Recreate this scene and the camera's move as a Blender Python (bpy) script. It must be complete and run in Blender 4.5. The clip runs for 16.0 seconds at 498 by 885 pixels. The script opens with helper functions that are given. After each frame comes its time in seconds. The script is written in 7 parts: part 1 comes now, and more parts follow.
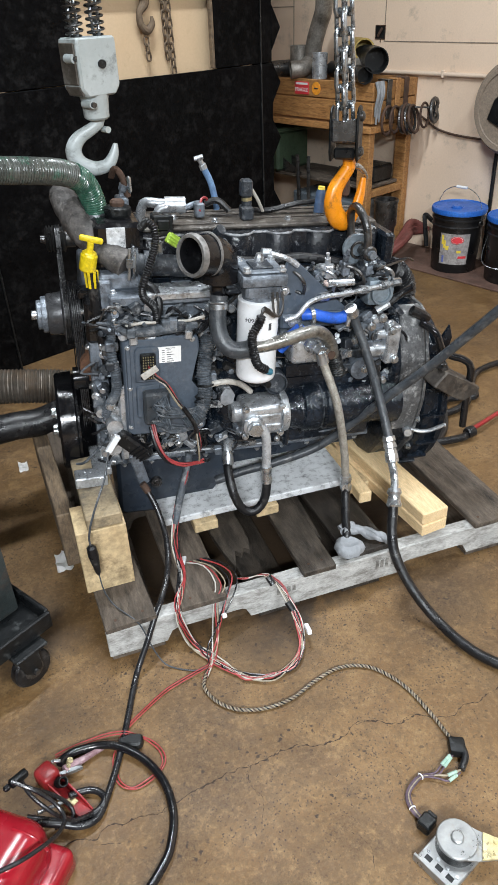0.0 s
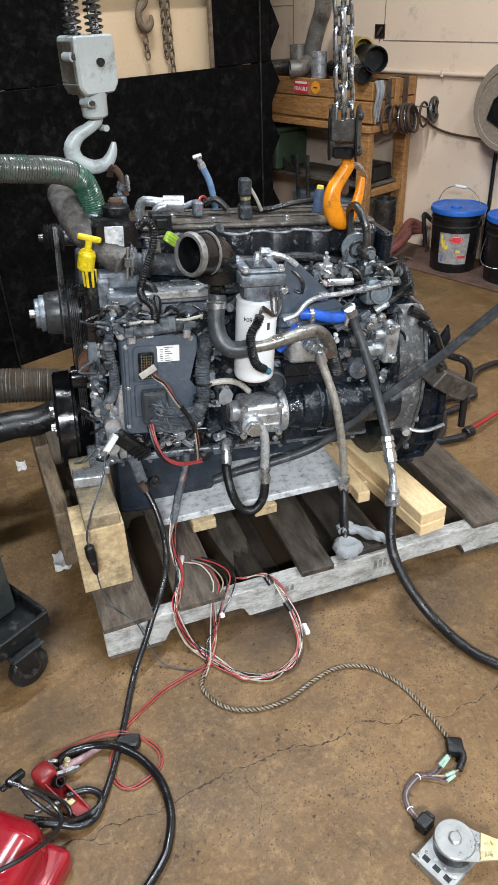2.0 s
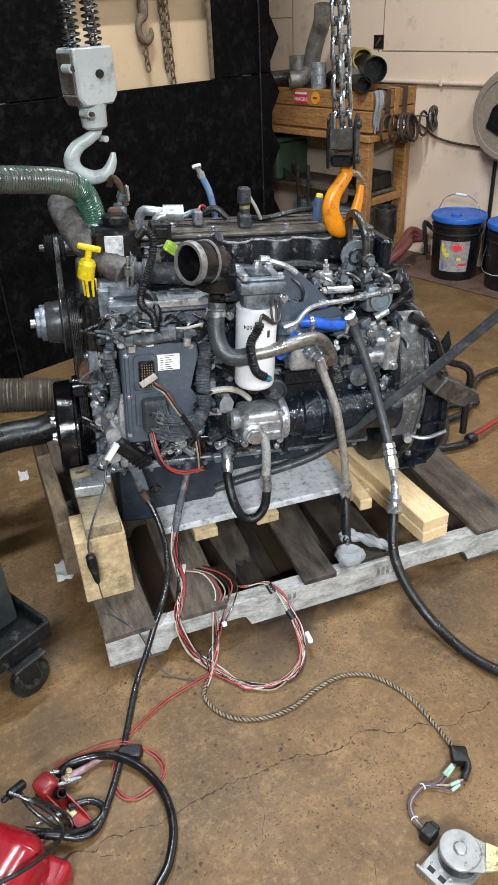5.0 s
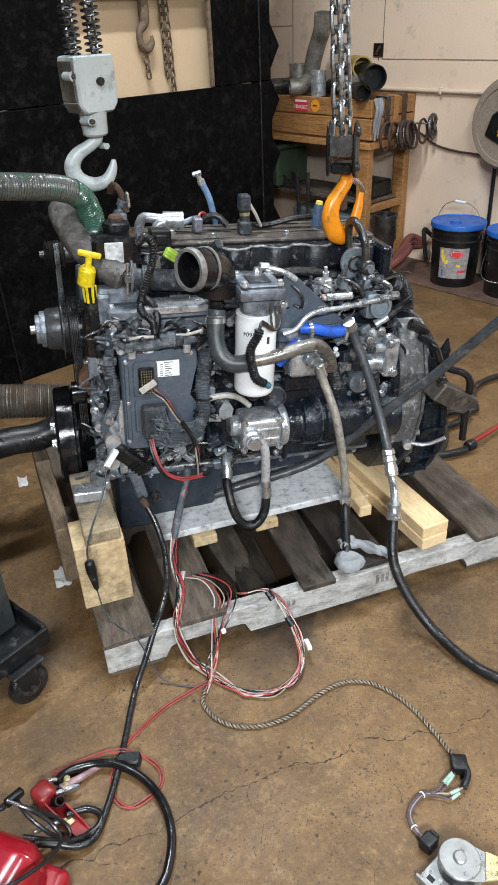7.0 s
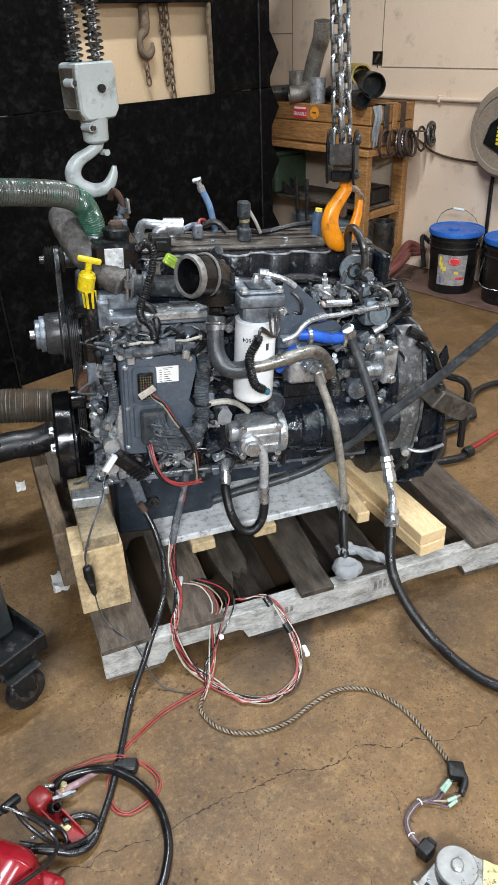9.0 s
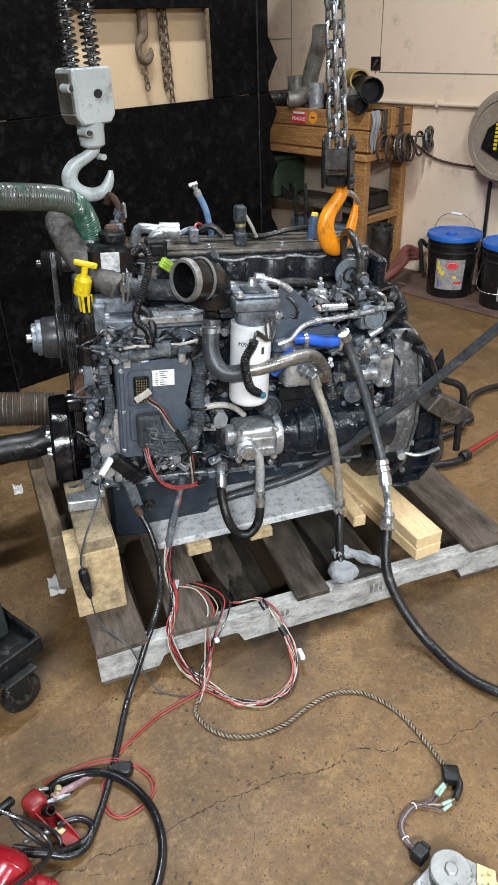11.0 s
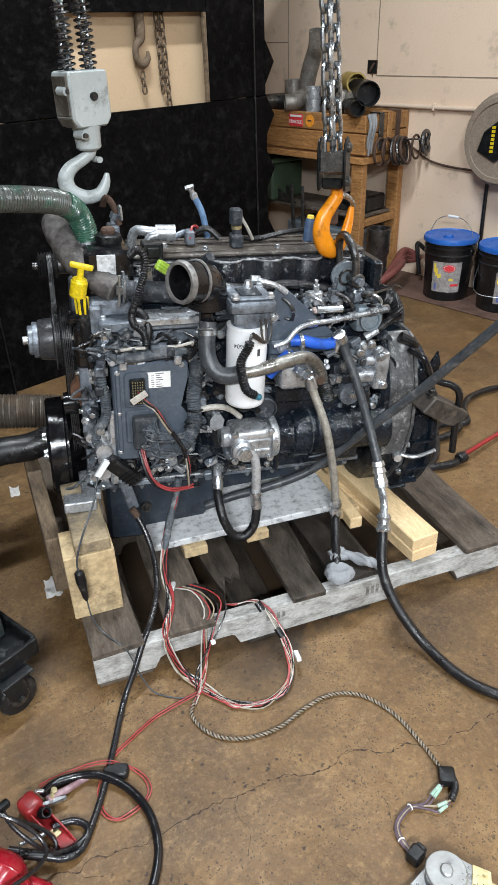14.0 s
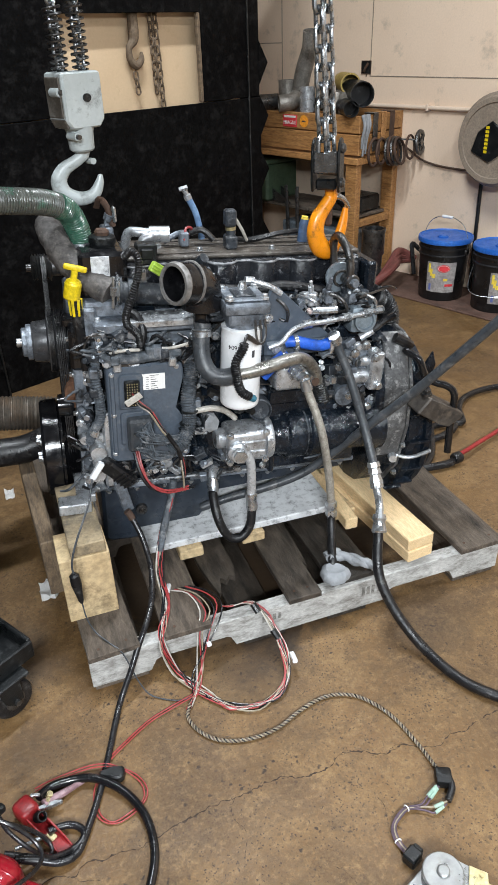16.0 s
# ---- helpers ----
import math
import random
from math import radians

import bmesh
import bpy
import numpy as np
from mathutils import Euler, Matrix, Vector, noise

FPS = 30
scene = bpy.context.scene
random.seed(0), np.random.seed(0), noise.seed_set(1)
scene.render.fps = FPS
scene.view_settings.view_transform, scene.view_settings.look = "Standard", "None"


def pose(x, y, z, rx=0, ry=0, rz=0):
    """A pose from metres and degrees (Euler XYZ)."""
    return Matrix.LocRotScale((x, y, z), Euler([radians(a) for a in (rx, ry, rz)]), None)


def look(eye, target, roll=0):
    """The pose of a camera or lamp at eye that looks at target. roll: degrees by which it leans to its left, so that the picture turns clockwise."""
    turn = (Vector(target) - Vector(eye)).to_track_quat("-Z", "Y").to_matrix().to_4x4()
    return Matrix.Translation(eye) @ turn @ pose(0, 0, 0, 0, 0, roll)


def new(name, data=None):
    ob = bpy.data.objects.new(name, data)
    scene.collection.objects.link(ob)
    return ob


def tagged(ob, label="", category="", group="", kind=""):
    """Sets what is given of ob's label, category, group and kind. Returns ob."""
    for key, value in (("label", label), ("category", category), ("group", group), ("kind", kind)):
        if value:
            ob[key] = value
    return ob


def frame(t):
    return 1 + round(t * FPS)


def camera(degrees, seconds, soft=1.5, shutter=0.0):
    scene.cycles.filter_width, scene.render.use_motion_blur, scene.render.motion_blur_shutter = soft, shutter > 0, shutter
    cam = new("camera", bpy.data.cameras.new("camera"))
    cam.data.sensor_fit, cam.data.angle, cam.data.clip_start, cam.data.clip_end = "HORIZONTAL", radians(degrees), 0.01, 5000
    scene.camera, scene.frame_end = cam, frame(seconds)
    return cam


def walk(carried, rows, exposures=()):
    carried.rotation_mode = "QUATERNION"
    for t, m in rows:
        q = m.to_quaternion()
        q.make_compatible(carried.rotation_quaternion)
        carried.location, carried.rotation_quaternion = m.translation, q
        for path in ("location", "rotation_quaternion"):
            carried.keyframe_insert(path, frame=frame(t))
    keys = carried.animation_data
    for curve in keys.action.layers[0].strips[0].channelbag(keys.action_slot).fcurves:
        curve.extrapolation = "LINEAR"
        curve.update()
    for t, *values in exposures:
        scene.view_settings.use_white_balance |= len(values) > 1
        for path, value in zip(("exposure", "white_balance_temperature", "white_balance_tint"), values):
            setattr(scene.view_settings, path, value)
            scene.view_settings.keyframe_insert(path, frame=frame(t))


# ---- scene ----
cam = camera(39.57, 16.0, soft=0.5)
PATH = [
    (0.0, look((-0.0319, -1.2600, 1.4311), (0.5101, 0.3330, 0.3501), -2.237)),
    (0.5, look((-0.0335, -1.2572, 1.4324), (0.5059, 0.3352, 0.3493), -2.245)),
    (1.0, look((-0.0338, -1.2553, 1.4300), (0.5107, 0.3355, 0.3471), -2.138)),
    (1.5, look((-0.0300, -1.2569, 1.4300), (0.5153, 0.3335, 0.3469), -2.090)),
    (2.0, look((-0.0293, -1.2578, 1.4300), (0.5151, 0.3331, 0.3471), -2.081)),
    (2.5, look((-0.0285, -1.2583, 1.4261), (0.5138, 0.3343, 0.3447), -2.171)),
    (3.0, look((-0.0252, -1.2591, 1.4274), (0.5157, 0.3358, 0.3487), -2.239)),
    (3.5, look((-0.0193, -1.2609, 1.4267), (0.5193, 0.3369, 0.3511), -2.564)),
    (4.0, look((-0.0201, -1.2617, 1.4253), (0.5178, 0.3400, 0.3551), -2.689)),
    (6.5, look((-0.0257, -1.2594, 1.4253), (0.5176, 0.3553, 0.3776), -2.534)),
    (7.0, look((-0.0224, -1.2597, 1.4264), (0.5223, 0.3561, 0.3813), -2.517)),
    (7.5, look((-0.0236, -1.2610, 1.4281), (0.5246, 0.3552, 0.3854), -2.399)),
    (8.0, look((-0.0227, -1.2615, 1.4272), (0.5278, 0.3559, 0.3876), -2.301)),
    (8.5, look((-0.0240, -1.2611, 1.4294), (0.5281, 0.3580, 0.3932), -2.182)),
    (9.0, look((-0.0257, -1.2595, 1.4302), (0.5291, 0.3605, 0.3968), -2.091)),
    (11.5, look((-0.0148, -1.2683, 1.4314), (0.5418, 0.3588, 0.4103), -2.027)),
    (12.0, look((-0.0194, -1.2685, 1.4318), (0.5379, 0.3603, 0.4138), -2.015)),
    (12.5, look((-0.0171, -1.2704, 1.4313), (0.5401, 0.3600, 0.4157), -2.054)),
    (13.0, look((-0.0147, -1.2687, 1.4311), (0.5459, 0.3604, 0.4154), -2.048)),
    (13.5, look((-0.0114, -1.2692, 1.4297), (0.5511, 0.3594, 0.4140), -2.065)),
    (14.0, look((-0.0120, -1.2719, 1.4303), (0.5507, 0.3555, 0.4129), -1.990)),
    (14.5, look((-0.0136, -1.2720, 1.4326), (0.5518, 0.3542, 0.4149), -1.940)),
    (15.0, look((-0.0118, -1.2706, 1.4332), (0.5554, 0.3551, 0.4156), -1.964)),
    (15.5, look((-0.0113, -1.2691, 1.4321), (0.5591, 0.3561, 0.4156), -2.002)),
    (16.0, look((-0.0086, -1.2692, 1.4312), (0.5653, 0.3546, 0.4143), -2.047)),
]

walk(cam, PATH)

# ---- world and lamps ----
ROOM = pose(2.49, 2.82, 0, 0, 0, 22.44)      # the room's corner frame: x towards the cream wall, y along it
ENG = pose(0.04, 0.55, 0.43, 0, 4, -4)       # the engine's crank nose, tail slightly down
world = bpy.data.worlds.new("world")
scene.world = world
world.use_nodes = True
world.node_tree.nodes["Background"].inputs["Color"].default_value = (0.6, 0.75, 1.0, 1)
world.node_tree.nodes["Background"].inputs["Strength"].default_value = 0.3
scene.view_settings.exposure = 0.0
# no fixture is in view; first two added low to brighten the engine's near side
LAMPS = [((-0.8, -3.4, 2.8), 378), ((1.3, -3.2, 2.8), 165), ((0.4, 0.9, 3.75), 128), ((2.2, -0.4, 3.75), 60)]
for place, watts in LAMPS:
    data = bpy.data.lights.new("unseen_lamp", "AREA")
    data.shape, data.size, data.size_y, data.energy = "RECTANGLE", 1.2, 0.12, watts
    data.color = (0.89, 0.95, 1.0)
    lamp = new("unseen_lamp", data)
    lamp.matrix_world = pose(*place, 0, 0, 22.44)


# ---- mesh helpers ----
def thing(name, label, category, m=None, group="", kind=""):
    ob = new(name)
    ob.empty_display_size = 0.05
    ob.matrix_basis = m if m is not None else Matrix()
    return tagged(ob, label, category, group, kind)


def mesh_of(name, bm, material, sharp=0.6):
    bmesh.ops.recalc_face_normals(bm, faces=bm.faces)
    for f in bm.faces:
        f.smooth = True
    for e in bm.edges:
        if len(e.link_faces) == 2 and e.calc_face_angle(0) > sharp:
            e.smooth = False
    me = bpy.data.meshes.new(name)
    bm.to_mesh(me)
    bm.free()
    for m in material if isinstance(material, (list, tuple)) else [material]:
        me.materials.append(m)
    return me


APART = {"bolts": "bolt", "bracket_bolts": "bolt", "screws": "screw", "line_nut": "nut", "ribs": "rib", "drawer_fronts": "drawer_front",
         "port_bosses": "port_boss", "print_bars": "print_bar", "cast_marks": "cast_mark", "collar_ribs": "collar_rib", "hose_clamp": "clamp_band",
         "pins": "side_pin", "fitting": "steel_fitting", "end_bracket": "end_fin", "white_tubing": "white_tube", "front_looms": "front_loom", "pin_hole": "pin_hole_cap", "flange": "flange_piece"}


def islands(bm):
    """The loose pieces of a bmesh, each as its own."""
    left = set(bm.verts)
    order = list(bm.verts)
    for first in order:
        if first not in left:
            continue
        got, todo = {first}, [first]
        while todo:
            for e in todo.pop().link_edges:
                for v in e.verts:
                    if v not in got:
                        got.add(v)
                        todo.append(v)
        left -= got
        one = bmesh.new()
        keep = [v for v in order if v in got]
        twin = {v: one.verts.new(v.co) for v in keep}
        seen = set()
        for v in keep:
            for f in v.link_faces:
                if f not in seen:
                    seen.add(f)
                    one.faces.new([twin[w] for w in f.verts])
        yield one


def part(name, bm, material, parent=None, label="", m=None):
    if name in APART:
        made = [part(APART[name], one, material, parent, label, m) for one in islands(bm)]
        bm.free()
        return made[0]
    ob = new(name, mesh_of(name, bm, material))
    if parent is not None:
        ob.parent = parent
    if m is not None:
        ob.matrix_basis = m
    if label:
        ob["label"] = label
    return ob


def struct(name, bm, material, label, m=None):
    ob = part(name, bm, material, None, label, m)
    return tagged(ob, "", name.split("_")[0], "", "structure")


def mk():
    return bmesh.new()


def box(bm, x0, x1, y0, y1, z0, z1, bevel=0.003, m=None, seg=1):
    r = bmesh.ops.create_cube(bm, size=1)
    vs = r["verts"]
    for v in vs:
        v.co = Vector((x0 + (v.co.x + .5) * (x1 - x0), y0 + (v.co.y + .5) * (y1 - y0), z0 + (v.co.z + .5) * (z1 - z0)))
    if m is not None:
        bmesh.ops.transform(bm, matrix=m, verts=vs)
    if bevel:
        es = list({e for v in vs for e in v.link_edges})
        bmesh.ops.bevel(bm, geom=es, offset=bevel, segments=seg, profile=.5, affect="EDGES", clamp_overlap=True)
    return bm


def basis(d):
    d = Vector(d).normalized()
    a = Vector((0, 0, 1)) if abs(d.z) < 0.9 else Vector((1, 0, 0))
    n = d.cross(a).normalized()
    return n, d.cross(n)


def lathe(bm, profile, origin=(0, 0, 0), axis=(1, 0, 0), seg=28, arc=2 * math.pi, bump=None, loop=False):
    """profile: rows of (along the axis, radius)."""
    o, d = Vector(origin), Vector(axis).normalized()
    n, b = basis(d)
    rings = []
    for s, r in profile:
        ring = []
        for i in range(seg):
            a = arc * i / seg
            rr = max(r, 1e-4) * (bump(a, s) if bump else 1)
            ring.append(bm.verts.new(o + d * s + (n * math.cos(a) + b * math.sin(a)) * rr))
        rings.append(ring)
    for p, q in zip(rings, rings[1:]):
        for i in range(seg):
            bm.faces.new((p[i], p[(i + 1) % seg], q[(i + 1) % seg], q[i]))
    if loop:
        for i in range(seg):
            bm.faces.new((rings[-1][i], rings[-1][(i + 1) % seg], rings[0][(i + 1) % seg], rings[0][i]))
    else:
        bm.faces.new(rings[0][::-1])
        bm.faces.new(rings[-1])
    return bm


def cyl(bm, p0, p1, r0, r1=None, seg=20):
    p0, p1 = Vector(p0), Vector(p1)
    r1 = r0 if r1 is None else r1
    ln = (p1 - p0).length
    c = min(r0, r1, ln / 2) * 0.12
    return lathe(bm, [(0, r0 - c), (c, r0), (ln - c, r1), (ln, r1 - c)], p0, p1 - p0, seg)


def bolt(bm, p, d, r=0.008, h=0.007):
    d = Vector(d).normalized()
    return lathe(bm, [(-.002, r * 1.35), (h * .25, r * 1.35), (h * .26, r), (h * .9, r), (h, r * .8)], p, d, 12,
                 bump=lambda a, s: 1 if s < h * .255 else (1.0 if int(round(a * 6 / math.pi)) % 2 else .87))


def smooth_line(pts, step=0.01):
    pts = [Vector(p) for p in pts]
    if len(pts) == 2:
        n = max(2, int((pts[1] - pts[0]).length / step))
        return [pts[0].lerp(pts[1], i / n) for i in range(n + 1)]
    ext = [pts[0] * 2 - pts[1]] + pts + [pts[-1] * 2 - pts[-2]]
    out = []
    for i in range(1, len(ext) - 2):
        a, b, c, d = ext[i - 1:i + 3]
        n = max(3, int((c - b).length / step))
        for k in range(n):
            t = k / n
            out.append(0.5 * (2 * b + (c - a) * t + (2 * a - 5 * b + 4 * c - d) * t * t + (3 * b - a - 3 * c + d) * t ** 3))
    out.append(pts[-1])
    return out


def ringed(path):
    d0 = (path[1] - path[0]).normalized()
    n, _ = basis(d0)
    rows = []
    for i, p in enumerate(path):
        d = (path[min(i + 1, len(path) - 1)] - path[max(i - 1, 0)]).normalized()
        n = (n - d * n.dot(d)).normalized()
        rows.append((p, d, n, d.cross(n)))
    return rows


def tube(bm, pts, r, seg=10, step=0.012, corr=0.0, pitch=0.012, end=None, hollow=0.0, lumpy=0.0):
    """A round hose along a smooth line; corr: depth of its corrugation; end: the radius at its far end."""
    if corr:
        step = pitch / 4
    path = smooth_line(pts, step)
    rings, run = [], 0.0
    for i, (p, d, n, b) in enumerate(ringed(path)):
        if i:
            run += (p - path[i - 1]).length
        t = i / (len(path) - 1)
        rr = r + ((end - r) * t if end else 0)
        if corr:
            rr += corr * math.sin(2 * math.pi * run / pitch)
        ring = []
        for k in range(seg):
            out = n * math.cos(2 * math.pi * k / seg) + b * math.sin(2 * math.pi * k / seg)
            ring.append(bm.verts.new(p + out * (rr + (lumpy * noise.noise((p + out * rr) * 90) if lumpy else 0))))
        rings.append(ring)
    for p, q in zip(rings, rings[1:]):
        for i in range(seg):
            bm.faces.new((p[i], p[(i + 1) % seg], q[(i + 1) % seg], q[i]))
    if hollow:
        for ring, sgn in ((rings[0], 1), (rings[-1], -1)):
            c = sum((v.co for v in ring), Vector()) / seg
            other = rings[1] if sgn == 1 else rings[-2]
            c2 = sum((v.co for v in other), Vector()) / seg
            inward = (c2 - c).normalized()
            lip = [bm.verts.new(c + (v.co - c) * hollow) for v in ring]
            deep = [bm.verts.new(v.co + inward * r * 1.6) for v in lip]
            for i in range(seg):
                j = (i + 1) % seg
                bm.faces.new((ring[i], ring[j], lip[j], lip[i]))
                bm.faces.new((lip[i], lip[j], deep[j], deep[i]))
            bm.faces.new(deep)
    else:
        bm.faces.new(rings[0][::-1])
        bm.faces.new(rings[-1])
    return bm


def prism(bm, outline, a0, a1, plane="xz", bevel=0.003):
    """A plate: an outline in a plane, from a0 to a1 across it."""
    def at(p, a):
        return {"xz": (p[0], a, p[1]), "yz": (a, p[0], p[1]), "xy": (p[0], p[1], a)}[plane]
    lo = [bm.verts.new(at(p, a0)) for p in outline]
    hi = [bm.verts.new(at(p, a1)) for p in outline]
    n = len(outline)
    fs = [bm.faces.new(lo[::-1]), bm.faces.new(hi)]
    for i in range(n):
        fs.append(bm.faces.new((lo[i], lo[(i + 1) % n], hi[(i + 1) % n], hi[i])))
    if bevel:
        es = list({e for f in fs for e in f.edges})
        bmesh.ops.bevel(bm, geom=es, offset=bevel, segments=1, affect="EDGES", clamp_overlap=True)
    return bm


def helix_wire(pts, turns, spread, phase, step=0.006):
    path = smooth_line(pts, step)
    out = []
    for i, (p, d, n, b) in enumerate(ringed(path)):
        a = phase + 2 * math.pi * turns * i / len(path)
        out.append(p + (n * math.cos(a) + b * math.sin(a)) * spread)
    return out


def poly_tube(bm, path, r, seg=6):
    rings = []
    for p, d, n, b in ringed(path):
        rings.append([bm.verts.new(p + (n * math.cos(2 * math.pi * k / seg) + b * math.sin(2 * math.pi * k / seg)) * r) for k in range(seg)])
    for p, q in zip(rings, rings[1:]):
        for i in range(seg):
            bm.faces.new((p[i], p[(i + 1) % seg], q[(i + 1) % seg], q[i]))
    bm.faces.new(rings[0][::-1])
    bm.faces.new(rings[-1])
    return bm


def torus(bm, c, axis, big, r, seg=24, sub=8):
    o, d = Vector(c), Vector(axis).normalized()
    n, b = basis(d)
    rings = []
    for i in range(seg):
        a = 2 * math.pi * i / seg
        out = n * math.cos(a) + b * math.sin(a)
        rings.append([bm.verts.new(o + out * (big + r * math.cos(2 * math.pi * k / sub)) + d * r * math.sin(2 * math.pi * k / sub)) for k in range(sub)])
    for i in range(seg):
        p, q = rings[i], rings[(i + 1) % seg]
        for k in range(sub):
            bm.faces.new((p[k], q[k], q[(k + 1) % sub], p[(k + 1) % sub]))
    return bm


def letters(text, size, depth=0.0006):
    cu = bpy.data.curves.new("words", "FONT")
    cu.body, cu.size, cu.align_x, cu.align_y, cu.extrude = text, size, "CENTER", "CENTER", depth
    ob = bpy.data.objects.new("words", cu)
    me = bpy.data.meshes.new_from_object(ob)
    bpy.data.objects.remove(ob)
    bm = bmesh.new()
    bm.from_mesh(me)
    return bm


# ---- materials ----
def pm(name, c1, c2, rough=0.5, metal=0.0, scale=12.0, bump=0.15, c3=None, amount=0.5, scale3=4.0, fine=120.0, rvar=0.15, vary=0.0, stretch=None, coat=0.0, spec=0.5, speckle=0.3):
    """Paint, metal, rubber or plastic: two tones, wear of a third one, grain and relief."""
    m = bpy.data.materials.new(name)
    m.use_nodes = True
    nt = m.node_tree
    nd, ln = nt.nodes, nt.links
    bs = nd["Principled BSDF"]
    tc = nd.new("ShaderNodeTexCoord")
    src = tc.outputs["Object"]
    if stretch:
        mp = nd.new("ShaderNodeMapping")
        mp.inputs["Scale"].default_value = stretch
        ln.new(src, mp.inputs["Vector"])
        src = mp.outputs["Vector"]
    if vary:
        oi = nd.new("ShaderNodeObjectInfo")
        ad = nd.new("ShaderNodeVectorMath")
        ad.operation = "MULTIPLY_ADD"
        cb = nd.new("ShaderNodeCombineXYZ")
        for k in range(3):
            ln.new(oi.outputs["Random"], cb.inputs[k])
        ad.inputs[1].default_value = (17, 9, 23)
        ln.new(cb.outputs[0], ad.inputs[0])
        ln.new(src, ad.inputs[2])
        src = ad.outputs[0]

    def noise_of(s, detail=4, rough_=0.6):
        n = nd.new("ShaderNodeTexNoise")
        n.inputs["Scale"].default_value, n.inputs["Detail"].default_value, n.inputs["Roughness"].default_value = s, detail, rough_
        ln.new(src, n.inputs["Vector"])
        return n.outputs["Fac"]

    def ramp(fac, a, b):
        r = nd.new("ShaderNodeMapRange")
        r.inputs["From Min"].default_value, r.inputs["From Max"].default_value = a, b
        ln.new(fac, r.inputs["Value"])
        return r.outputs[0]

    def mix(fac, a, b):
        x = nd.new("ShaderNodeMix")
        x.data_type = "RGBA"
        ln.new(fac, x.inputs[0])
        for sock, val in ((x.inputs[6], a), (x.inputs[7], b)):
            if isinstance(val, tuple):
                sock.default_value = (*val, 1)
            else:
                ln.new(val, sock)
        return x.outputs[2]

    col = mix(ramp(noise_of(scale), 0.3, 0.7), c1, c2)
    grain = noise_of(fine, 6, 0.7)
    sp = nd.new("ShaderNodeHueSaturation")
    rg = nd.new("ShaderNodeMapRange")
    for k, val in zip(("From Min", "From Max", "To Min", "To Max"), (0.3, 0.7, 1 - speckle, 1 + speckle)):
        rg.inputs[k].default_value = val
    ln.new(noise_of(fine * 0.8, 5, 0.7), rg.inputs["Value"])
    ln.new(rg.outputs[0], sp.inputs["Value"])
    ln.new(col, sp.inputs["Color"])
    col = sp.outputs["Color"]
    if c3:
        w = ramp(noise_of(scale3 * 1.6, 9, 0.74), 0.60 - amount * 0.3, 0.80 - amount * 0.22)
        col = mix(w, col, c3)
    if vary:
        hv = nd.new("ShaderNodeHueSaturation")
        r = nd.new("ShaderNodeMapRange")
        r.inputs["To Min"].default_value, r.inputs["To Max"].default_value = 1 - vary, 1 + vary
        ln.new(oi.outputs["Random"], r.inputs["Value"])
        ln.new(r.outputs[0], hv.inputs["Value"])
        ln.new(col, hv.inputs["Color"])
        col = hv.outputs["Color"]
    ln.new(col, bs.inputs["Base Color"])
    rr = nd.new("ShaderNodeMapRange")
    rr.inputs["From Min"].default_value, rr.inputs["From Max"].default_value = 0.3, 0.7
    rr.inputs["To Min"].default_value, rr.inputs["To Max"].default_value = max(0.04, rough - rvar), min(1, rough + rvar)
    ln.new(noise_of(scale * 2.3), rr.inputs["Value"])
    ln.new(rr.outputs[0], bs.inputs["Roughness"])
    bs.inputs["Metallic"].default_value = metal
    bs.inputs["Coat Weight"].default_value = coat
    bs.inputs["Specular IOR Level"].default_value = spec
    if bump:
        bp = nd.new("ShaderNodeBump")
        bp.inputs["Strength"].default_value, bp.inputs["Distance"].default_value = bump, 0.004
        ln.new(grain, bp.inputs["Height"])
        ln.new(bp.outputs[0], bs.inputs["Normal"])
    return m


BLACK = pm("black_engine_paint", (.0022, .0036, .006), (.0095, .0145, .022), .2, .0, 9, .4, (.14, .15, .16), .11, 34, spec=.45, speckle=.5)
BLACKDUST = pm("dusty_black_casting", (.009, .012, .016), (.038, .045, .055), .38, .0, 14, .6, (.27, .275, .28), .25, 26, spec=.4, speckle=.5)
CAST = pm("grey_casting", (.12, .14, .168), (.26, .29, .33), .38, .45, 14, .4, (.018, .017, .016), .42, 16, speckle=.35)
ALU = pm("aluminium_casting", (.40, .42, .445), (.62, .645, .67), .32, .7, 16, .3, (.09, .08, .07), .34, 18, speckle=.2)
STEEL = pm("bright_steel", (.36, .38, .40), (.58, .60, .62), .3, .9, 20, .12, (.3, .29, .27), .2, 16, speckle=.12)
DARKSTEEL = pm("dark_steel", (.07, .07, .072), (.15, .148, .145), .34, .85, 18, .25, (.06, .045, .035), .25, 14)
CHAINMAT = pm("chain_steel", (.28, .3, .32), (.5, .52, .54), .3, .95, 26, .2, (.08, .075, .07), .3, 30)
RUST = pm("rusty_steel", (.05, .028, .019), (.11, .062, .042), .8, .2, 22, .4, (.06, .04, .03), .4, 10)
RUBBER = pm("black_rubber", (.004, .004, .005), (.011, .011, .012), .36, 0, 20, .3, (.1, .097, .09), .16, 26, spec=.4)
RUBBERGREY = pm("grey_rubber_hose", (.027, .031, .036), (.055, .061, .068), .36, 0, 18, .25, (.15, .145, .14), .2, 18, spec=.45)
GLOSSBLACK = pm("gloss_black", (.004, .004, .005), (.009, .009, .010), .17, 0, 15, .08, (.06, .06, .06), .12, 9)
ECMMAT = pm("slate_plastic", (.058, .073, .095), (.08, .10, .126), .4, 0, 10, .3, (.17, .17, .17), .14, 25, speckle=.15)
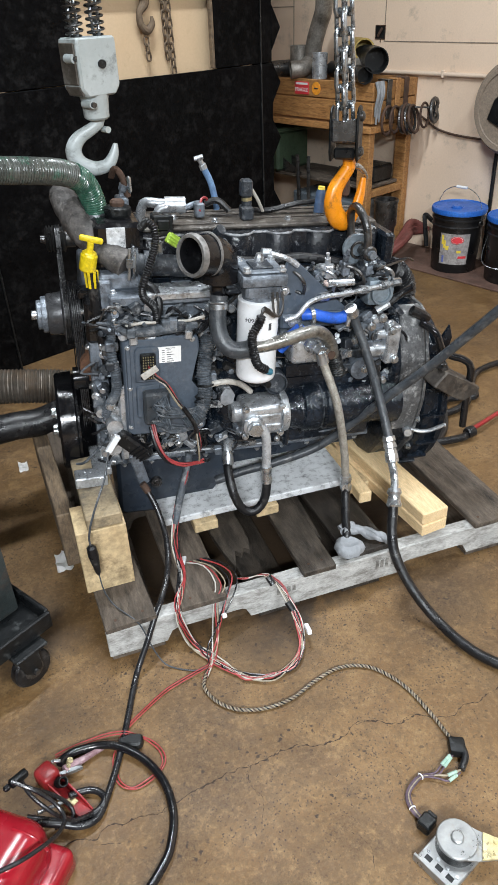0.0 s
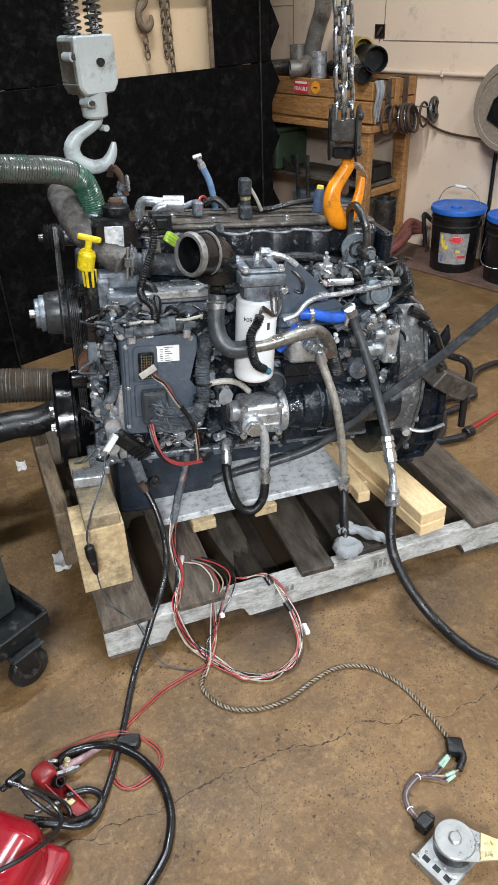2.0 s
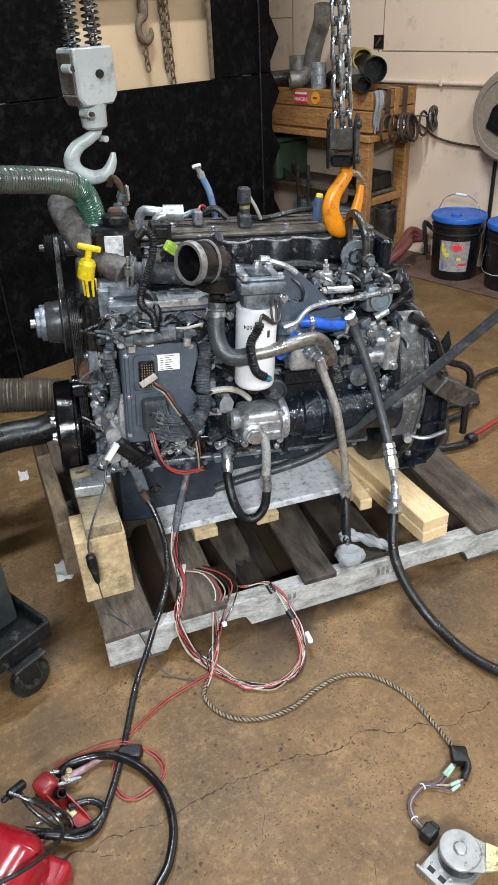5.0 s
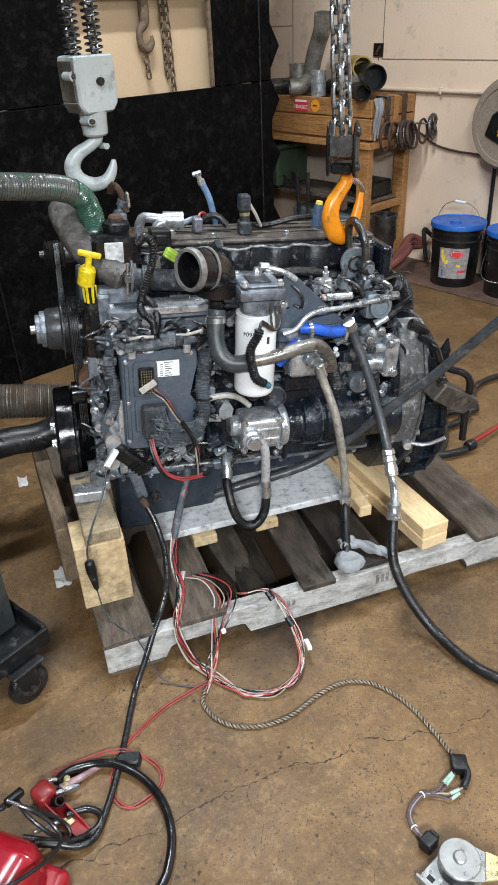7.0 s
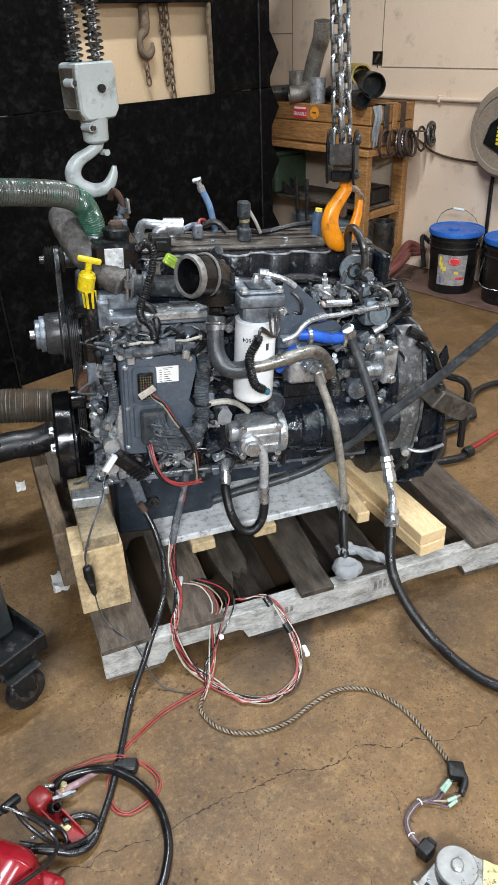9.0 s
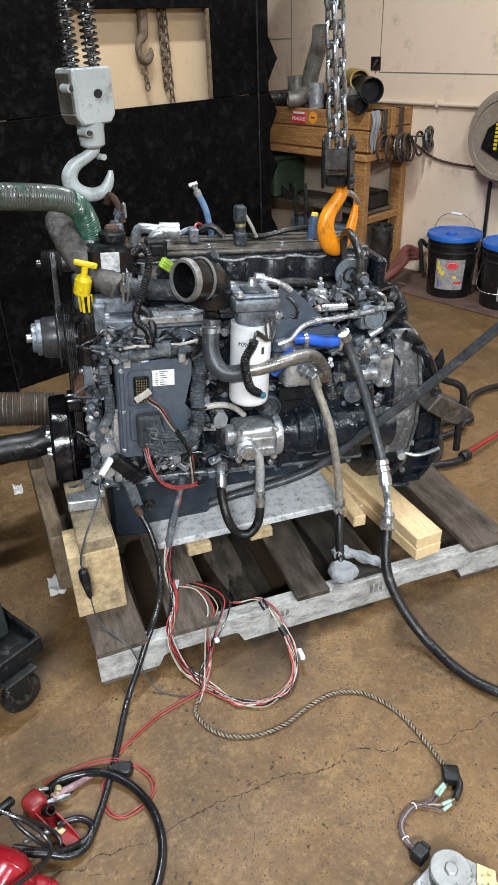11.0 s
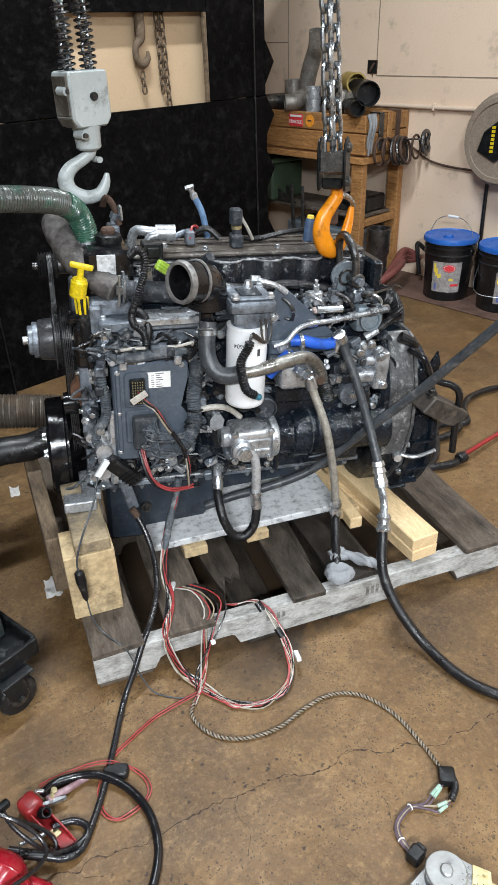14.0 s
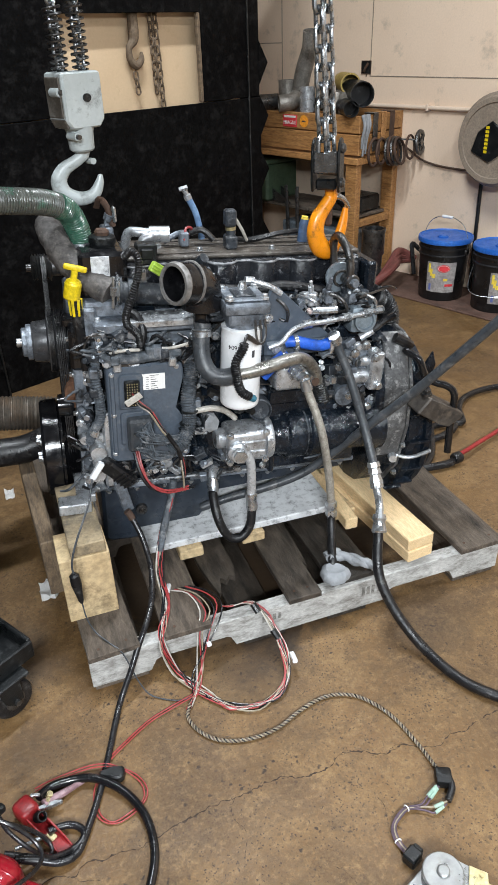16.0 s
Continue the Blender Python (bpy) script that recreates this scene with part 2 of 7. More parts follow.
WIREGREY = pm("dusty_loom", (.020, .026, .033), (.088, .102, .118), .6, 0, 35, .5, (.28, .28, .28), .3, 24, speckle=.5)
WRAP = pm("dirty_wrapped_sleeve", (.04, .037, .036), (.12, .11, .103), .65, 0, 30, 1.0, (.22, .2, .18), .28, 40, 90, speckle=.5)
DIRTYTIMBER = pm("oily_cut_timber", (.2, .155, .095), (.36, .28, .17), .75, 0, 9, .6, (.05, .043, .036), .55, 9, 70)
WHITEPAINT = pm("white_filter_paint", (.74, .76, .78), (.8, .81, .82), .3, 0, 6, .04, (.5, .45, .38), .05, 14, speckle=.03)
CLAMPRED = pm("worn_dark_red_plastic", (.2, .012, .014), (.3, .022, .024), .38, 0, 9, .15, (.1, .02, .02), .3, 14)
PANBLACK = pm("smooth_black_paint", (.012, .017, .025), (.024, .032, .044), .32, 0, 6, .08, (.06, .065, .07), .16, 20, spec=.5, speckle=.2)
SCRATCHED = pm("scratched_label", (.42, .44, .46), (.68, .69, .7), .45, 0, 30, .2, (.02, .02, .022), .3, 40)
PAPER = pm("white_paper", (.74, .73, .71), (.82, .81, .79), .8, 0, 15, .1, speckle=.03)
FADEDINK = pm("faded_stencil_ink", (.1, .095, .09), (.24, .23, .21), .8, 0, 60, 0, (.35, .34, .31), .4, 60)
BROWNWIRE = pm("brown_wire", (.05, .032, .024), (.1, .065, .05), .5, 0, 20, .05)
INK = pm("dark_ink", (.03, .03, .035), (.05, .05, .055), .7, 0, 30, 0)
BLUEHOSE = pm("blue_silicone_hose", (.012, .075, .42), (.02, .11, .55), .4, 0, 14, .12, (.02, .04, .12), .2, 9)
PALEBLUE = pm("pale_blue_hose", (.10, .19, .36), (.17, .28, .45), .5, 0, 20, .12)
YELLOW = pm("yellow_plastic", (.6, .44, .006), (.7, .53, .012), .42, 0, 12, .08, (.4, .27, .05), .12, 20)
LIME = pm("lime_plastic", (.30, .46, .05), (.42, .58, .1), .45, 0, 12, .08)
ORANGE = pm("orange_hook_paint", (.72, .22, .006), (.8, .28, .010), .3, 0, 8, .1, (.03, .02, .015), .26, 30, rvar=.1, speckle=.08)
ORANGETAG = pm("orange_sticker", (.85, .3, .02), (.9, .36, .04), .55, 0, 12, .03)
HOISTGREY = pm("worn_grey_paint", (.36, .40, .40), (.48, .52, .52), .4, .05, 7, .15, (.06, .052, .042), .26, 12, speckle=.05)
GREENHOSE = pm("green_ribbed_hose", (.035, .042, .038), (.085, .088, .078), .32, 0, 12, .2, (.01, .13, .075), .22, 16, coat=.2)
GREENEND = pm("clear_green_plastic", (.018, .055, .038), (.04, .12, .08), .2, 0, 22, .15, (.12, .13, .11), .3, 30, coat=.3)
FLEXPIPE = pm("galvanised_flex_pipe", (.08, .068, .056), (.14, .12, .10), .5, .6, 14, .25, (.13, .09, .06), .4, 8)
REDPLASTIC = pm("red_plastic", (.21, .004, .011), (.25, .006, .014), .24, 0, 6, .04, coat=.3, rvar=.06, speckle=.06)
REDWIRE = pm("red_wire", (.24, .022, .024), (.34, .05, .05), .45, 0, 20, .05)
BLACKWIRE = pm("black_wire", (.006, .006, .007), (.014, .014, .016), .3, 0, 20, .05)
WHITEWIRE = pm("white_wire", (.32, .30, .265), (.48, .455, .41), .5, 0, 20, .05)
TANWIRE = pm("tan_wire", (.2, .165, .115), (.3, .255, .18), .5, 0, 20, .05)
PURPLEWIRE = pm("purple_wire", (.045, .03, .042), (.105, .07, .092), .5, 0, 20, .05)
MINT = pm("heat_shrink_sleeve", (.20, .31, .25), (.33, .44, .36), .45, 0, 20, .05)
GOLD = pm("yellow_zinc", (.55, .47, .25), (.66, .58, .36), .36, .8, 18, .1, (.35, .3, .2), .25, 12)
ZINC = pm("zinc_plate", (.29, .295, .295), (.40, .405, .40), .36, .75, 14, .1, (.3, .26, .2), .2, 12, speckle=.08)
PALEWOOD = pm("fresh_lumber", (.62, .44, .235), (.74, .56, .33), .65, 0, 7, .25, (.42, .24, .09), .14, 10, 90, stretch=(6, 1, 6), vary=.08)
AGEDTIMBER = pm("aged_brown_timber", (.10, .07, .045), (.22, .155, .095), .75, 0, 9, .7, (.04, .03, .022), .4, 8, 80, stretch=(6, 1, 3))
CREAMWOOD = pm("cut_timber", (.42, .30, .16), (.56, .43, .25), .75, 0, 9, .6, (.13, .09, .05), .36, 12, 70, vary=.06)
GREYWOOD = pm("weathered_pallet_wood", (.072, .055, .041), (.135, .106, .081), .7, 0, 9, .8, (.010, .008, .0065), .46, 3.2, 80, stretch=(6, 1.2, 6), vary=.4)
# darker, smoother version of GREYWOOD for the middle boards
DARKWOOD = pm("dark_pallet_wood", (.026, .021, .016), (.072, .057, .044), .5, 0, 9, .8, (.006, .005, .0045), .46, 3.4, 80, stretch=(6, 1.2, 6), vary=.3)
WHITEWOOD = pm("whitewashed_pallet_wood", (.32, .315, .30), (.52, .515, .495), .8, 0, 7, .6, (.075, .062, .046), .42, 6, 80, stretch=(1.2, 3, 3))
BENCHWOOD = pm("varnished_pine", (.32, .145, .045), (.49, .255, .092), .6, 0, 8, .3, (.10, .042, .015), .45, 9, 80, stretch=(6, 1, 6), vary=.15)
WHITEBOARD = pm("scuffed_white_board", (.56, .57, .58), (.68, .69, .70), .5, 0, 5, .2, (.02, .02, .02), .36, 30, speckle=.1)
BLACKBOARD = pm("black_panel_paint", (.0015, .0015, .0018), (.0035, .0035, .0037), .5, 0, 3, .9, (.016, .0155, .0155), .3, 14, 60, spec=.05, speckle=.7)
BEIGE = pm("beige_board", (.55, .40, .25), (.62, .47, .31), .6, 0, 1.5, .05, (.4, .28, .15), .12, 3, speckle=.04)
CREAMWALL = pm("cream_wall_paint", (.78, .60, .45), (.85, .675, .52), .5, 0, 1.3, .1, (.42, .34, .26), .16, 4, speckle=.05)
SEAM = pm("wall_joint", (.2, .165, .13), (.28, .23, .18), .8, 0, 12, .1)
PIPEGREY = pm("warm_grey_pipe", (.17, .155, .135), (.36, .335, .3), .45, .5, 10, .3, (.07, .055, .04), .35, 9)
PVC = pm("painted_conduit", (.66, .52, .40), (.72, .575, .45), .5, 0, 6, .05, (.45, .36, .27), .1, 8, speckle=.05)
BUCKETBLACK = pm("black_bucket_plastic", (.005, .005, .006), (.010, .010, .011), .38, 0, 8, .06, (.06, .055, .05), .15, 9)
BUCKETBLUE = pm("blue_lid_plastic", (.015, .1, .42), (.025, .14, .5), .4, 0, 8, .06, (.02, .05, .18), .15, 12)
LABELGREY = pm("printed_label", (.2, .18, .18), (.40, .375, .36), .5, 0, 14, .02, (.12, .1, .1), .35, 14)
LABELYELLOW = pm("label_yellow", (.75, .55, .05), (.8, .62, .1), .5, 0, 9, .02)
LABELRED = pm("label_red", (.6, .03, .04), (.68, .05, .06), .5, 0, 9, .02)
LABELBLUE = pm("label_blue", (.1, .13, .35), (.13, .17, .42), .5, 0, 9, .02)
GREENBIN = pm("dark_green_bin", (.03, .055, .03), (.05, .08, .045), .6, 0, 8, .1)
REELGREY = pm("grey_reel_plastic", (.22, .175, .135), (.28, .225, .175), .5, 0, 8, .06, (.2, .165, .13), .25, 10)
CARTBLACK = pm("cart_black", (.003, .0036, .0042), (.009, .0102, .011), .38, .1, 10, .3, (.09, .095, .095), .15, 20, spec=.4)
REDHOSE = pm("faded_red_hose", (.12, .032, .026), (.2, .058, .048), .65, 0, 12, .25, (.1, .05, .04), .3, 9)
MATBROWN = pm("red_brown_floor_strip", (.085, .045, .033), (.14, .08, .06), .7, 0, 7, .2, (.05, .032, .025), .3, 6)
CRACK = pm("crack_dirt", (.022, .013, .009), (.05, .033, .022), .95, 0, 40, .3)
RAG = pm("white_rag", (.18, .19, .20), (.31, .32, .335), .9, 0, 20, .2, (.16, .17, .18), .3, 24, speckle=.06)
PLUG = pm("clear_slate", (.14, .17, .2), (.2, .24, .27), .35, .3, 12, .1)
# dark tones for unseen surfaces, so that little light bounces back
FARWALL = pm("unseen_dark_wall", (.07, .07, .07), (.11, .11, .11), .8, 0, 1.5, .1)
CEILMAT = pm("unseen_dark_ceiling", (.10, .10, .10), (.14, .14, .14), .8, 0, 2, .1)


def concrete():
    m = bpy.data.materials.new("stained_concrete")
    m.use_nodes = True
    nd, ln = m.node_tree.nodes, m.node_tree.links
    bs = nd["Principled BSDF"]
    tc = nd.new("ShaderNodeTexCoord")

    def nz(s, d=5, r=.6, dist=0.0):
        n = nd.new("ShaderNodeTexNoise")
        n.inputs["Scale"].default_value, n.inputs["Detail"].default_value = s, d
        n.inputs["Roughness"].default_value, n.inputs["Distortion"].default_value = r, dist
        ln.new(tc.outputs["Object"], n.inputs["Vector"])
        return n.outputs["Fac"]

    def rng(f, a, b, lo=0.0, hi=1.0):
        r = nd.new("ShaderNodeMapRange")
        for k, val in zip(("From Min", "From Max", "To Min", "To Max"), (a, b, lo, hi)):
            r.inputs[k].default_value = val
        ln.new(f, r.inputs["Value"])
        return r.outputs[0]

    def mx(f, a, b):
        x = nd.new("ShaderNodeMix")
        x.data_type = "RGBA"
        ln.new(f, x.inputs[0])
        for sock, val in ((x.inputs[6], a), (x.inputs[7], b)):
            if isinstance(val, tuple):
                sock.default_value = (*val, 1)
            else:
                ln.new(val, sock)
        return x.outputs[2]

    def pits(scale_, near, far):
        v = nd.new("ShaderNodeTexVoronoi")
        v.inputs["Scale"].default_value = scale_
        wob = nd.new("ShaderNodeTexNoise")
        wob.inputs["Scale"].default_value, wob.inputs["Detail"].default_value = scale_ * 1.3, 3
        ln.new(tc.outputs["Object"], wob.inputs["Vector"])
        sh = nd.new("ShaderNodeVectorMath")
        sh.operation = "MULTIPLY_ADD"
        ln.new(wob.outputs["Color"], sh.inputs[0])
        sh.inputs[1].default_value = (1.1 / scale_, 1.1 / scale_, 0)
        ln.new(tc.outputs["Object"], sh.inputs[2])
        ln.new(sh.outputs[0], v.inputs["Vector"])
        return rng(v.outputs["Distance"], near, far, 1, 0)

    def both(a, b):
        x = nd.new("ShaderNodeMath")
        x.operation = "MULTIPLY"
        ln.new(a, x.inputs[0])
        ln.new(b, x.inputs[1])
        return x.outputs[0]

    def dark_patch(cx, cy, r, edge, much):
        """A ragged dark patch: oil spills, and the shade painted under the pallet."""
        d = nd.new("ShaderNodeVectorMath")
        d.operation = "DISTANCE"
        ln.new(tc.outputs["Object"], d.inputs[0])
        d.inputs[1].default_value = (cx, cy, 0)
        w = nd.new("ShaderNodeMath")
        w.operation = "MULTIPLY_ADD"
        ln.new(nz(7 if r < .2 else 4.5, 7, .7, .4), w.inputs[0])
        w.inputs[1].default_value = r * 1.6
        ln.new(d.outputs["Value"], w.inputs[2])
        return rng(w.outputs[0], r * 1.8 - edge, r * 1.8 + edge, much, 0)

    col = mx(rng(nz(2.2), .35, .65), (0.0902, 0.0450, 0.0137), (0.1557, 0.0807, 0.0266))
    col = mx(rng(nz(5, 8, .75, .5), .45, .6), col, (0.1912, 0.1079, 0.0403))
    col = mx(rng(nz(1.7, 8, .74, .6), .48, .62, 0, .85), col, (0.0559, 0.0283, 0.0103))
    col = mx(rng(nz(9, 8, .78, .3), .54, .62, 0, .55), col, (0.2631, 0.1614, 0.0692))
    col = mx(rng(nz(26, 8, .8), .5, .66, 0, .75), col, (0.0569, 0.0303, 0.0112))
    col = mx(rng(nz(60, 6, .8), .5, .68, 0, .6), col, (0.2900, 0.1833, 0.0842))
    col = mx(rng(nz(170, 5, .8), .42, .6, 0, .65), col, (0.1235, 0.0775, 0.0364))
    # first patch paints the shade under pallet and engine; the smaller ones are oil
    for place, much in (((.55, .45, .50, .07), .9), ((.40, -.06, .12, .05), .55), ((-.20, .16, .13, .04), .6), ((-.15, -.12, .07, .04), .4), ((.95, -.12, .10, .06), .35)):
        col = mx(dark_patch(*place, much), col, (0.026, 0.017, 0.011))
    col = mx(both(pits(52, .12, .26), rng(nz(7, 4, .6), .45, .6, 0, .95)), col, (0.022, 0.012, 0.007))
    col = mx(both(pits(130, .15, .3), rng(nz(5, 4, .6), .42, .58, 0, .9)), col, (0.03, 0.015, 0.008))
    ln.new(col, bs.inputs["Base Color"])
    ln.new(rng(nz(3.5, 5), .3, .7, .38, .72), bs.inputs["Roughness"])
    bp = nd.new("ShaderNodeBump")
    bp.inputs["Strength"].default_value, bp.inputs["Distance"].default_value = .6, .003
    ln.new(nz(80, 6, .7), bp.inputs["Height"])
    ln.new(bp.outputs[0], bs.inputs["Normal"])
    return m


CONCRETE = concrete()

# ---- the room ----
def build_room():
    bm = mk()
    box(bm, -16, 10, -16, 10, -.2, 0, 0)
    floor = struct("floor", bm, CONCRETE, "stained tan concrete workshop floor with cracks, shade painted under the pallet")
    bm = mk()
    box(bm, 0, .2, -8, 4, 0, 4.2, 0)
    wall = struct("wall_east", bm, CREAMWALL, "cream painted board wall with grey scuffs", ROOM)
    for b0, b1, z0, z1 in ((-3, .232, 1.178, 1.183), (1.005, 4, 1.367, 1.372), (.232, .237, 1.178, 2.6), (1.0, 1.005, .9, 2.6), (-1.6, -1.595, 1.183, 2.6)):
        bm = mk()
        box(bm, -.0025, .01, b0, b1, z0, z1, 0)
        part("joint", bm, SEAM, wall)
    # west and south walls are out of view, added dark to hold down fill
    for nm, lab, x0, x1, y0, y1 in (("wall_north", "plain cream far wall", -8, .2, 4, 4.2), ("wall_west", "unseen dark grey side wall, added to cut bounce light", -8.2, -8, -8, 4.2), ("wall_south", "unseen dark grey wall, added to cut bounce light", -8.2, .2, -8.2, -8)):
        bm = mk()
        box(bm, x0, x1, y0, y1, 0, 4.2, 0)
        struct(nm, bm, FARWALL if nm != "wall_north" else CREAMWALL, lab, ROOM)
    # the ceiling is out of view too, added dark for deeper blacks
    bm = mk()
    box(bm, -8.2, .2, -8.2, 4.2, 4.2, 4.35, 0)
    for k in range(9):
        box(bm, -8, 0, -7.6 + k * 1.35, -7.5 + k * 1.35, 4.05, 4.2, 0)
    struct("ceiling", bm, CEILMAT, "unseen dark joisted ceiling, added to cut bounce light", ROOM)
    # floor cracks: thin crumbled lines
    rnd = random.Random(4)
    main = [(1.3, -.40), (.98, -.42), (.859, -.426), (.806, -.439), (.765, -.431), (.717, -.445), (.683, -.439), (.645, -.415), (.611, -.422), (.585, -.417), (.551, -.399), (.505, -.382), (.473, -.396), (.443, -.407), (.408, -.408), (.369, -.393), (.317, -.39), (.238, -.397), (.18, -.398), (.115, -.403), (.05, -.414), (.017, -.426), (-.041, -.422), (-.092, -.415), (-.117, -.429), (-.172, -.419), (-.4, -.45)]
    for line, w in ((main, .0029), ([(.645, -.415), (.622, -.409), (.598, -.423)], .0012), ([(.52, -.56), (.53, -.53), (.523, -.51)], .0009),
                    ([(.238, -.397), (.22, -.43), (.235, -.47), (.215, -.52)], .0007), ([(-.117, -.429), (-.10, -.45), (-.06, -.46)], .0011), ([(.37, -.60), (.40, -.64), (.385, -.69)], .0008), ([(.765, -.431), (.775, -.455), (.77, -.48)], .0009)):
        pts = smooth_line([(x, y, 0) for x, y in line], .005)
        bm = mk()
        prev = None
        wob = 0.0
        for i, p in enumerate(pts):
            wob = wob * .82 + rnd.uniform(-.0032, .0032)
            ww = w * rnd.choice((.12, .25, .4, .5, .9)) * rnd.uniform(.6, 1.1)
            a = bm.verts.new((p.x + rnd.uniform(-.001, .001), p.y + wob - ww, .0006))
            b = bm.verts.new((p.x + rnd.uniform(-.001, .001), p.y + wob + ww, .0006))
            if prev:
                bm.faces.new((prev[0], a, b, prev[1]))
            prev = (a, b)
        part("crack", bm, CRACK, floor)
    bm = mk()
    box(bm, -.40, 0, -3.0, 1.3, 0, .012, .003)
    struct("floor_strip", bm, MATBROWN, "dirty red-brown painted strip along the wall foot", ROOM)

    # black partition with an opening
    def panel(bm, x0, x1, z0, z1, y=.117, d=.02):
        box(bm, x0, x1, y, y + d, z0, z1, .002)
    part_wall = thing("partition", "matt black plywood partition with a board-backed opening", "partition", ROOM, kind="structure")
    sheets = ((-2.73, -1.06, 0, 1.142, .117), (-2.73, -2.185, 1.146, 2.6, .123), (-1.435, -1.06, 1.146, 2.6, .123), (-2.181, -1.439, 1.525, 2.6, .123), (-4.6, -2.735, 0, 2.6, .095))
    for x0, x1, z0, z1, y in sheets:
        bm = mk()
        panel(bm, x0, x1, z0, z1, y)
        part("panel", bm, BLACKBOARD, part_wall)
    for x in (-2.74, -1.145):
        bm = mk()
        box(bm, x - .004, x + .004, .088 if x < -2 else .110, .117, 0, 2.6, .001)
        part("edge_trim", bm, CARTBLACK, part_wall)
    bm = mk()
    box(bm, -1.458, -1.441, .121, .142, 1.147, 1.523, .002)
    part("batten", bm, AGEDTIMBER, part_wall, "brown wooden batten")
    bm = mk()
    box(bm, -2.5, -1.2, .19, .205, .9, 2.0, 0)
    part("backing_board", bm, BEIGE, part_wall, "beige backing board seen through the opening")
    bm = mk()
    for zc in (.42, .78, 1.05, 1.30):
        prism(bm, [(-1.062, zc - .1), (-1.0, zc), (-1.062, zc + .1)], .12, .135, "xz", .001)
    part("end_bracket", bm, BLACKBOARD, part_wall)
    bm = mk()
    box(bm, -1.10, -1.06, .137, .24, 0, 2.6, .003)
    part("stud", bm, BLACKBOARD, part_wall)


def build_wall_things():
    # conduit
    con = thing("conduit", "cream painted conduit pipe clipped along the wall", "conduit", ROOM)
    bm = mk()
    cyl(bm, (-.014, -3, 1.028), (-.014, 1.4, 1.016), .0125, seg=12)
    part("pipe", bm, PVC, con)
    for b in (-.22, -1.1, .5):
        bm = mk()
        box(bm, -.03, 0, b - .008, b + .008, 1.002, 1.042, .003)
        part("clip", bm, PVC, con)
    ob = thing("outlet_box", "open square electrical box in the cream wall", "outlet", ROOM)
    bm = mk()
    for x0, x1, z0, z1 in ((.228, .232, 1.19, 1.265), (.30, .304, 1.19, 1.265), (.232, .30, 1.19, 1.194), (.232, .30, 1.261, 1.265)):
        box(bm, -.006, .0, x0, x1, z0, z1, .001)
    part("rim", bm, RUST, ob)
    bm = mk()
    box(bm, -.004, -.001, .232, .30, 1.194, 1.261, 0)
    part("back", bm, CARTBLACK, ob)
    bm = mk()
    tube(bm, [(-.004, .25, 1.25), (-.012, .265, 1.225), (-.006, .28, 1.205)], .008, 8)
    tube(bm, [(-.005, .26, 1.19), (-.006, .262, 1.175)], .003, 6)
    part("wire_stub", bm, RUST, ob)
    cable = thing("wall_cable", "thin dark cable sagging along the wall", "cable", ROOM)
    bm = mk()
    tube(bm, [(-.03, .1, .86), (-.02, -.1, .79), (-.015, -.2, .735), (-.012, -.33, .708), (-.012, -.5, .70), (-.012, -.62, .70)], .006, 8, .03)
    part("sheath", bm, RUST, cable)
    drop = thing("wall_pipe", "narrow black pipe running down the wall", "pipe", ROOM)
    bm = mk()
    cyl(bm, (-.016, -.645, .012), (-.016, -.63, .72), .011, seg=10)
    part("pipe", bm, CARTBLACK, drop)
    # air reel
    reel = thing("hose_reel", "round grey-brown plastic hose reel on the wall", "reel", ROOM @ pose(-.10, -.775, .895))
    bm = mk()
    lathe(bm, [(-.075, .2), (-.07, .232), (-.055, .24), (.055, .24), (.09, .2)], (0, 0, 0), (-1, 0, 0), 48)
    part("housing", bm, REELGREY, reel)
    bm = mk()
    lathe(bm, [(.085, .222), (.096, .215), (.096, .19), (.085, .185)], (0, 0, 0), (-1, 0, 0), 48)
    part("rim", bm, REELGREY, reel)
    bm = mk()
    prism(bm, [(.13, -.06), (.10, .04), (.02, .1), (-.04, .06), (-.04, -.07), (.02, -.11)], -.103, -.092, "yz", .006)
    badge = part("badge", bm, CARTBLACK, reel, "dark badge with a yellow mark")
    bm = mk()
    for k in range(7):
        box(bm, -.1055, -.1025, .03, .05, -.062 + k * .02, -.048 + k * .02, .0005)
    part("mark", bm, YELLOW, badge)
    bm = mk()
    box(bm, -.02, .1, -.05, .05, -.05, .28, .01)
    part("wall_bracket", bm, REELGREY, reel)


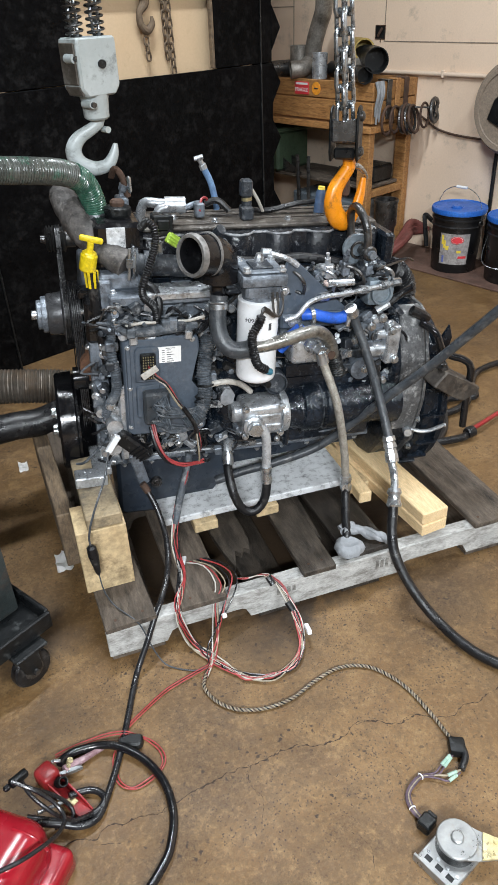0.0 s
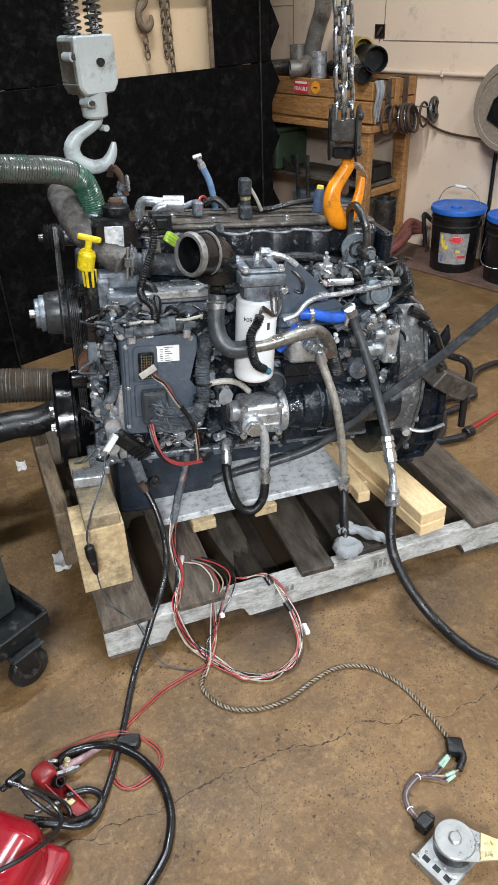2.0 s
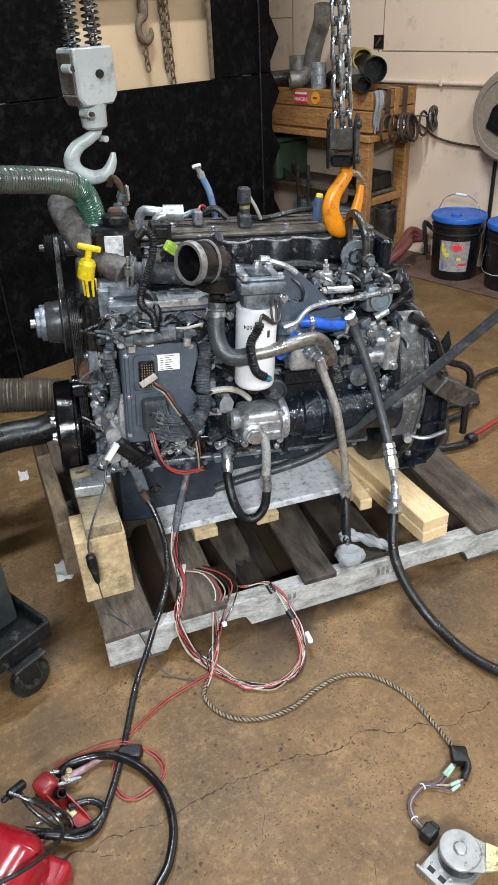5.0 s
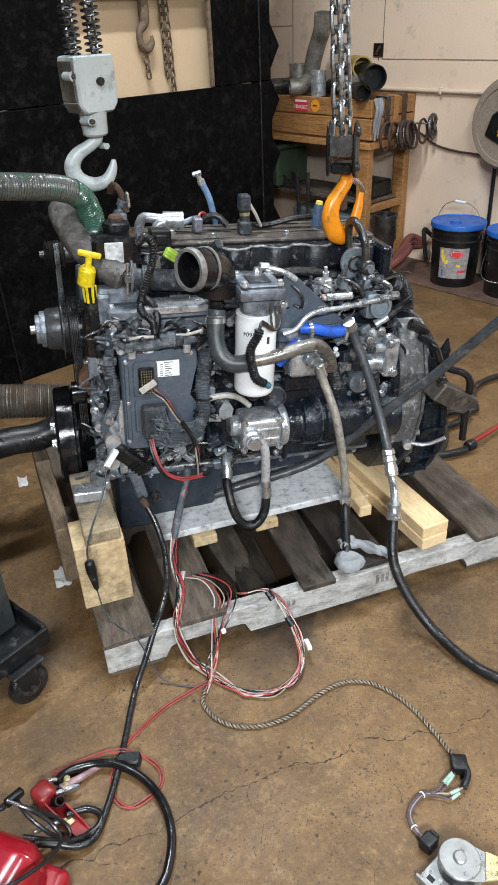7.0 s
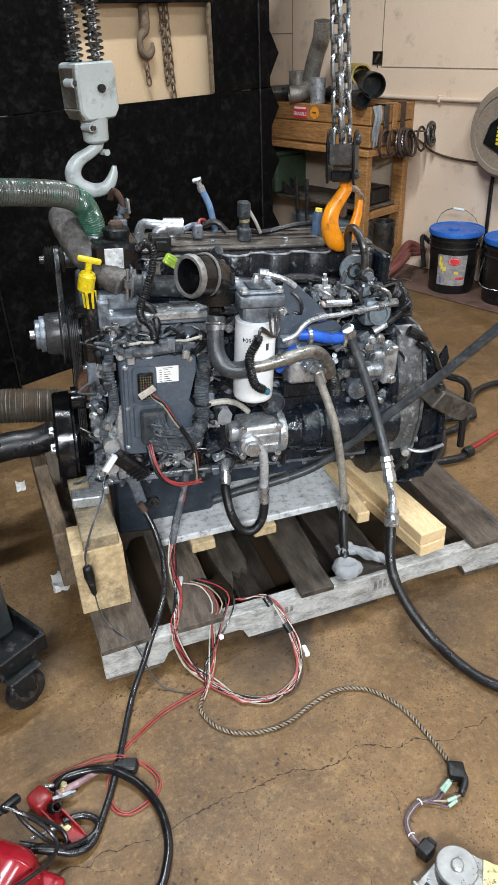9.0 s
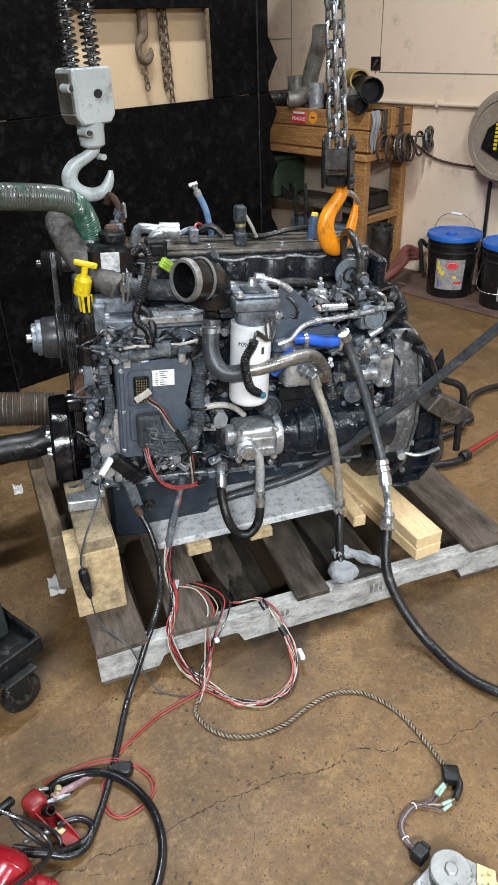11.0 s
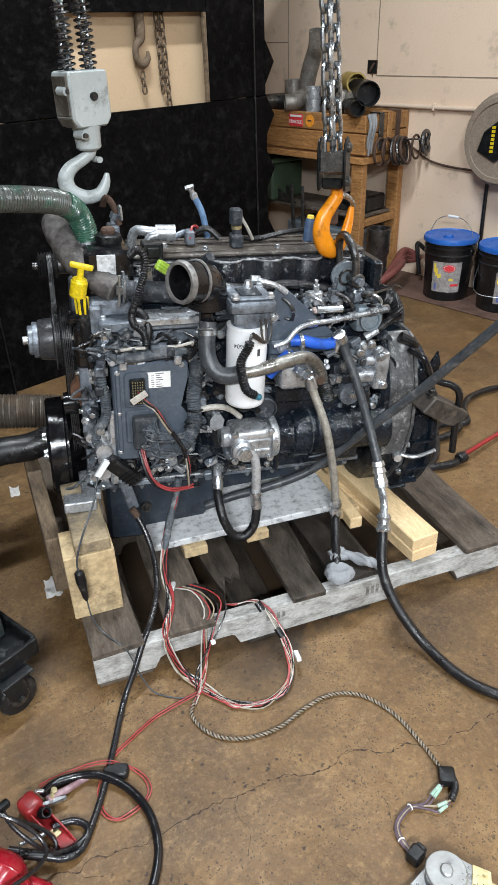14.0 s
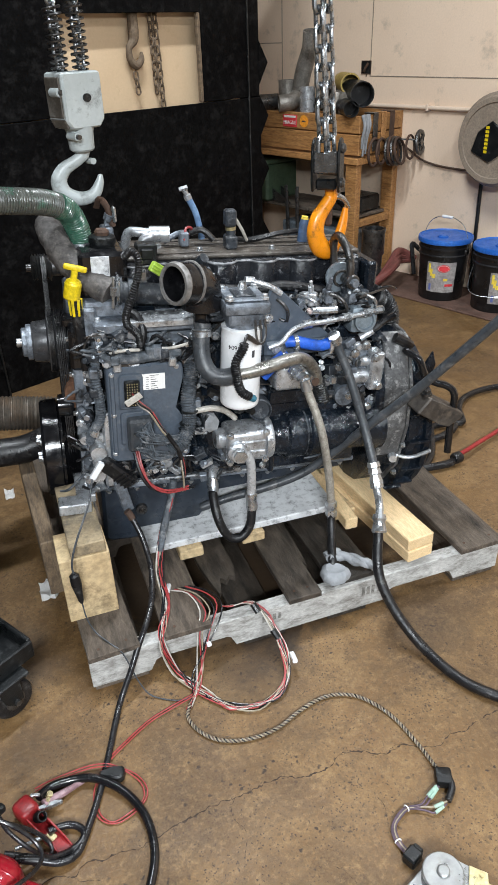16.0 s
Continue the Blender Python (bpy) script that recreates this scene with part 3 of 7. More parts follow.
def build_bench():
    be = thing("workbench", "rough pine workbench with a plank-sided tray and lower shelf", "workbench", ROOM)
    for k, (z0, z1) in enumerate(((.905, 1.0), (.785, .898))):
        bm = mk()
        box(bm, -.42, -.395, -.04, 1.5, z0, z1, .003)
        part("front_plank", bm, BENCHWOOD, be)
        bm = mk()
        box(bm, -.392, -.02, -.04, -.018, z0, z1, .003)
        part("end_plank", bm, BENCHWOOD, be)
    bm = mk()
    box(bm, -.44, -.005, -.05, 1.5, .735, .772, .003)
    part("tray_floor", bm, BENCHWOOD, be)
    bm = mk()
    box(bm, -.022, -.004, -.04, 1.5, .78, 1.0, .002)
    part("back_plank", bm, BENCHWOOD, be)
    for a0, b0 in ((-.425, -.035), (-.065, -.035), (-.425, 1.2), (-.065, 1.2)):
        bm = mk()
        box(bm, a0, a0 + .05, b0, b0 + .085, .013, .732, .003)
        part("post", bm, BENCHWOOD, be)
    bm = mk()
    box(bm, -.372, -.068, -.03, .008, .36, .40, .003)
    part("shelf_rail", bm, BENCHWOOD, be)
    for k in range(3):
        bm = mk()
        box(bm, -.37, -.02, .012 + k * .4, .40 + k * .4, .402, .42, .003)
        part("shelf_board", bm, GREYWOOD, be)
    bm = mk()
    box(bm, -.424, -.4205, .46, .58, .915, .985, .001)
    tag = part("warning_sticker", bm, LABELRED, be, "red FRAGILE sticker")
    bm = letters("FRAGILE", .03)
    part("words", bm, PAPER, tag, "white printed word", Matrix.Translation((-.4250, .52, .94)) @ pose(0, 0, 0, 90, 0, -90))
    bm = mk()
    box(bm, -.4255, -.4235, .47, .57, .968, .98, .0005)
    part("bar", bm, PAPER, tag)
    bm = mk()
    lathe(bm, [(0, .035), (.003, .035)], (-.4205, .40, .952), (-1, 0, 0), 28)
    disc = part("round_sticker", bm, ORANGETAG, be, "round orange sticker")
    bm = mk()
    box(bm, -.4245, -.4232, .385, .415, .948, .956, 0, None)
    part("mark", bm, INK, disc)
    # rag and straps on the end of the tray
    rag = thing("hanging_rag", "white cloth rag hung over the tray corner", "rag", ROOM)
    bm = mk()
    rr = random.Random(2)
    for k in range(4):
        tube(bm, [(-.40 + k * .017, -.045, 1.005), (-.405 + k * .016, -.058 - rr.uniform(0, .01), .95), (-.415 + k * .014, -.06, .88), (-.412 + k * .012, -.055, .80 + rr.uniform(-.02, .03))], .011, 8, .02, end=.006)
    part("cloth", bm, RAG, rag)
    for a, m_ in ((-.28, DARKSTEEL), (-.12, RUST), (-.2, BENCHWOOD)):
        st = thing("hanging_strap", "dark worn strap draped over the tray end", "strap", ROOM, group="straps on the bench end")
        bm = mk()
        box(bm, a - .022, a + .022, -.05, -.042, .80, 1.004, .003)
        box(bm, a - .022, a + .022, -.05, .03, 1.001, 1.009, .003)
        part("band", bm, m_, st)
    # rings hung on a rod out of the bench end
    rings = thing("hanging_rings", "rusty piston rings and pulley hung on a rod", "rings", ROOM)
    bm = mk()
    cyl(bm, (-.17, -.02, .855), (-.10, -.22, .855), .005, seg=8)
    part("rod", bm, DARKSTEEL, rings)
    for k, (a, b, r, mat_) in enumerate(((-.30, -.06, .076, RUST), (-.24, -.07, .07, RUST), (-.195, -.10, .075, DARKSTEEL), (-.185, -.115, .078, RUST), (-.175, -.13, .076, DARKSTEEL), (-.16, -.145, .074, RUST))):
        bm = mk()
        torus(bm, (a, b, .795), (.25, -1, .05 * k), r, .0085, 28, 7)
        part("ring", bm, mat_, rings)
    bm = mk()
    torus(bm, (-.05, -.21, .835), (.25, -1, .1), .062, .012, 28, 7)
    lathe(bm, [(-.01, .02), (.012, .02)], (-.05, -.21, .835), (.25, -1, .1), 16)
    for k in range(5):
        an = k * 1.2566
        ax = Vector((.25, -1, .1)).normalized()
        n, b = basis(ax)
        c = Vector((-.05, -.21, .835))
        tube(bm, [c + (n * math.cos(an) + b * math.sin(an)) * .018, c + (n * math.cos(an) + b * math.sin(an)) * .06], .007, 6, .03)
    part("spoked_wheel", bm, DARKSTEEL, rings, "dark spoked handwheel")
    bm = mk()
    torus(bm, (-.09, -.17, .81), (.25, -1, .1), .066, .007, 28, 7)
    part("ring", bm, RUST, rings)

    def pipe_thing(label, pts, r, mat_, hollow=.86, corr=0):
        t = thing("exhaust_pipe", label, "pipe", ROOM, group="pipes on the bench tray")
        bm = mk()
        tube(bm, pts, r, 24, .02, hollow=hollow, corr=corr)
        part("tube", bm, mat_, t)
        return t
    pipe_thing("dark large-bore pipe lying in the tray", [(-.40, -.035, 1.112), (-.25, .15, 1.11), (-.12, .45, 1.10)], .068, CARTBLACK, .93)
    pipe_thing("dark small-bore pipe lying in the tray", [(-.45, .0, 1.04), (-.32, .2, 1.04), (-.22, .45, 1.04)], .046, CARTBLACK, .9)
    pipe_thing("yellow-banded pipe behind the dark ones", [(-.30, .14, 1.155), (-.14, .34, 1.15)], .06, pm("ochre_band", (.3, .2, .04), (.42, .3, .08), .5, 0, 12, .1), .85)
    pipe_thing("bright silver can standing in the tray", [(-.36, .432, 1.0), (-.36, .432, 1.138)], .047, ALU, .9)
    pipe_thing("tall bent grey exhaust pipe leaning up", [(-.28, .59, 1.0), (-.28, .575, 1.06), (-.27, .565, 1.17), (-.27, .53, 1.265), (-.285, .48, 1.345), (-.30, .458, 1.435)], .052, PIPEGREY, .88)
    pipe_thing("grey pipe flange standing in the tray", [(-.30, .66, 1.0), (-.30, .66, 1.17)], .058, PIPEGREY, .8)
    pipe_thing("grey clamp elbow with a dark open mouth", [(-.44, .60, 1.045), (-.38, .56, 1.05), (-.32, .56, 1.07)], .05, PIPEGREY, .8)
    pipe_thing("dark pipe end in the tray", [(-.46, .80, 1.04), (-.3, .75, 1.04)], .05, DARKSTEEL, .8)
    for pts, r in (([(-.38, .10, 1.02), (-.3, .18, 1.08), (-.2, .3, 1.09)], .045), ([(-.36, .2, 1.02), (-.33, .22, 1.1)], .04)):
        pipe_thing("dull cast elbow in the tray", pts, r, PIPEGREY, .8)
    # under the bench
    bn = thing("bin", "dark green plastic bin under the bench", "bin", ROOM @ pose(-.25, .93, .425))
    bm = mk()
    box(bm, -.16, .14, -.18, .18, 0, .24, .015)
    part("tub", bm, GREENBIN, bn)
    bm = mk()
    box(bm, -.18, .16, -.2, .2, .24, .27, .008)
    part("rim", bm, GREENBIN, bn)
    bx = thing("toolbox", "black box on the bench shelf", "box", ROOM @ pose(-.19, .13, .421))
    bm = mk()
    box(bm, -.1, .1, -.1, .12, 0, .1, .012)
    part("body", bm, CARTBLACK, bx)
    sc = thing("sheet_scrap", "dark sheet-metal offcuts leaning under the bench", "scrap", ROOM)
    for p0, p1, z in ((-.36, .9, .55), (-.3, .35, .5), (-.28, 1.0, .6)):
        bm = mk()
        prism(bm, [(p1 - .3, .422), (p1, .43), (p1 - .05, z), (p1 - .33, z - .12)], p0, p0 + .006, "yz", .001)
        part("sheet", bm, DARKSTEEL, sc)
    for k in range(2):
        bm = mk()
        tube(bm, [(-.45 + .03 * k, .42 + .1 * k, .013), (-.43, .45 + .1 * k, .56)], .012, 8, .1)
        part("rod", bm, DARKSTEEL, sc)
    crate = thing("crate", "grey-blue metal box beneath the bench shelf", "crate", ROOM @ pose(-.25, .25, .013))
    bm = mk()
    box(bm, -.12, .14, -.15, .4, 0, .3, .01)
    part("body", bm, PLUG, crate)
    muf = thing("pipe_coupling", "dark stepped steel coupling standing on the floor", "coupling", ROOM @ pose(-.36, -.14, .012))
    bm = mk()
    lathe(bm, [(0, .066), (.10, .066), (.12, .06), (.19, .062), (.21, .072), (.33, .07), (.35, .076), (.36, .074), (.36, .06), (.25, .055)], (0, 0, 0), (0, 0, 1), 28)
    part("body", bm, DARKSTEEL, muf)
    hose = thing("red_hose", "faded red air hoses looped on the floor", "hose", ROOM)
    for k in range(3):
        bm = mk()
        tube(bm, [(-.62 + .03 * k, -.30, .1), (-.45, -.26 - .03 * k, .08 + .03 * k), (-.30, -.24 - .02 * k, .16), (-.16, -.20, .2 - .03 * k), (-.06, -.25, .14)], .024, 10, .02)
        part("hose", bm, REDHOSE, hose)
    bm = mk()
    tube(bm, [(-.12, -.30, .06), (-.1, -.26, .18), (-.08, -.24, .24), (-.05, -.28, .2)], .014, 8)
    part("tail", bm, RUBBER, hose)


def build_bucket(m, label, turn=0, handle_down=False):
    bu = thing("bucket", label, "bucket", m @ pose(0, 0, 0, 0, 0, turn), group="oil buckets by the wall")
    bm = mk()
    lathe(bm, [(0, .126), (.006, .130), (.26, .142), (.262, .149), (.268, .150), (.274, .143), (.30, .144), (.302, .151), (.310, .151), (.314, .145), (.335, .147)], (0, 0, 0), (0, 0, 1), 48)
    part("pail", bm, BUCKETBLACK, bu)
    bm = mk()
    lathe(bm, [(.333, .150), (.336, .157), (.352, .159), (.362, .156), (.364, .148), (.358, .144), (.356, .05)], (0, 0, 0), (0, 0, 1), 56, bump=lambda a, s: 1 + .006 * (abs(math.sin(a * 12)) > .93 and s < .35))
    lid = part("lid", bm, BUCKETBLUE, bu, "blue plastic lid")
    bm = mk()
    lathe(bm, [(.354, .032), (.364, .032), (.366, .026), (.362, .022), (.368, .02), (.368, .003)], (-.03, .0, 0), (0, 0, 1), 24)
    part("spout_cap", bm, BUCKETBLUE, lid)

    def wrap(bm, a0, a1, z0, z1, off, mat_, parent, n=12, label=""):
        rows = []
        for i in range(n + 1):
            a = a0 + (a1 - a0) * i / n
            rows.append([bm.verts.new(((.130 + .012 * (z - .006) / .254 + off) * math.cos(a), (.130 + .012 * (z - .006) / .254 + off) * math.sin(a), z)) for z in (z0, z1)])
        for p, q in zip(rows, rows[1:]):
            bm.faces.new((p[0], q[0], q[1], p[1]))
        return part("label", bm, mat_, parent, label)
    c = radians(-150)
    lab = wrap(mk(), c - .62, c + .62, .055, .235, .0012, LABELGREY, bu, 16, "worn printed oil label")
    for a0, a1, z0, z1, mt in ((-.55, -.45, .17, .225, LABELYELLOW), (-.47, -.36, .15, .195, LABELYELLOW), (-.38, -.22, .14, .165, LABELYELLOW), (.2, .55, .092, .106, LABELRED), (-.5, -.4, .065, .105, LABELBLUE), (.12, .3, .125, .14, LABELYELLOW)):
        wrap(mk(), c + a0, c + a1, z0, z1, .002, mt, lab, 5)
    for ra, rb, off, mt in ((.036, .022, .0026, LABELRED), (.031, .0185, .0034, PAPER), (.029, .017, .0042, LABELRED)):
        bm = mk()
        zc, n = .20, 24
        R = .1395 + off
        cen = bm.verts.new((R * math.cos(c + .1), R * math.sin(c + .1), zc))
        ring = [bm.verts.new((R * math.cos(c + .1 + ra / .14 * math.cos(t)), R * math.sin(c + .1 + ra / .14 * math.cos(t)), zc + rb * math.sin(t))) for t in [2 * math.pi * i / n for i in range(n)]]
        for i in range(n):
            bm.faces.new((cen, ring[i], ring[(i + 1) % n]))
        part("oval_mark", bm, mt, lab)
    bm = mk()
    if handle_down:
        pts = [(.06, -.142, .28), (-.09, -.165, .16), (-.125, -.13, .12), (-.155, -.02, .10), (-.12, .13, .12), (.06, .142, .28)]
    else:
        pts = [(0, -.152, .285), (0, -.145, .36), (0, -.11, .43), (0, -.04, .465), (0, .04, .465), (0, .11, .43), (0, .145, .36), (0, .152, .285)]
    tube(bm, pts, .0022, 6, .015)
    bail = part("handle", bm, STEEL, bu, "wire bail handle with a white grip")
    bm = mk()
    mid = [Vector(p) for p in pts]
    k = len(mid) // 2
    tube(bm, [mid[k - 1].lerp(mid[k], .1), mid[k - 1].lerp(mid[k], .95)], .008, 10)
    part("grip", bm, WHITEPAINT, bail)
    for s in (-1, 1):
        bm = mk()
        lathe(bm, [(0, .02), (.008, .018)], (0, s * .146, .285), (0, s, 0), 14)
        part("ear", bm, BUCKETBLACK, bu)


build_room()
build_wall_things()
build_bench()
build_bucket(pose(2.50, 2.21, .012), "black oil bucket with a blue lid and wire handle", 22)
build_bucket(pose(2.66, 1.90, .012), "black oil bucket with its handle hanging down", 40, True)

# ---- the pallet and timbers ----
def build_pallet():
    pa = thing("pallet", "weathered wooden shipping pallet with whitewashed stringers", "pallet")
    L, D = 1.219, 1.016

    def stringer(y0, mat_):
        bm = mk()
        n = .035
        prism(bm, [(0, .018), (.152, .018), (.165, .018 + n), (.18, .018 + n + .006), (.36, .018 + n + .006), (.372, .018 + n), (.384, .018), (.835, .018), (.847, .018 + n), (.86, .018 + n + .006), (1.04, .018 + n + .006), (1.052, .018 + n), (1.066, .018), (L, .018), (L, .112), (0, .112)], y0, y0 + .04, "xz", .002)
        return part("stringer", bm, mat_, pa)
    st = stringer(0, WHITEWOOD)
    for x in (.76, .775, .79, .81, .83):
        bm = mk()
        box(bm, x, x + .009, -.0012, .001, .06, .088, 0)
        part("stencil_bar", bm, FADEDINK, st)
    for x in (.46, .475, .49, .505):
        bm = mk()
        box(bm, x, x + .009, -.0012, .001, .07, .09, 0)
        part("stencil_bar", bm, FADEDINK, st)
    stringer(D / 2 - .02, GREYWOOD)
    stringer(D - .04, GREYWOOD)
    rnd = random.Random(9)
    for x0, w, y0, y1 in ((0, .13, -.012, D), (.195, .122, -.008, D), (.535, .095, -.006, D), (.672, .135, .004, D), (1.075, .145, -.012, D)):
        bm = mk()
        box(bm, x0, x0 + w, y0, y1, .113, .131, .002, pose(0, 0, rnd.uniform(0, .001), 0, 0, 2.3 if x0 == 0 else rnd.uniform(-.5, .5)))
        part("deck_board", bm, DARKWOOD if .3 < x0 < .7 else GREYWOOD, pa)
    for x0, w in ((.005, .14), (.41, .12), (.66, .12), (1.07, .14)):
        bm = mk()
        box(bm, x0, x0 + w, .006, D, 0, .0165, .002)
        part("bottom_board", bm, DARKWOOD if .3 < x0 < .7 else GREYWOOD, pa)
    # a board broken off short, and what is left of its neighbour
    bm = mk()
    prism(bm, [(.352, D), (.352, .235), (.362, .14), (.372, .085), (.38, .10), (.392, .15), (.405, .128), (.42, .152), (.432, .135), (.445, .18), (.448, D)], .113, .13, "xy", .001)
    part("broken_board", bm, DARKWOOD, pa, "deck board with a broken ragged end")
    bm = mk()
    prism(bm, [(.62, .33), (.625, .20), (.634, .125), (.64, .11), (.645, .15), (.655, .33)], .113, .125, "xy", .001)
    part("split_board", bm, DARKWOOD, pa)
    for x, y in ((.03, .012), (.10, .018), (.225, .016), (.29, .02), (.56, .018), (.60, .02), (.70, .024), (.78, .022), (1.10, .016), (1.19, .02)):
        bm = mk()
        lathe(bm, [(0, .004), (.0015, .0036)], (x, y, .1312), (0, 0, 1), 8)
        part("nail_head", bm, RUST, pa)


def timber(label, x0, x1, y0, y1, z0, z1, mat_, m=None, bevel=.004, group="timber packing"):
    t = thing("timber", label, "timber", m, group)
    bm = mk()
    box(bm, x0, x1, y0, y1, z0, z1, min(bevel, .003))
    part("beam", bm, mat_, t)
    return t


build_pallet()
timber("thick cut timber block standing on the pallet corner", -.02, .106, .130, .250, .132, .33, CREAMWOOD, None, .002)
timber("long rough timber lying along the pallet edge", -.021, .021, 0, .6, 0, .178, AGEDTIMBER, pose(-.034, .254, .132, 0, 0, 2.6))
timber("short grey-topped timber stacked on the block", .011, .100, .134, .42, .331, .366, DIRTYTIMBER, None, .004)
timber("timber packing hidden behind the block", .03, .095, .255, .46, .132, .334, GREYWOOD, None, .004)
timber("fresh yellow stud lying on the pallet", -.043, .043, 0, .5, 0, .038, PALEWOOD, pose(.944, .004, .132, 0, 0, 6.5))
timber("fresh yellow stud stacked on another", -.043, .043, 0, .5, 0, .038, PALEWOOD, pose(.944, .007, .1705, 0, 0, 4.5))
timber("fresh yellow stud under the engine", -.02, .02, 0, .6, 0, .038, PALEWOOD, pose(.83, .2, .132, 0, 0, -2))
for x in (.31, .50, .80):
    timber("short pale spacer under the white board", x, x + .07, .255, .6, .132, .164, CREAMWOOD)
bd = thing("white_board", "scuffed white board under the oil pan", "board", pose(0, 0, 0, 0, 0, -1.5))
bm = mk()
box(bm, .21, .80, .285, .55, .165, .187, .003)
part("board", bm, WHITEBOARD, bd)


# ---- the engine ----
def build_engine():
    en = thing("diesel_engine", "greasy black six-cylinder diesel engine with hoses and wiring", "engine", ENG)

    def p(name, bm, mat_, label="", parent=None):
        return part(name, bm, mat_, parent or en, label)
    rnd = random.Random(21)
    # block with ribs
    bm = mk()
    box(bm, .10, .87, -.165, .165, -.055, .36, .012, seg=2)
    blk = p("engine_block", bm, BLACK)
    for k in range(6):
        bm = mk()
        lathe(bm, [(0, .05), (.35, .05)], (.19 + k * .118, -.15, -.02), (0, 0, 1), 20)
        part("cylinder_bulge", bm, BLACK, blk)
    for z in (.02, .18, .30):
        bm = mk()
        box(bm, .11, .86, -.182, -.15, z, z + .018, .004)
        part("block_rib", bm, BLACK, blk)
    bm = mk()
    for k in range(26):
        bolt(bm, (rnd.uniform(.12, .86), -.18, rnd.choice((.03, .19, .31))), (0, -1, 0), rnd.uniform(.006, .011), .01)
    part("bolts", bm, DARKSTEEL, blk)
    # head, valve cover
    bm = mk()
    box(bm, .13, .86, -.135, .135, .36, .462, .008)
    for k in range(6):
        x = .22 + k * .11
        box(bm, x, x + .06, -.155, -.13, .375, .44, .006)
    hd = p("cylinder_head", bm, BLACK)
    bm = mk()
    box(bm, .17, .862, -.085, .11, .462, .532, .008)
    for k in range(6):
        x = .245 + k * .112
        lathe(bm, [(0, .045), (.062, .045), (.07, .04)], (x, -.062, .462), (0, 0, 1), 20)
    vc = p("valve_cover", bm, pm("chipped_gloss_black", (.008, .009, .012), (.02, .022, .026), .24, 0, 10, .3, (.4, .41, .43), .08, 26))
    edge = []
    for k in range(6):
        for j in range(9):
            a = math.pi + (j + .5) / 9 * math.pi
            x, y = .245 + k * .112 + .0445 * math.cos(a), -.062 + .0445 * math.sin(a)
            if y < -.083:
                edge.append((x, y, .5285))
        edge.append((.301 + k * .112, -.0845, .5285))
    bm = mk()
    tube(bm, edge[:-1], .0032, 6, .006, lumpy=.0016)
    part("chipped_edge", bm, pm("bare_chipped_edge", (.02, .021, .024), (.5, .51, .53), .4, .3, 34, .3, (.01, .01, .012), .45, 30), vc, "chipped pale edge of the cover")
    bm = mk()
    box(bm, .19, .862, -.066, .11, .532, .544, .004)
    for k, (a_, b_) in enumerate(((.2, .47), (.5, .86), (.2, .85), (.3, .86))):
        box(bm, a_, b_, -.05 + k * .042, -.046 + k * .042, .544, .5475, .001)
    part("cover_plate", bm, pm("dusty_brown_cover", (.035, .03, .027), (.11, .095, .08), .42, .2, 16, .5, (.4, .38, .35), .2, 24), vc, "dusty brown top plate")
    bm = mk()
    for k in range(7):
        bolt(bm, (.22 + k * .1, -.03 + .05 * (k % 2), .544), (0, 0, 1), .008, .01)
    part("bolts", bm, STEEL, vc)
    # oil pan
    bm = mk()
    prism(bm, [(.11, -.055), (.86, -.055), (.85, -.11), (.44, -.12), (.375, -.26), (.36, -.275), (.125, -.27), (.11, -.255)], -.15, .135, "xz", .018)
    pan = p("oil_pan", bm, PANBLACK, "black pressed-steel oil pan")
    bm = mk()
    box(bm, .10, .865, -.182, .17, -.068, -.052, .003)
    part("pan_rail", bm, CAST, pan)
    bm = mk()
    for k in range(10):
        bolt(bm, (.13 + k * .077, -.178, -.07), (0, 0, -1), .006, .008)
    part("bolts", bm, STEEL, pan)
    bm = mk()
    lathe(bm, [(0, .017), (.012, .016)], (.22, -.151, -.16), (0, -1, 0), 16)
    lathe(bm, [(.01, .009), (.02, .009)], (.22, -.151, -.16), (0, -1, 0), 6)
    part("drain_plug", bm, DARKSTEEL, pan)
    bm = mk()
    tube(bm, [(.12, -.185, -.04), (.35, -.19, -.045), (.62, -.187, -.05), (.80, -.19, -.045)], .005, 8)
    part("rail_pipe", bm, STEEL, pan)
    # gear cover, front
    bm = mk()
    prism(bm, [(-.17, -.05), (.17, -.05), (.19, .12), (.15, .36), (.05, .47), (-.08, .46), (-.16, .33), (-.18, .12)], .065, .105, "yz", .006)
    gc = p("gear_cover", bm, CAST)
    bm = mk()
    for k in range(12):
        a = k / 12 * 6.28
        bolt(bm, (.064, .16 * math.cos(a), .17 + .2 * math.sin(a)), (-1, 0, 0), .007, .009)
    part("bolts", bm, STEEL, gc)
    # aluminium bracketry at the front corner
    bm = mk()
    box(bm, .09, .15, -.235, -.17, .04, .14, .006)
    box(bm, .12, .145, -.24, -.17, -.02, .2, .006)
    lathe(bm, [(0, .022), (.03, .02)], (.105, -.235, .10), (0, -1, 0), 16)
    lathe(bm, [(0, .014), (.04, .012)], (.075, -.2, .13), (0, -1, 0), 14)
    lathe(bm, [(0, .02), (.02, .02)], (.10, -.235, .03), (0, -1, 0), 16)
    p("front_bracket", bm, ALU, "grey cast aluminium front bracket")
    bm = mk()
    for q in ((.08, -.22, .0), (.10, -.25, .155), (.115, -.25, .075), (.07, -.2, .16)):
        bolt(bm, q, (-.3, -1, .2), .009, .012)
    p("bracket_bolts", bm, STEEL)
    # damper
    bm = mk()
    prof = [(-.05, .02), (-.05, .05), (-.035, .055), (-.035, .10), (-.046, .105), (-.046, .132), (-.04, .138), (0, .14), (.004, .132), (.010, .132)]
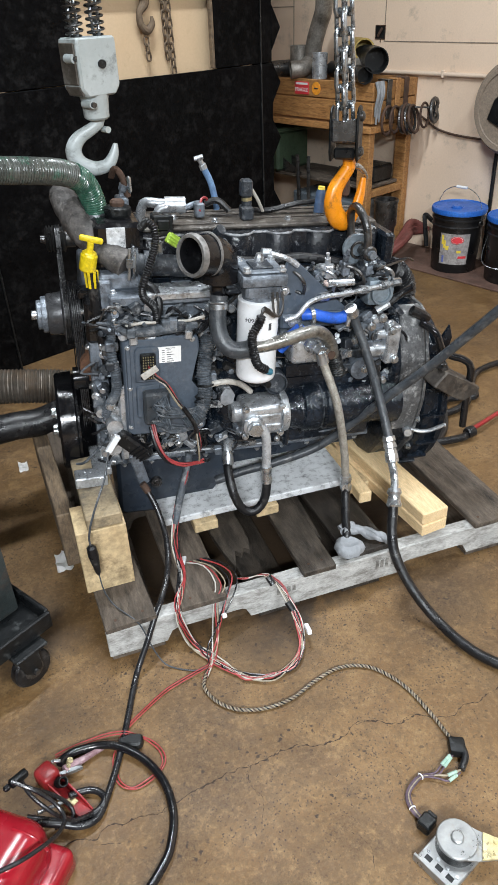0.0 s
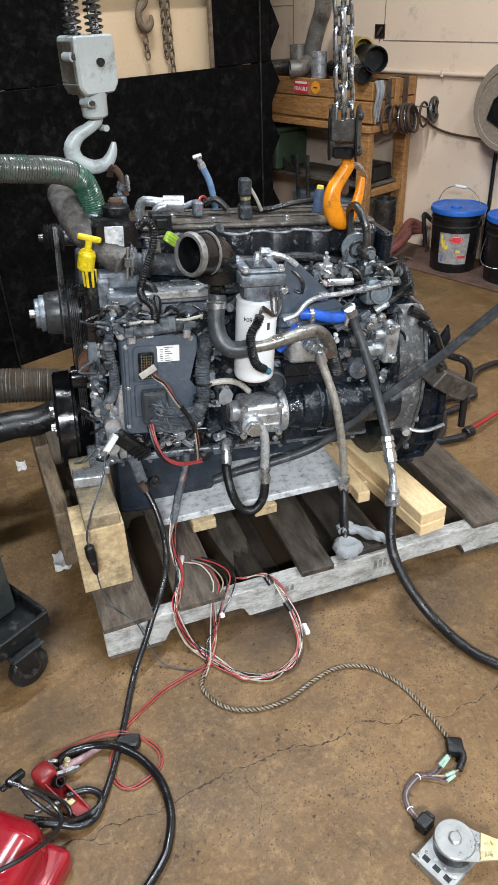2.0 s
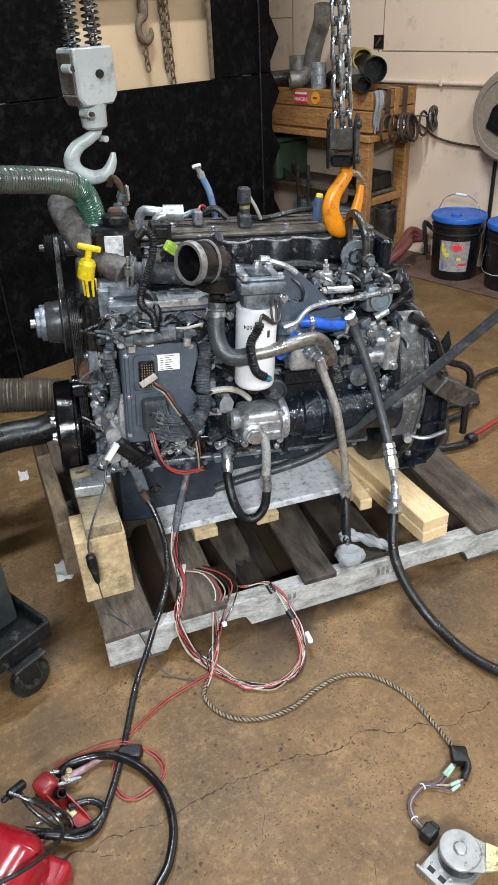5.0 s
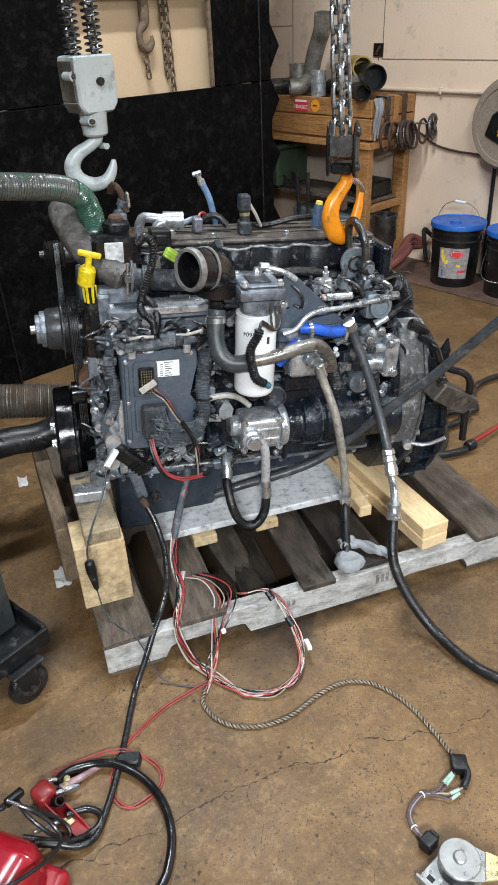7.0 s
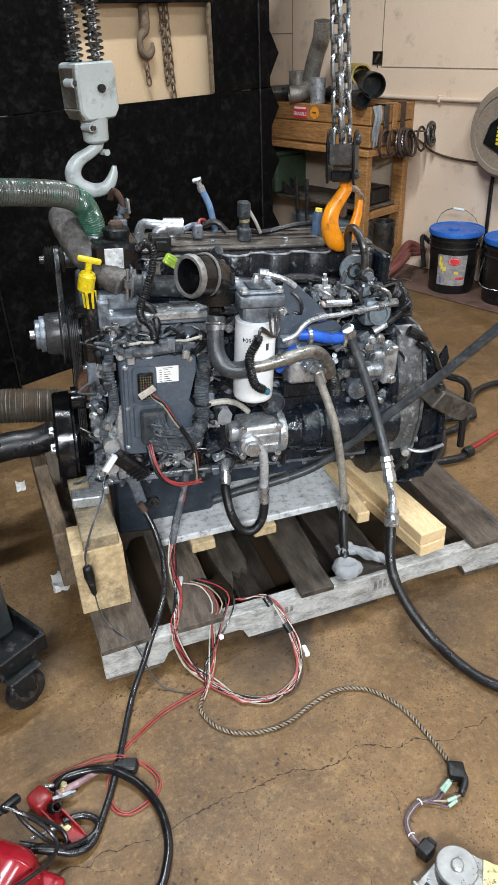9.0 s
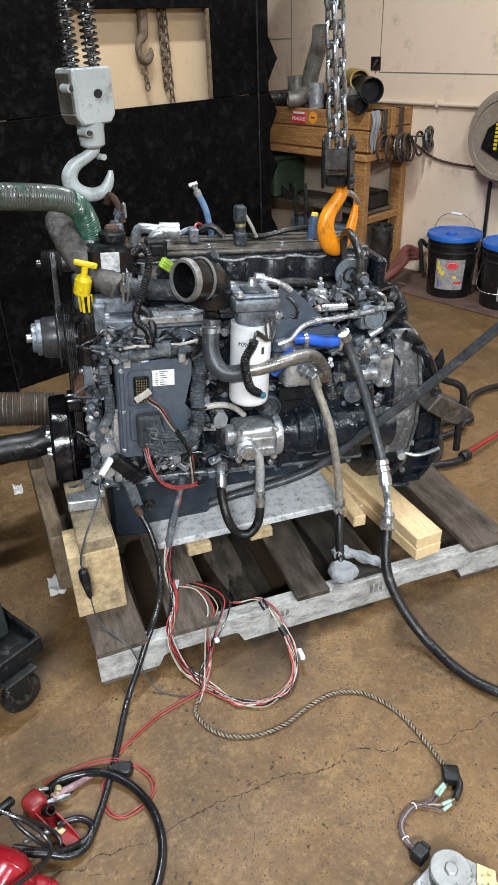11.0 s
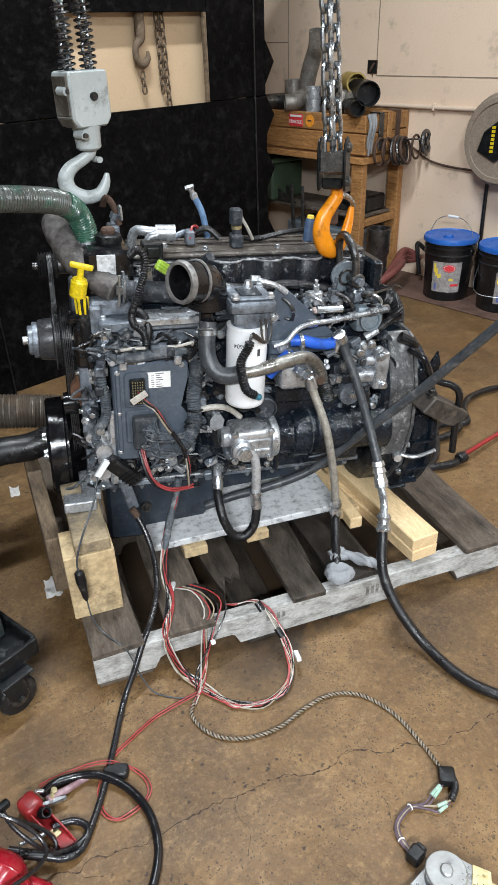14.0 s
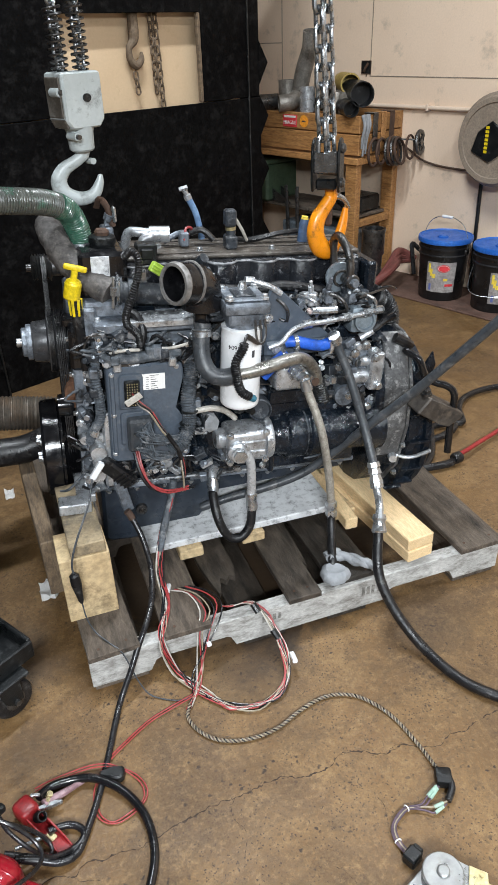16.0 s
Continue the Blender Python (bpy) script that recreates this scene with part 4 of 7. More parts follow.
    for k in range(7):
        prof += [(.012 + k * .006, .127), (.015 + k * .006, .12)]
    prof += [(.056, .127), (.062, .124), (.062, .05)]
    lathe(bm, prof, (.014, 0, -.012), (1, 0, 0), 64)
    dm = p("crank_damper", bm, GLOSSBLACK, "glossy black crankshaft damper pulley")
    bm = mk()
    for k in range(4):
        a = k * 1.571 + .5
        bolt(bm, (-.036, .035 * math.cos(a), -.012 + .035 * math.sin(a)), (-1, 0, 0), .009, .014)
    part("bolts", bm, STEEL, dm)
    # fan hub
    bm = mk()
    prof = [(-.052, .012), (-.052, .034), (-.05, .037), (-.04, .037), (-.04, .0445), (-.038, .046), (-.026, .046), (-.026, .051), (-.022, .0535), (.010, .0565), (.0125, .06), (.013, .081), (.015, .083)]
    for k in range(7):
        prof += [(.018 + k * .0055, .083), (.0205 + k * .0055, .077)]
    prof += [(.0575, .083), (.06, .08), (.064, .03)]
    lathe(bm, prof, (0, 0, .313), (1, 0, 0), 64)
    fh = p("fan_hub", bm, pm("worn_grey_hub", (.03, .031, .034), (.08, .081, .085), .32, .3, 12, .15, (.03, .028, .026), .3, 14), "grey fan hub with ribbed belt pulley")
    bm = mk()
    lathe(bm, [(-.068, .010), (-.066, .012), (-.050, .012)], (0, 0, .313), (1, 0, 0), 16)
    part("centre_bolt", bm, STEEL, fh)
    bm = mk()
    lathe(bm, [(-.0535, .012), (-.0535, .035), (-.051, .0385), (-.041, .0385), (-.041, .046), (-.0385, .0475), (-.028, .0475), (-.027, .04)], (0, 0, .313), (1, 0, 0), 48)
    part("hub_ring", bm, CAST, fh, "stepped grey end rings")
    bm = mk()
    box(bm, .078, .16, -.08, .08, .2, .36, .01)
    lathe(bm, [(0, .05), (.05, .045)], (.085, -.06, .2), (0, -1, 0), 20)
    p("fan_mount", bm, pm("orange_rust", (.09, .04, .022), (.17, .08, .042), .8, .1, 20, .5, (.05, .03, .02), .3, 12), "rust-brown fan mount casting")
    # alternator and idler
    bm = mk()
    prof = [(-.03, .012), (-.018, .014), (-.016, .034)]
    for k in range(5):
        prof += [(-.012 + k * .008, .046), (-.008 + k * .008, .036)]
    prof += [(.032, .047), (.036, .03), (.06, .03)]
    lathe(bm, [(a_, r_ * .78) for a_, r_ in prof], (.008, .10, .483), (1, 0, 0), 36)
    p("upper_pulley", bm, DARKSTEEL, "dull steel upper belt pulley")
    bm = mk()
    lathe(bm, [(0, .05), (.01, .065), (.11, .065), (.12, .05)], (.09, .10, .467), (1, 0, 0), 28)
    p("alternator", bm, BLACKDUST)
    bm = mk()
    lathe(bm, [(0, .03), (.03, .032), (.04, .03)], (.02, -.085, .16), (1, 0, 0), 24)
    p("tensioner_pulley", bm, GLOSSBLACK)
    # belts: bands round the pulleys
    def belt(circles, x0, x1):
        pts = []
        for cy, cz, r in circles:
            for k in range(40):
                a = 2 * math.pi * k / 40
                pts.append((cy + r * math.cos(a), cz + r * math.sin(a)))
        pts = sorted(set(pts))
        def half(seq):
            h = []
            for q in seq:
                while len(h) > 1 and (h[-1][0] - h[-2][0]) * (q[1] - h[-2][1]) - (h[-1][1] - h[-2][1]) * (q[0] - h[-2][0]) <= 0:
                    h.pop()
                h.append(q)
            return h
        hull = half(pts)[:-1] + half(pts[::-1])[:-1]
        bm = mk()
        for s in range(5):
            a0 = x0 + (x1 - x0) * s / 5
            a1 = a0 + (x1 - x0) / 5 * .72
            lo = [(bm.verts.new((a0, *q)), bm.verts.new((a1, *q))) for q in hull]
            c = (sum(q[0] for q in hull) / len(hull), sum(q[1] for q in hull) / len(hull))
            li = []
            for q in hull:
                d = Vector((q[0] - c[0], q[1] - c[1])).normalized() * .004
                li.append((bm.verts.new((a0, q[0] - d.x, q[1] - d.y)), bm.verts.new((a1, q[0] - d.x, q[1] - d.y))))
            n = len(hull)
            for i in range(n):
                j = (i + 1) % n
                bm.faces.new((lo[i][0], lo[j][0], lo[j][1], lo[i][1]))
                bm.faces.new((li[i][0], li[i][1], li[j][1], li[j][0]))
                bm.faces.new((lo[i][0], li[i][0], li[j][0], lo[j][0]))
                bm.faces.new((lo[i][1], lo[j][1], li[j][1], li[i][1]))
        return bm
    p("drive_belt", belt([(0, -.012, .118), (0, .313, .0835)], .034, .057), RUBBER, "ribbed black drive belt")
    p("upper_belt", belt([(0, .313, .0835), (.10, .483, .0345)], .016, .029), RUBBER, "ribbed black upper belt")
    # ECM
    bm = mk()
    prism(bm, [(.137, .075), (.137, .318), (.15, .326), (.310, .334), (.326, .326), (.330, .285), (.302, .205), (.345, .16), (.345, .065), (.325, .055), (.15, .062)], -.252, -.185, "xz", .005)
    ecm = p("control_module", bm, ECMMAT, "slate-black electronic control module")
    bm = mk()
    prism(bm, [(.145, .085), (.145, .31), (.152, .316), (.155, .316), (.155, .085)], -.258, -.25, "xz", .002)
    prism(bm, [(.165, .215), (.165, .30), (.172, .31), (.222, .31), (.226, .30), (.226, .215)], -.258, -.25, "xz", .003)
    prism(bm, [(.165, .115), (.165, .2), (.172, .206), (.226, .206), (.226, .115)], -.258, -.25, "xz", .003)
    part("ridge", bm, ECMMAT, ecm)
    bm = mk()
    box(bm, .218, .281, -.2545, -.2515, .2635, .3055, 0)
    lab = part("label", bm, PAPER, ecm, "white printed label")
    bm = mk()
    for k in range(6):
        z = .297 - k * .006
        box(bm, .233, .240, -.2552, -.2543, z - .0007, z + .0005, 0)
        box(bm, .245, .245 + .010 + .008 * ((k * 7) % 3) / 2, -.2552, -.2543, z - .0008, z + .0006, 0)
    box(bm, .243, .266, -.2552, -.2543, .3010, .3022, 0)
    part("print_bars", bm, INK, lab)
    bm = mk()
    box(bm, .178, .216, -.268, -.252, .226, .295, .003)
    c1 = part("socket", bm, CARTBLACK, ecm, "open pin socket")
    bm = mk()
    for i in range(5):
        for j in range(9):
            lathe(bm, [(0, .0017), (.003, .0015)], (.185 + i * .006, -.268, .232 + j * .007), (0, -1, 0), 5)
    part("pins", bm, GOLD, c1)
    bm = mk()
    box(bm, .180, .245, -.285, -.252, .105, .195, .006)
    part("plug", bm, RUBBERGREY, ecm, "grey harness plug")
    bm = mk()
    for q in ((.15, .31), (.31, .32), (.148, .09), (.33, .075), (.15, .2)):
        bolt(bm, (q[0], -.253, q[1]), (0, -1, 0), .005, .006)
    box(bm, .155, .175, -.262, -.25, .318, .345, .003)
    box(bm, .29, .31, -.262, -.25, .322, .345, .003)
    part("screws", bm, ALU, ecm)
    # grey wire bundles sweeping from the plug to the loom
    for g, (zs, ze) in enumerate(((.175, .13), (.135, .085))):
        for k in range(14):
            bm = mk()
            o = rnd.uniform(-.014, .014)
            tube(bm, [(.195 + .003 * k, -.285, zs - .018 + .0026 * k), (.20 + .003 * k, -.31 - rnd.uniform(0, .012), zs - .01 + o), (.245, -.31 + rnd.uniform(-.006, .006), ze + .02 + o), (.29, -.30, ze + .012 + o * .6), (.34, -.275, ze + .02)], .0023, 6, .012)
            part("wire", bm, WIREGREY, ecm)
    bm = mk()
    tube(bm, [(.28, -.295, .105), (.315, -.29, .125), (.335, -.275, .16), (.34, -.265, .20), (.338, -.26, .235), (.35, -.24, .30), (.345, -.225, .345)], .0185, 12, corr=.0016, pitch=.006)
    p("main_loom", bm, WIREGREY, "thick dusty corrugated wiring loom")
    for z, x in ((.15, .333), (.2, .34), (.165, .335)):
        bm = mk()
        torus(bm, (x, -.268, z), (0, .2, 1), .02, .003, 18, 6)
        p("cable_tie", bm, CARTBLACK)
    # hanging coloured wires from the open socket
    for k, mt in enumerate((REDWIRE, BLACKWIRE, TANWIRE, BROWNWIRE, WHITEWIRE, BLACKWIRE)):
        bm = mk()
        o = rnd.uniform(-.005, .005)
        tube(bm, [(.197 + .002 * k, -.268, .262 - .004 * k), (.21, -.30 - .003 * k, .25 + o), (.235 + o, -.305, .225), (.262, -.31 + o, .175 + o), (.30, -.315, .12), (.312 + o, -.315, .06), (.316, -.30 + o, .0), (.318 + o, -.285, -.03)], .0025, 6)
        part("wire", bm, mt, ecm)
    bm = mk()
    tube(bm, [(.272, -.314, .165), (.298, -.317, .12), (.306, -.317, .09)], .006, 8)
    part("wire_sleeve", bm, RUBBER, ecm)
    bm = mk()
    box(bm, -.022, .022, -.003, .003, -.008, .008, .001, Matrix.Translation((.195, -.30, .262)) @ pose(0, 0, 0, 0, -32, 0))
    part("wire_tag", bm, WHITEWIRE, ecm, "cream paper wire tag")
    bm = mk()
    tube(bm, [(.20, -.26, .095), (.207, -.285, .06), (.225, -.30, .02), (.262, -.305, -.006), (.31, -.30, -.012), (.33, -.29, -.012)], .003, 7)
    tube(bm, [(.206, -.26, .095), (.212, -.285, .055), (.23, -.305, .012), (.27, -.31, -.012), (.33, -.295, -.018)], .0028, 7)
    p("red_lead", bm, REDWIRE, "red battery lead")
    bm = mk()
    tube(bm, [(.196, -.26, .09), (.203, -.282, .05), (.222, -.296, .01), (.262, -.30, -.014), (.32, -.29, -.02), (.35, -.27, -.03)], .005, 7)
    p("black_lead", bm, BLACKWIRE)
    # studs below the module
    bm = mk()
    for x, z, r in ((.175, .02, .016), (.255, .0, .013), (.285, .03, .017), (.29, .015, .014), (.235, .04, .012)):
        lathe(bm, [(0, r), (.018, r), (.018, r * .6), (.026, r * .55)], (x, -.19, z), (0, -1, 0), 18)
    p("port_bosses", bm, ALU)
    # pedal-like rubber bracket
    bm = mk()
    box(bm, -.055, .055, -.012, .012, -.022, .022, .006, Matrix.Translation((.148, -.265, .04)) @ pose(0, 0, 0, 20, 45, 0))
    for k in range(4):
        box(bm, .005 + k * .012, .009 + k * .012, -.016, .013, -.02, .02, .001, Matrix.Translation((.148, -.265, .04)) @ pose(0, 0, 0, 20, 45, 0))
    p("rubber_pad", bm, RUBBER, "ribbed black rubber pad")
    bm = mk()
    box(bm, -.015, .015, -.004, .004, -.05, .05, .004, Matrix.Translation((.163, -.245, -.05)) @ pose(0, 0, 0, 0, -14, 0))
    lug = p("ground_strap", bm, CAST, "grey drilled steel strap")
    bm = mk()
    for z in (-.045, -.08):
        bolt(bm, (.165 + (z + .065) * -.25, -.24, z), (0, -1, 0), .006, .006)
    part("bolts", bm, STEEL, lug)
    # cross bar resting on the stacked timber
    bm = mk()
    box(bm, -.008, .075, -.285, -.235, -.062, -.032, .003)
    box(bm, .04, .09, -.24, .12, -.06, -.036, .003)
    p("front_mount", bm, ALU, "bright aluminium front mounting bar")
    bm = mk()
    prism(bm, [(.07, -.02), (.10, .0), (.095, -.05), (.085, -.14), (.065, -.15), (.07, -.09), (.055, -.05)], -.18, -.165, "xz", .003)
    p("bent_strap", bm, ALU)
    # inlet beam
    bm = mk()
    box(bm, .118, .375, -.232, -.13, .405, .43, .004)
    box(bm, .125, .37, -.215, -.13, .33, .405, .012)
    bmx = p("intake_plenum", bm, CAST, "grey cast intake plenum cover")
    bm = mk()
    box(bm, .20, .375, -.240, -.16, .418, .436, .003)
    part("cover_rail", bm, ALU, bmx, "bright machined rail")
    bm = mk()
    lathe(bm, [(0, .032), (.008, .031), (.008, .026), (.004, .024)], (.165, -.215, .372), (0, -1, 0), 28)
    part("round_plug", bm, BLACKDUST, bmx)
    bm = mk()
    for x in (.13, .2, .27, .34):
        bolt(bm, (x, -.2, .43), (0, 0, 1), .007, .009)
    part("bolts", bm, ALU, bmx)
    bm = mk()
    box(bm, .095, .13, -.2, -.12, .30, .46, .006)
    box(bm, .10, .20, -.19, -.13, .43, .47, .008)
    p("front_housing", bm, CAST)
    # thermostat housing with cap and label
    bm = mk()
    box(bm, .10, .215, -.155, -.02, .47, .58, .01)
    th = p("thermostat_housing", bm, GLOSSBLACK)
    bm = mk()
    box(bm, .128, .172, -.159, -.154, .525, .572, .001)
    part("label", bm, SCRATCHED, th, "white scratched label")
    bm = mk()
    lathe(bm, [(0, .03), (.012, .034), (.022, .033), (.026, .025)], (.165, -.085, .58), (0, 0, 1), 10)
    part("filler_cap", bm, CARTBLACK, th, "black oil filler cap")
    bm = mk()
    lathe(bm, [(0, .016), (.014, .018), (.02, .014)], (.165, -.085, .60), (0, 0, 1), 8)
    part("cap_top", bm, RUST, th)
    # dusty sleeved hose across the front corner
    bm = mk()
    tube(bm, [(.045, .06, .60), (.05, -.03, .598), (.075, -.09, .555), (.12, -.13, .515), (.17, -.17, .488)], .033, 26, .005, lumpy=.003)
    p("sleeved_hose", bm, WRAP, "dirty sleeve-wrapped coolant hose")
    bm = mk()
    lathe(bm, [(0, .026), (.16, .026)], (.175, -.16, .487), (1, -.05, -.08), 18)
    lathe(bm, [(0, .038), (.016, .038)], (.18, -.16, .487), (1, -.05, -.08), 22)
    lathe(bm, [(0, .034), (.02, .034)], (.21, -.162, .484), (1, -.05, -.08), 22)
    p("crossover_pipe", bm, BLACKDUST)
    bm = mk()
    cyl(bm, (.17, -.2, .46), (.175, -.2, .535), .004)
    lathe(bm, [(0, .009), (.02, .009)], (.173, -.2, .49), (.06, 0, 1), 6)
    torus(bm, (.186, -.162, .488), (1, -.05, -.08), .039, .004, 26, 6)
    p("clamp_screw", bm, STEEL)
    # dipstick
    bm = mk()
    box(bm, -.033, .033, -.009, .009, .034, .05, .006, None, 2)
    box(bm, -.009, .009, -.007, .007, .0, .036, .003)
    lathe(bm, [(-.05, .02), (-.045, .024), (-.004, .024), (.0, .021), (.004, .02), (.008, .014)], (0, 0, 0), (0, 0, 1), 22)
    for v in bm.verts:
        v.co = pose(.083, -.2, .527, 4, 12, -10) @ (v.co * .82)
    ds = p("dipstick", bm, YELLOW, "yellow plastic dipstick handle")
    bm = mk()
    for k in range(6):
        a = k * 1.047
        cyl(bm, (.083 + .014 * math.cos(a), -.2 + .014 * math.sin(a), .488), (.083 + .011 * math.cos(a), -.2 + .011 * math.sin(a), .448), .0036, seg=6)
    part("collar_ribs", bm, YELLOW, ds)
    bm = mk()
    tube(bm, [(.084, -.2, .485), (.088, -.2, .40), (.095, -.2, .33), (.105, -.19, .24)], .013, 10)
    part("guide_tube", bm, RUBBER, ds)
    bm = mk()
    box(bm, .05, .10, -.16, -.11, .405, .425, .004)
    box(bm, .06, .10, -.19, -.13, .30, .41, .008)
    p("plastic_duct", bm, GLOSSBLACK)
    # air elbow
    bm = mk()
    tube(bm, [(.298, -.312, .545), (.318, -.300, .543), (.342, -.285, .536), (.362, -.268, .523), (.372, -.258, .498), (.373, -.256, .47)], .045, 30, .008, end=.05, hollow=.88)
    lathe(bm, [(-.062, .0195), (-.03, .0205), (-.012, .034), (.012, .046)], (.373, -.256, .485), (0, 0, 1), 26)
    el = p("air_elbow", bm, GLOSSBLACK, "black air intake elbow with an open mouth")
    bm = mk()
    ax = Vector((.024, .014, -.003))
    lathe(bm, [(-.005, .0395), (-.005, .0465), (.004, .0495), (.010, .0485), (.012, .0455), (.0, .0395)], (.298, -.312, .545), ax, 36, loop=True)
    lathe(bm, [(.046, .0465), (.047, .0495), (.052, .0495), (.053, .0465)], (.298, -.312, .545), ax, 36, loop=True)
    part("lip", bm, pm("scraped_grey_lip", (.16, .155, .15), (.32, .31, .3), .45, .4, 20, .3, (.04, .04, .04), .3, 24), el, "grey worn pipe lip")
    bm = mk()
    box(bm, .40, .445, -.235, -.17, .42, .435, .004)
    lathe(bm, [(0, .012), (.02, .012)], (.37, -.25, .575), (.3, -.5, .5), 10)
    part("flange", bm, BLACKDUST, el)
    # lower rubber hose and metal crossover pipe
    bm = mk()
    tube(bm, [(.372, -.272, .435), (.366, -.285, .385), (.368, -.30, .345), (.385, -.318, .318), (.415, -.325, .312), (.445, -.325, .316)], .021, 16, end=.0215)
    p("rubber_elbow", bm, RUBBERGREY, "grey rubber elbow hose")
    bm = mk()
    torus(bm, (.370, -.275, .42), (0, .2, 1), .022, .003, 22, 6)
    lathe(bm, [(-.006, .0235), (.006, .0235)], (.369, -.277, .41), (0, .2, 1), 22)
    torus(bm, (.435, -.325, .315), (1, 0, 0), .023, .003, 22, 6)
    lathe(bm, [(0, .006), (.022, .006)], (.433, -.348, .33), (0, .2, 1), 8)
    p("hose_clamp", bm, STEEL)
    bm = mk()
    tube(bm, [(.44, -.325, .316), (.48, -.325, .320), (.53, -.32, .328), (.58, -.31, .336), (.615, -.30, .335), (.645, -.285, .318), (.672, -.27, .285), (.69, -.255, .245)], .0165, 16)
    p("coolant_pipe", bm, pm("worn_silver_pipe", (.2, .19, .17), (.42, .41, .38), .35, .8, 12, .15, (.07, .065, .06), .35, 9), "worn silver coolant pipe")
    # fuel filter and head
    bm = mk()
    fc = (.468, -.28)
    lathe(bm, [(.214, .036), (.216, .044), (.221, .049), (.228, .0505), (.408, .0505), (.416, .049), (.421, .0505), (.425, .0505), (.427, .047)], (fc[0], fc[1], 0), (0, 0, 1), 48)
    ff = p("fuel_filter", bm, WHITEPAINT, "white spin-on fuel filter canister")
    for words, zc, a, size in (("33604", .385, radians(-121), .0155),):
        bm = letters(words, size)
        for v in bm.verts:
            x, y = -v.co.x, -v.co.y
            an = a + x / .0507
            r = .0507 + v.co.z
            v.co = (fc[0] + r * math.cos(an), fc[1] + r * math.sin(an), zc + y)
        part("words", bm, INK, ff, "dark printed number, upside down")
    for zc, a0, a1, h in ((.368, -75, -66, .009), (.34, -128, -112, .008)):
        bm = mk()
        rows = []
        for i in range(5):
            an = radians(a0 + (a1 - a0) * i / 4)
            rows.append([bm.verts.new((fc[0] + .0509 * math.cos(an), fc[1] + .0509 * math.sin(an), zc + s * h)) for s in (-1, 1)])
        for q, r in zip(rows, rows[1:]):
            bm.faces.new((q[0], r[0], r[1], q[1]))
        part("print_bar", bm, INK, ff)
    bm = mk()
    lathe(bm, [(.19, .012), (.2, .02), (.215, .022)], (fc[0], fc[1], 0), (0, 0, 1), 14)
    lathe(bm, [(0, .009), (.02, .009)], (fc[0] + .02, fc[1] - .01, .20), (.5, -1, 0), 8)
    part("drain_valve", bm, CARTBLACK, ff)
    bm = mk()
    lathe(bm, [(.427, .04), (.45, .042)], (fc[0], fc[1], 0), (0, 0, 1), 28)
    box(bm, .412, .525, -.33, -.215, .466, .496, .008, None, 2)
    box(bm, .425, .515, -.32, -.225, .435, .468, .006)
    box(bm, .418, .519, -.324, -.222, .496, .503, .004)
    fhd = p("filter_head", bm, CAST, "cast filter head with bolts")
    bm = mk()
    for q in ((.426, -.315), (.511, -.315), (.428, -.235), (.508, -.235)):
        bolt(bm, (q[0], q[1], .502), (0, 0, 1), .008, .011)
    lathe(bm, [(0, .012), (.02, .012), (.03, .008)], (.475, -.25, .494), (0, 0, 1), 8)
    part("bolts", bm, ALU, fhd)
    bm = mk()
    box(bm, .442, .495, -.305, -.245, .5035, .507, .003)
    part("top_gasket", bm, BLACKDUST, fhd, "brown dusty top")
    for k in range(3):
        bm = mk()
        tube(bm, [(.485 + k * .012, -.33, .455), (.487 + k * .012, -.338, .42), (.489 + k * .004, -.345, .40), (0.462, -.35, 0.419 + k * .004), (0.454, -.352, 0.407)], .003, 6)
        part("sensor_wire", bm, DARKSTEEL, fhd)
    bm = mk()
    tube(bm, [(0.454, -0.352, 0.407), (0.451, -0.352, 0.392), (0.435, -0.352, 0.361), (0.437, -0.352, 0.329), (0.450, -0.352, 0.284), (0.475, -0.352, 0.265)], .0105, 10, corr=.0015, pitch=.006)
    p("sensor_conduit", bm, RUBBER, "black corrugated sensor conduit")
    bm = mk()
    lathe(bm, [(0, .009), (.014, .009), (.018, .007)], (0.472, -.352, 0.265), (1, .2, -.5), 8)
    p("sensor_plug", bm, pm("teal_plug", (.02, .1, .16), (.04, .16, .22), .4, 0, 14, .1), "teal sensor plug")
    # black bracket plate with bolts
    bm = mk()
    prism(bm, [(.545, .31), (.545, .43), (.565, .485), (.585, .49), (.70, .385), (.735, .355), (.735, .31)], -.205, -.19, "xz", .003)
    br = p("bracket_plate", bm, ECMMAT, "slate black triangular bracket plate")
    bm = mk()
    box(bm, .55, .735, -.22, -.19, .31, .35, .006)
    part("bracket_foot", bm, ECMMAT, br)
    bm = mk()
    for x in (.585, .70):
        bolt(bm, (x, -.22, .332), (0, -1, 0), .012, .01)
    bolt(bm, (.56, -.205, .41), (0, -1, 0), .01, .01)
    part("bolts", bm, ALU, br)
    # blue hoses
    bm = mk()
    tube(bm, [(.60, -.24, .357), (.625, -.25, .36), (.66, -.25, .35), (.70, -.245, .342), (.73, -.24, .35)], .015, 14)
    p("blue_hose", bm, BLUEHOSE, "bright blue silicone hose")
    bm = mk()
    tube(bm, [(.54, -.245, .27), (.56, -.25, .295), (.585, -.245, .312), (.60, -.235, .318)], .0165, 14)
    p("blue_hose", bm, BLUEHOSE, "bright blue silicone hose")
    bm = mk()
    for q in ((.622, -.25, .36), (.722, -.241, .348), (.596, -.24, .316)):
        lathe(bm, [(-.005, .0185), (.005, .0185)], q, (1, 0, .1), 18)
        lathe(bm, [(0, .006), (.02, .006)], (q[0], q[1] - .012, q[2] - .026), (.2, 0, 1), 8)
    p("hose_clamp", bm, STEEL)
    # cooler and filter blocks in mid-side
    bm = mk()
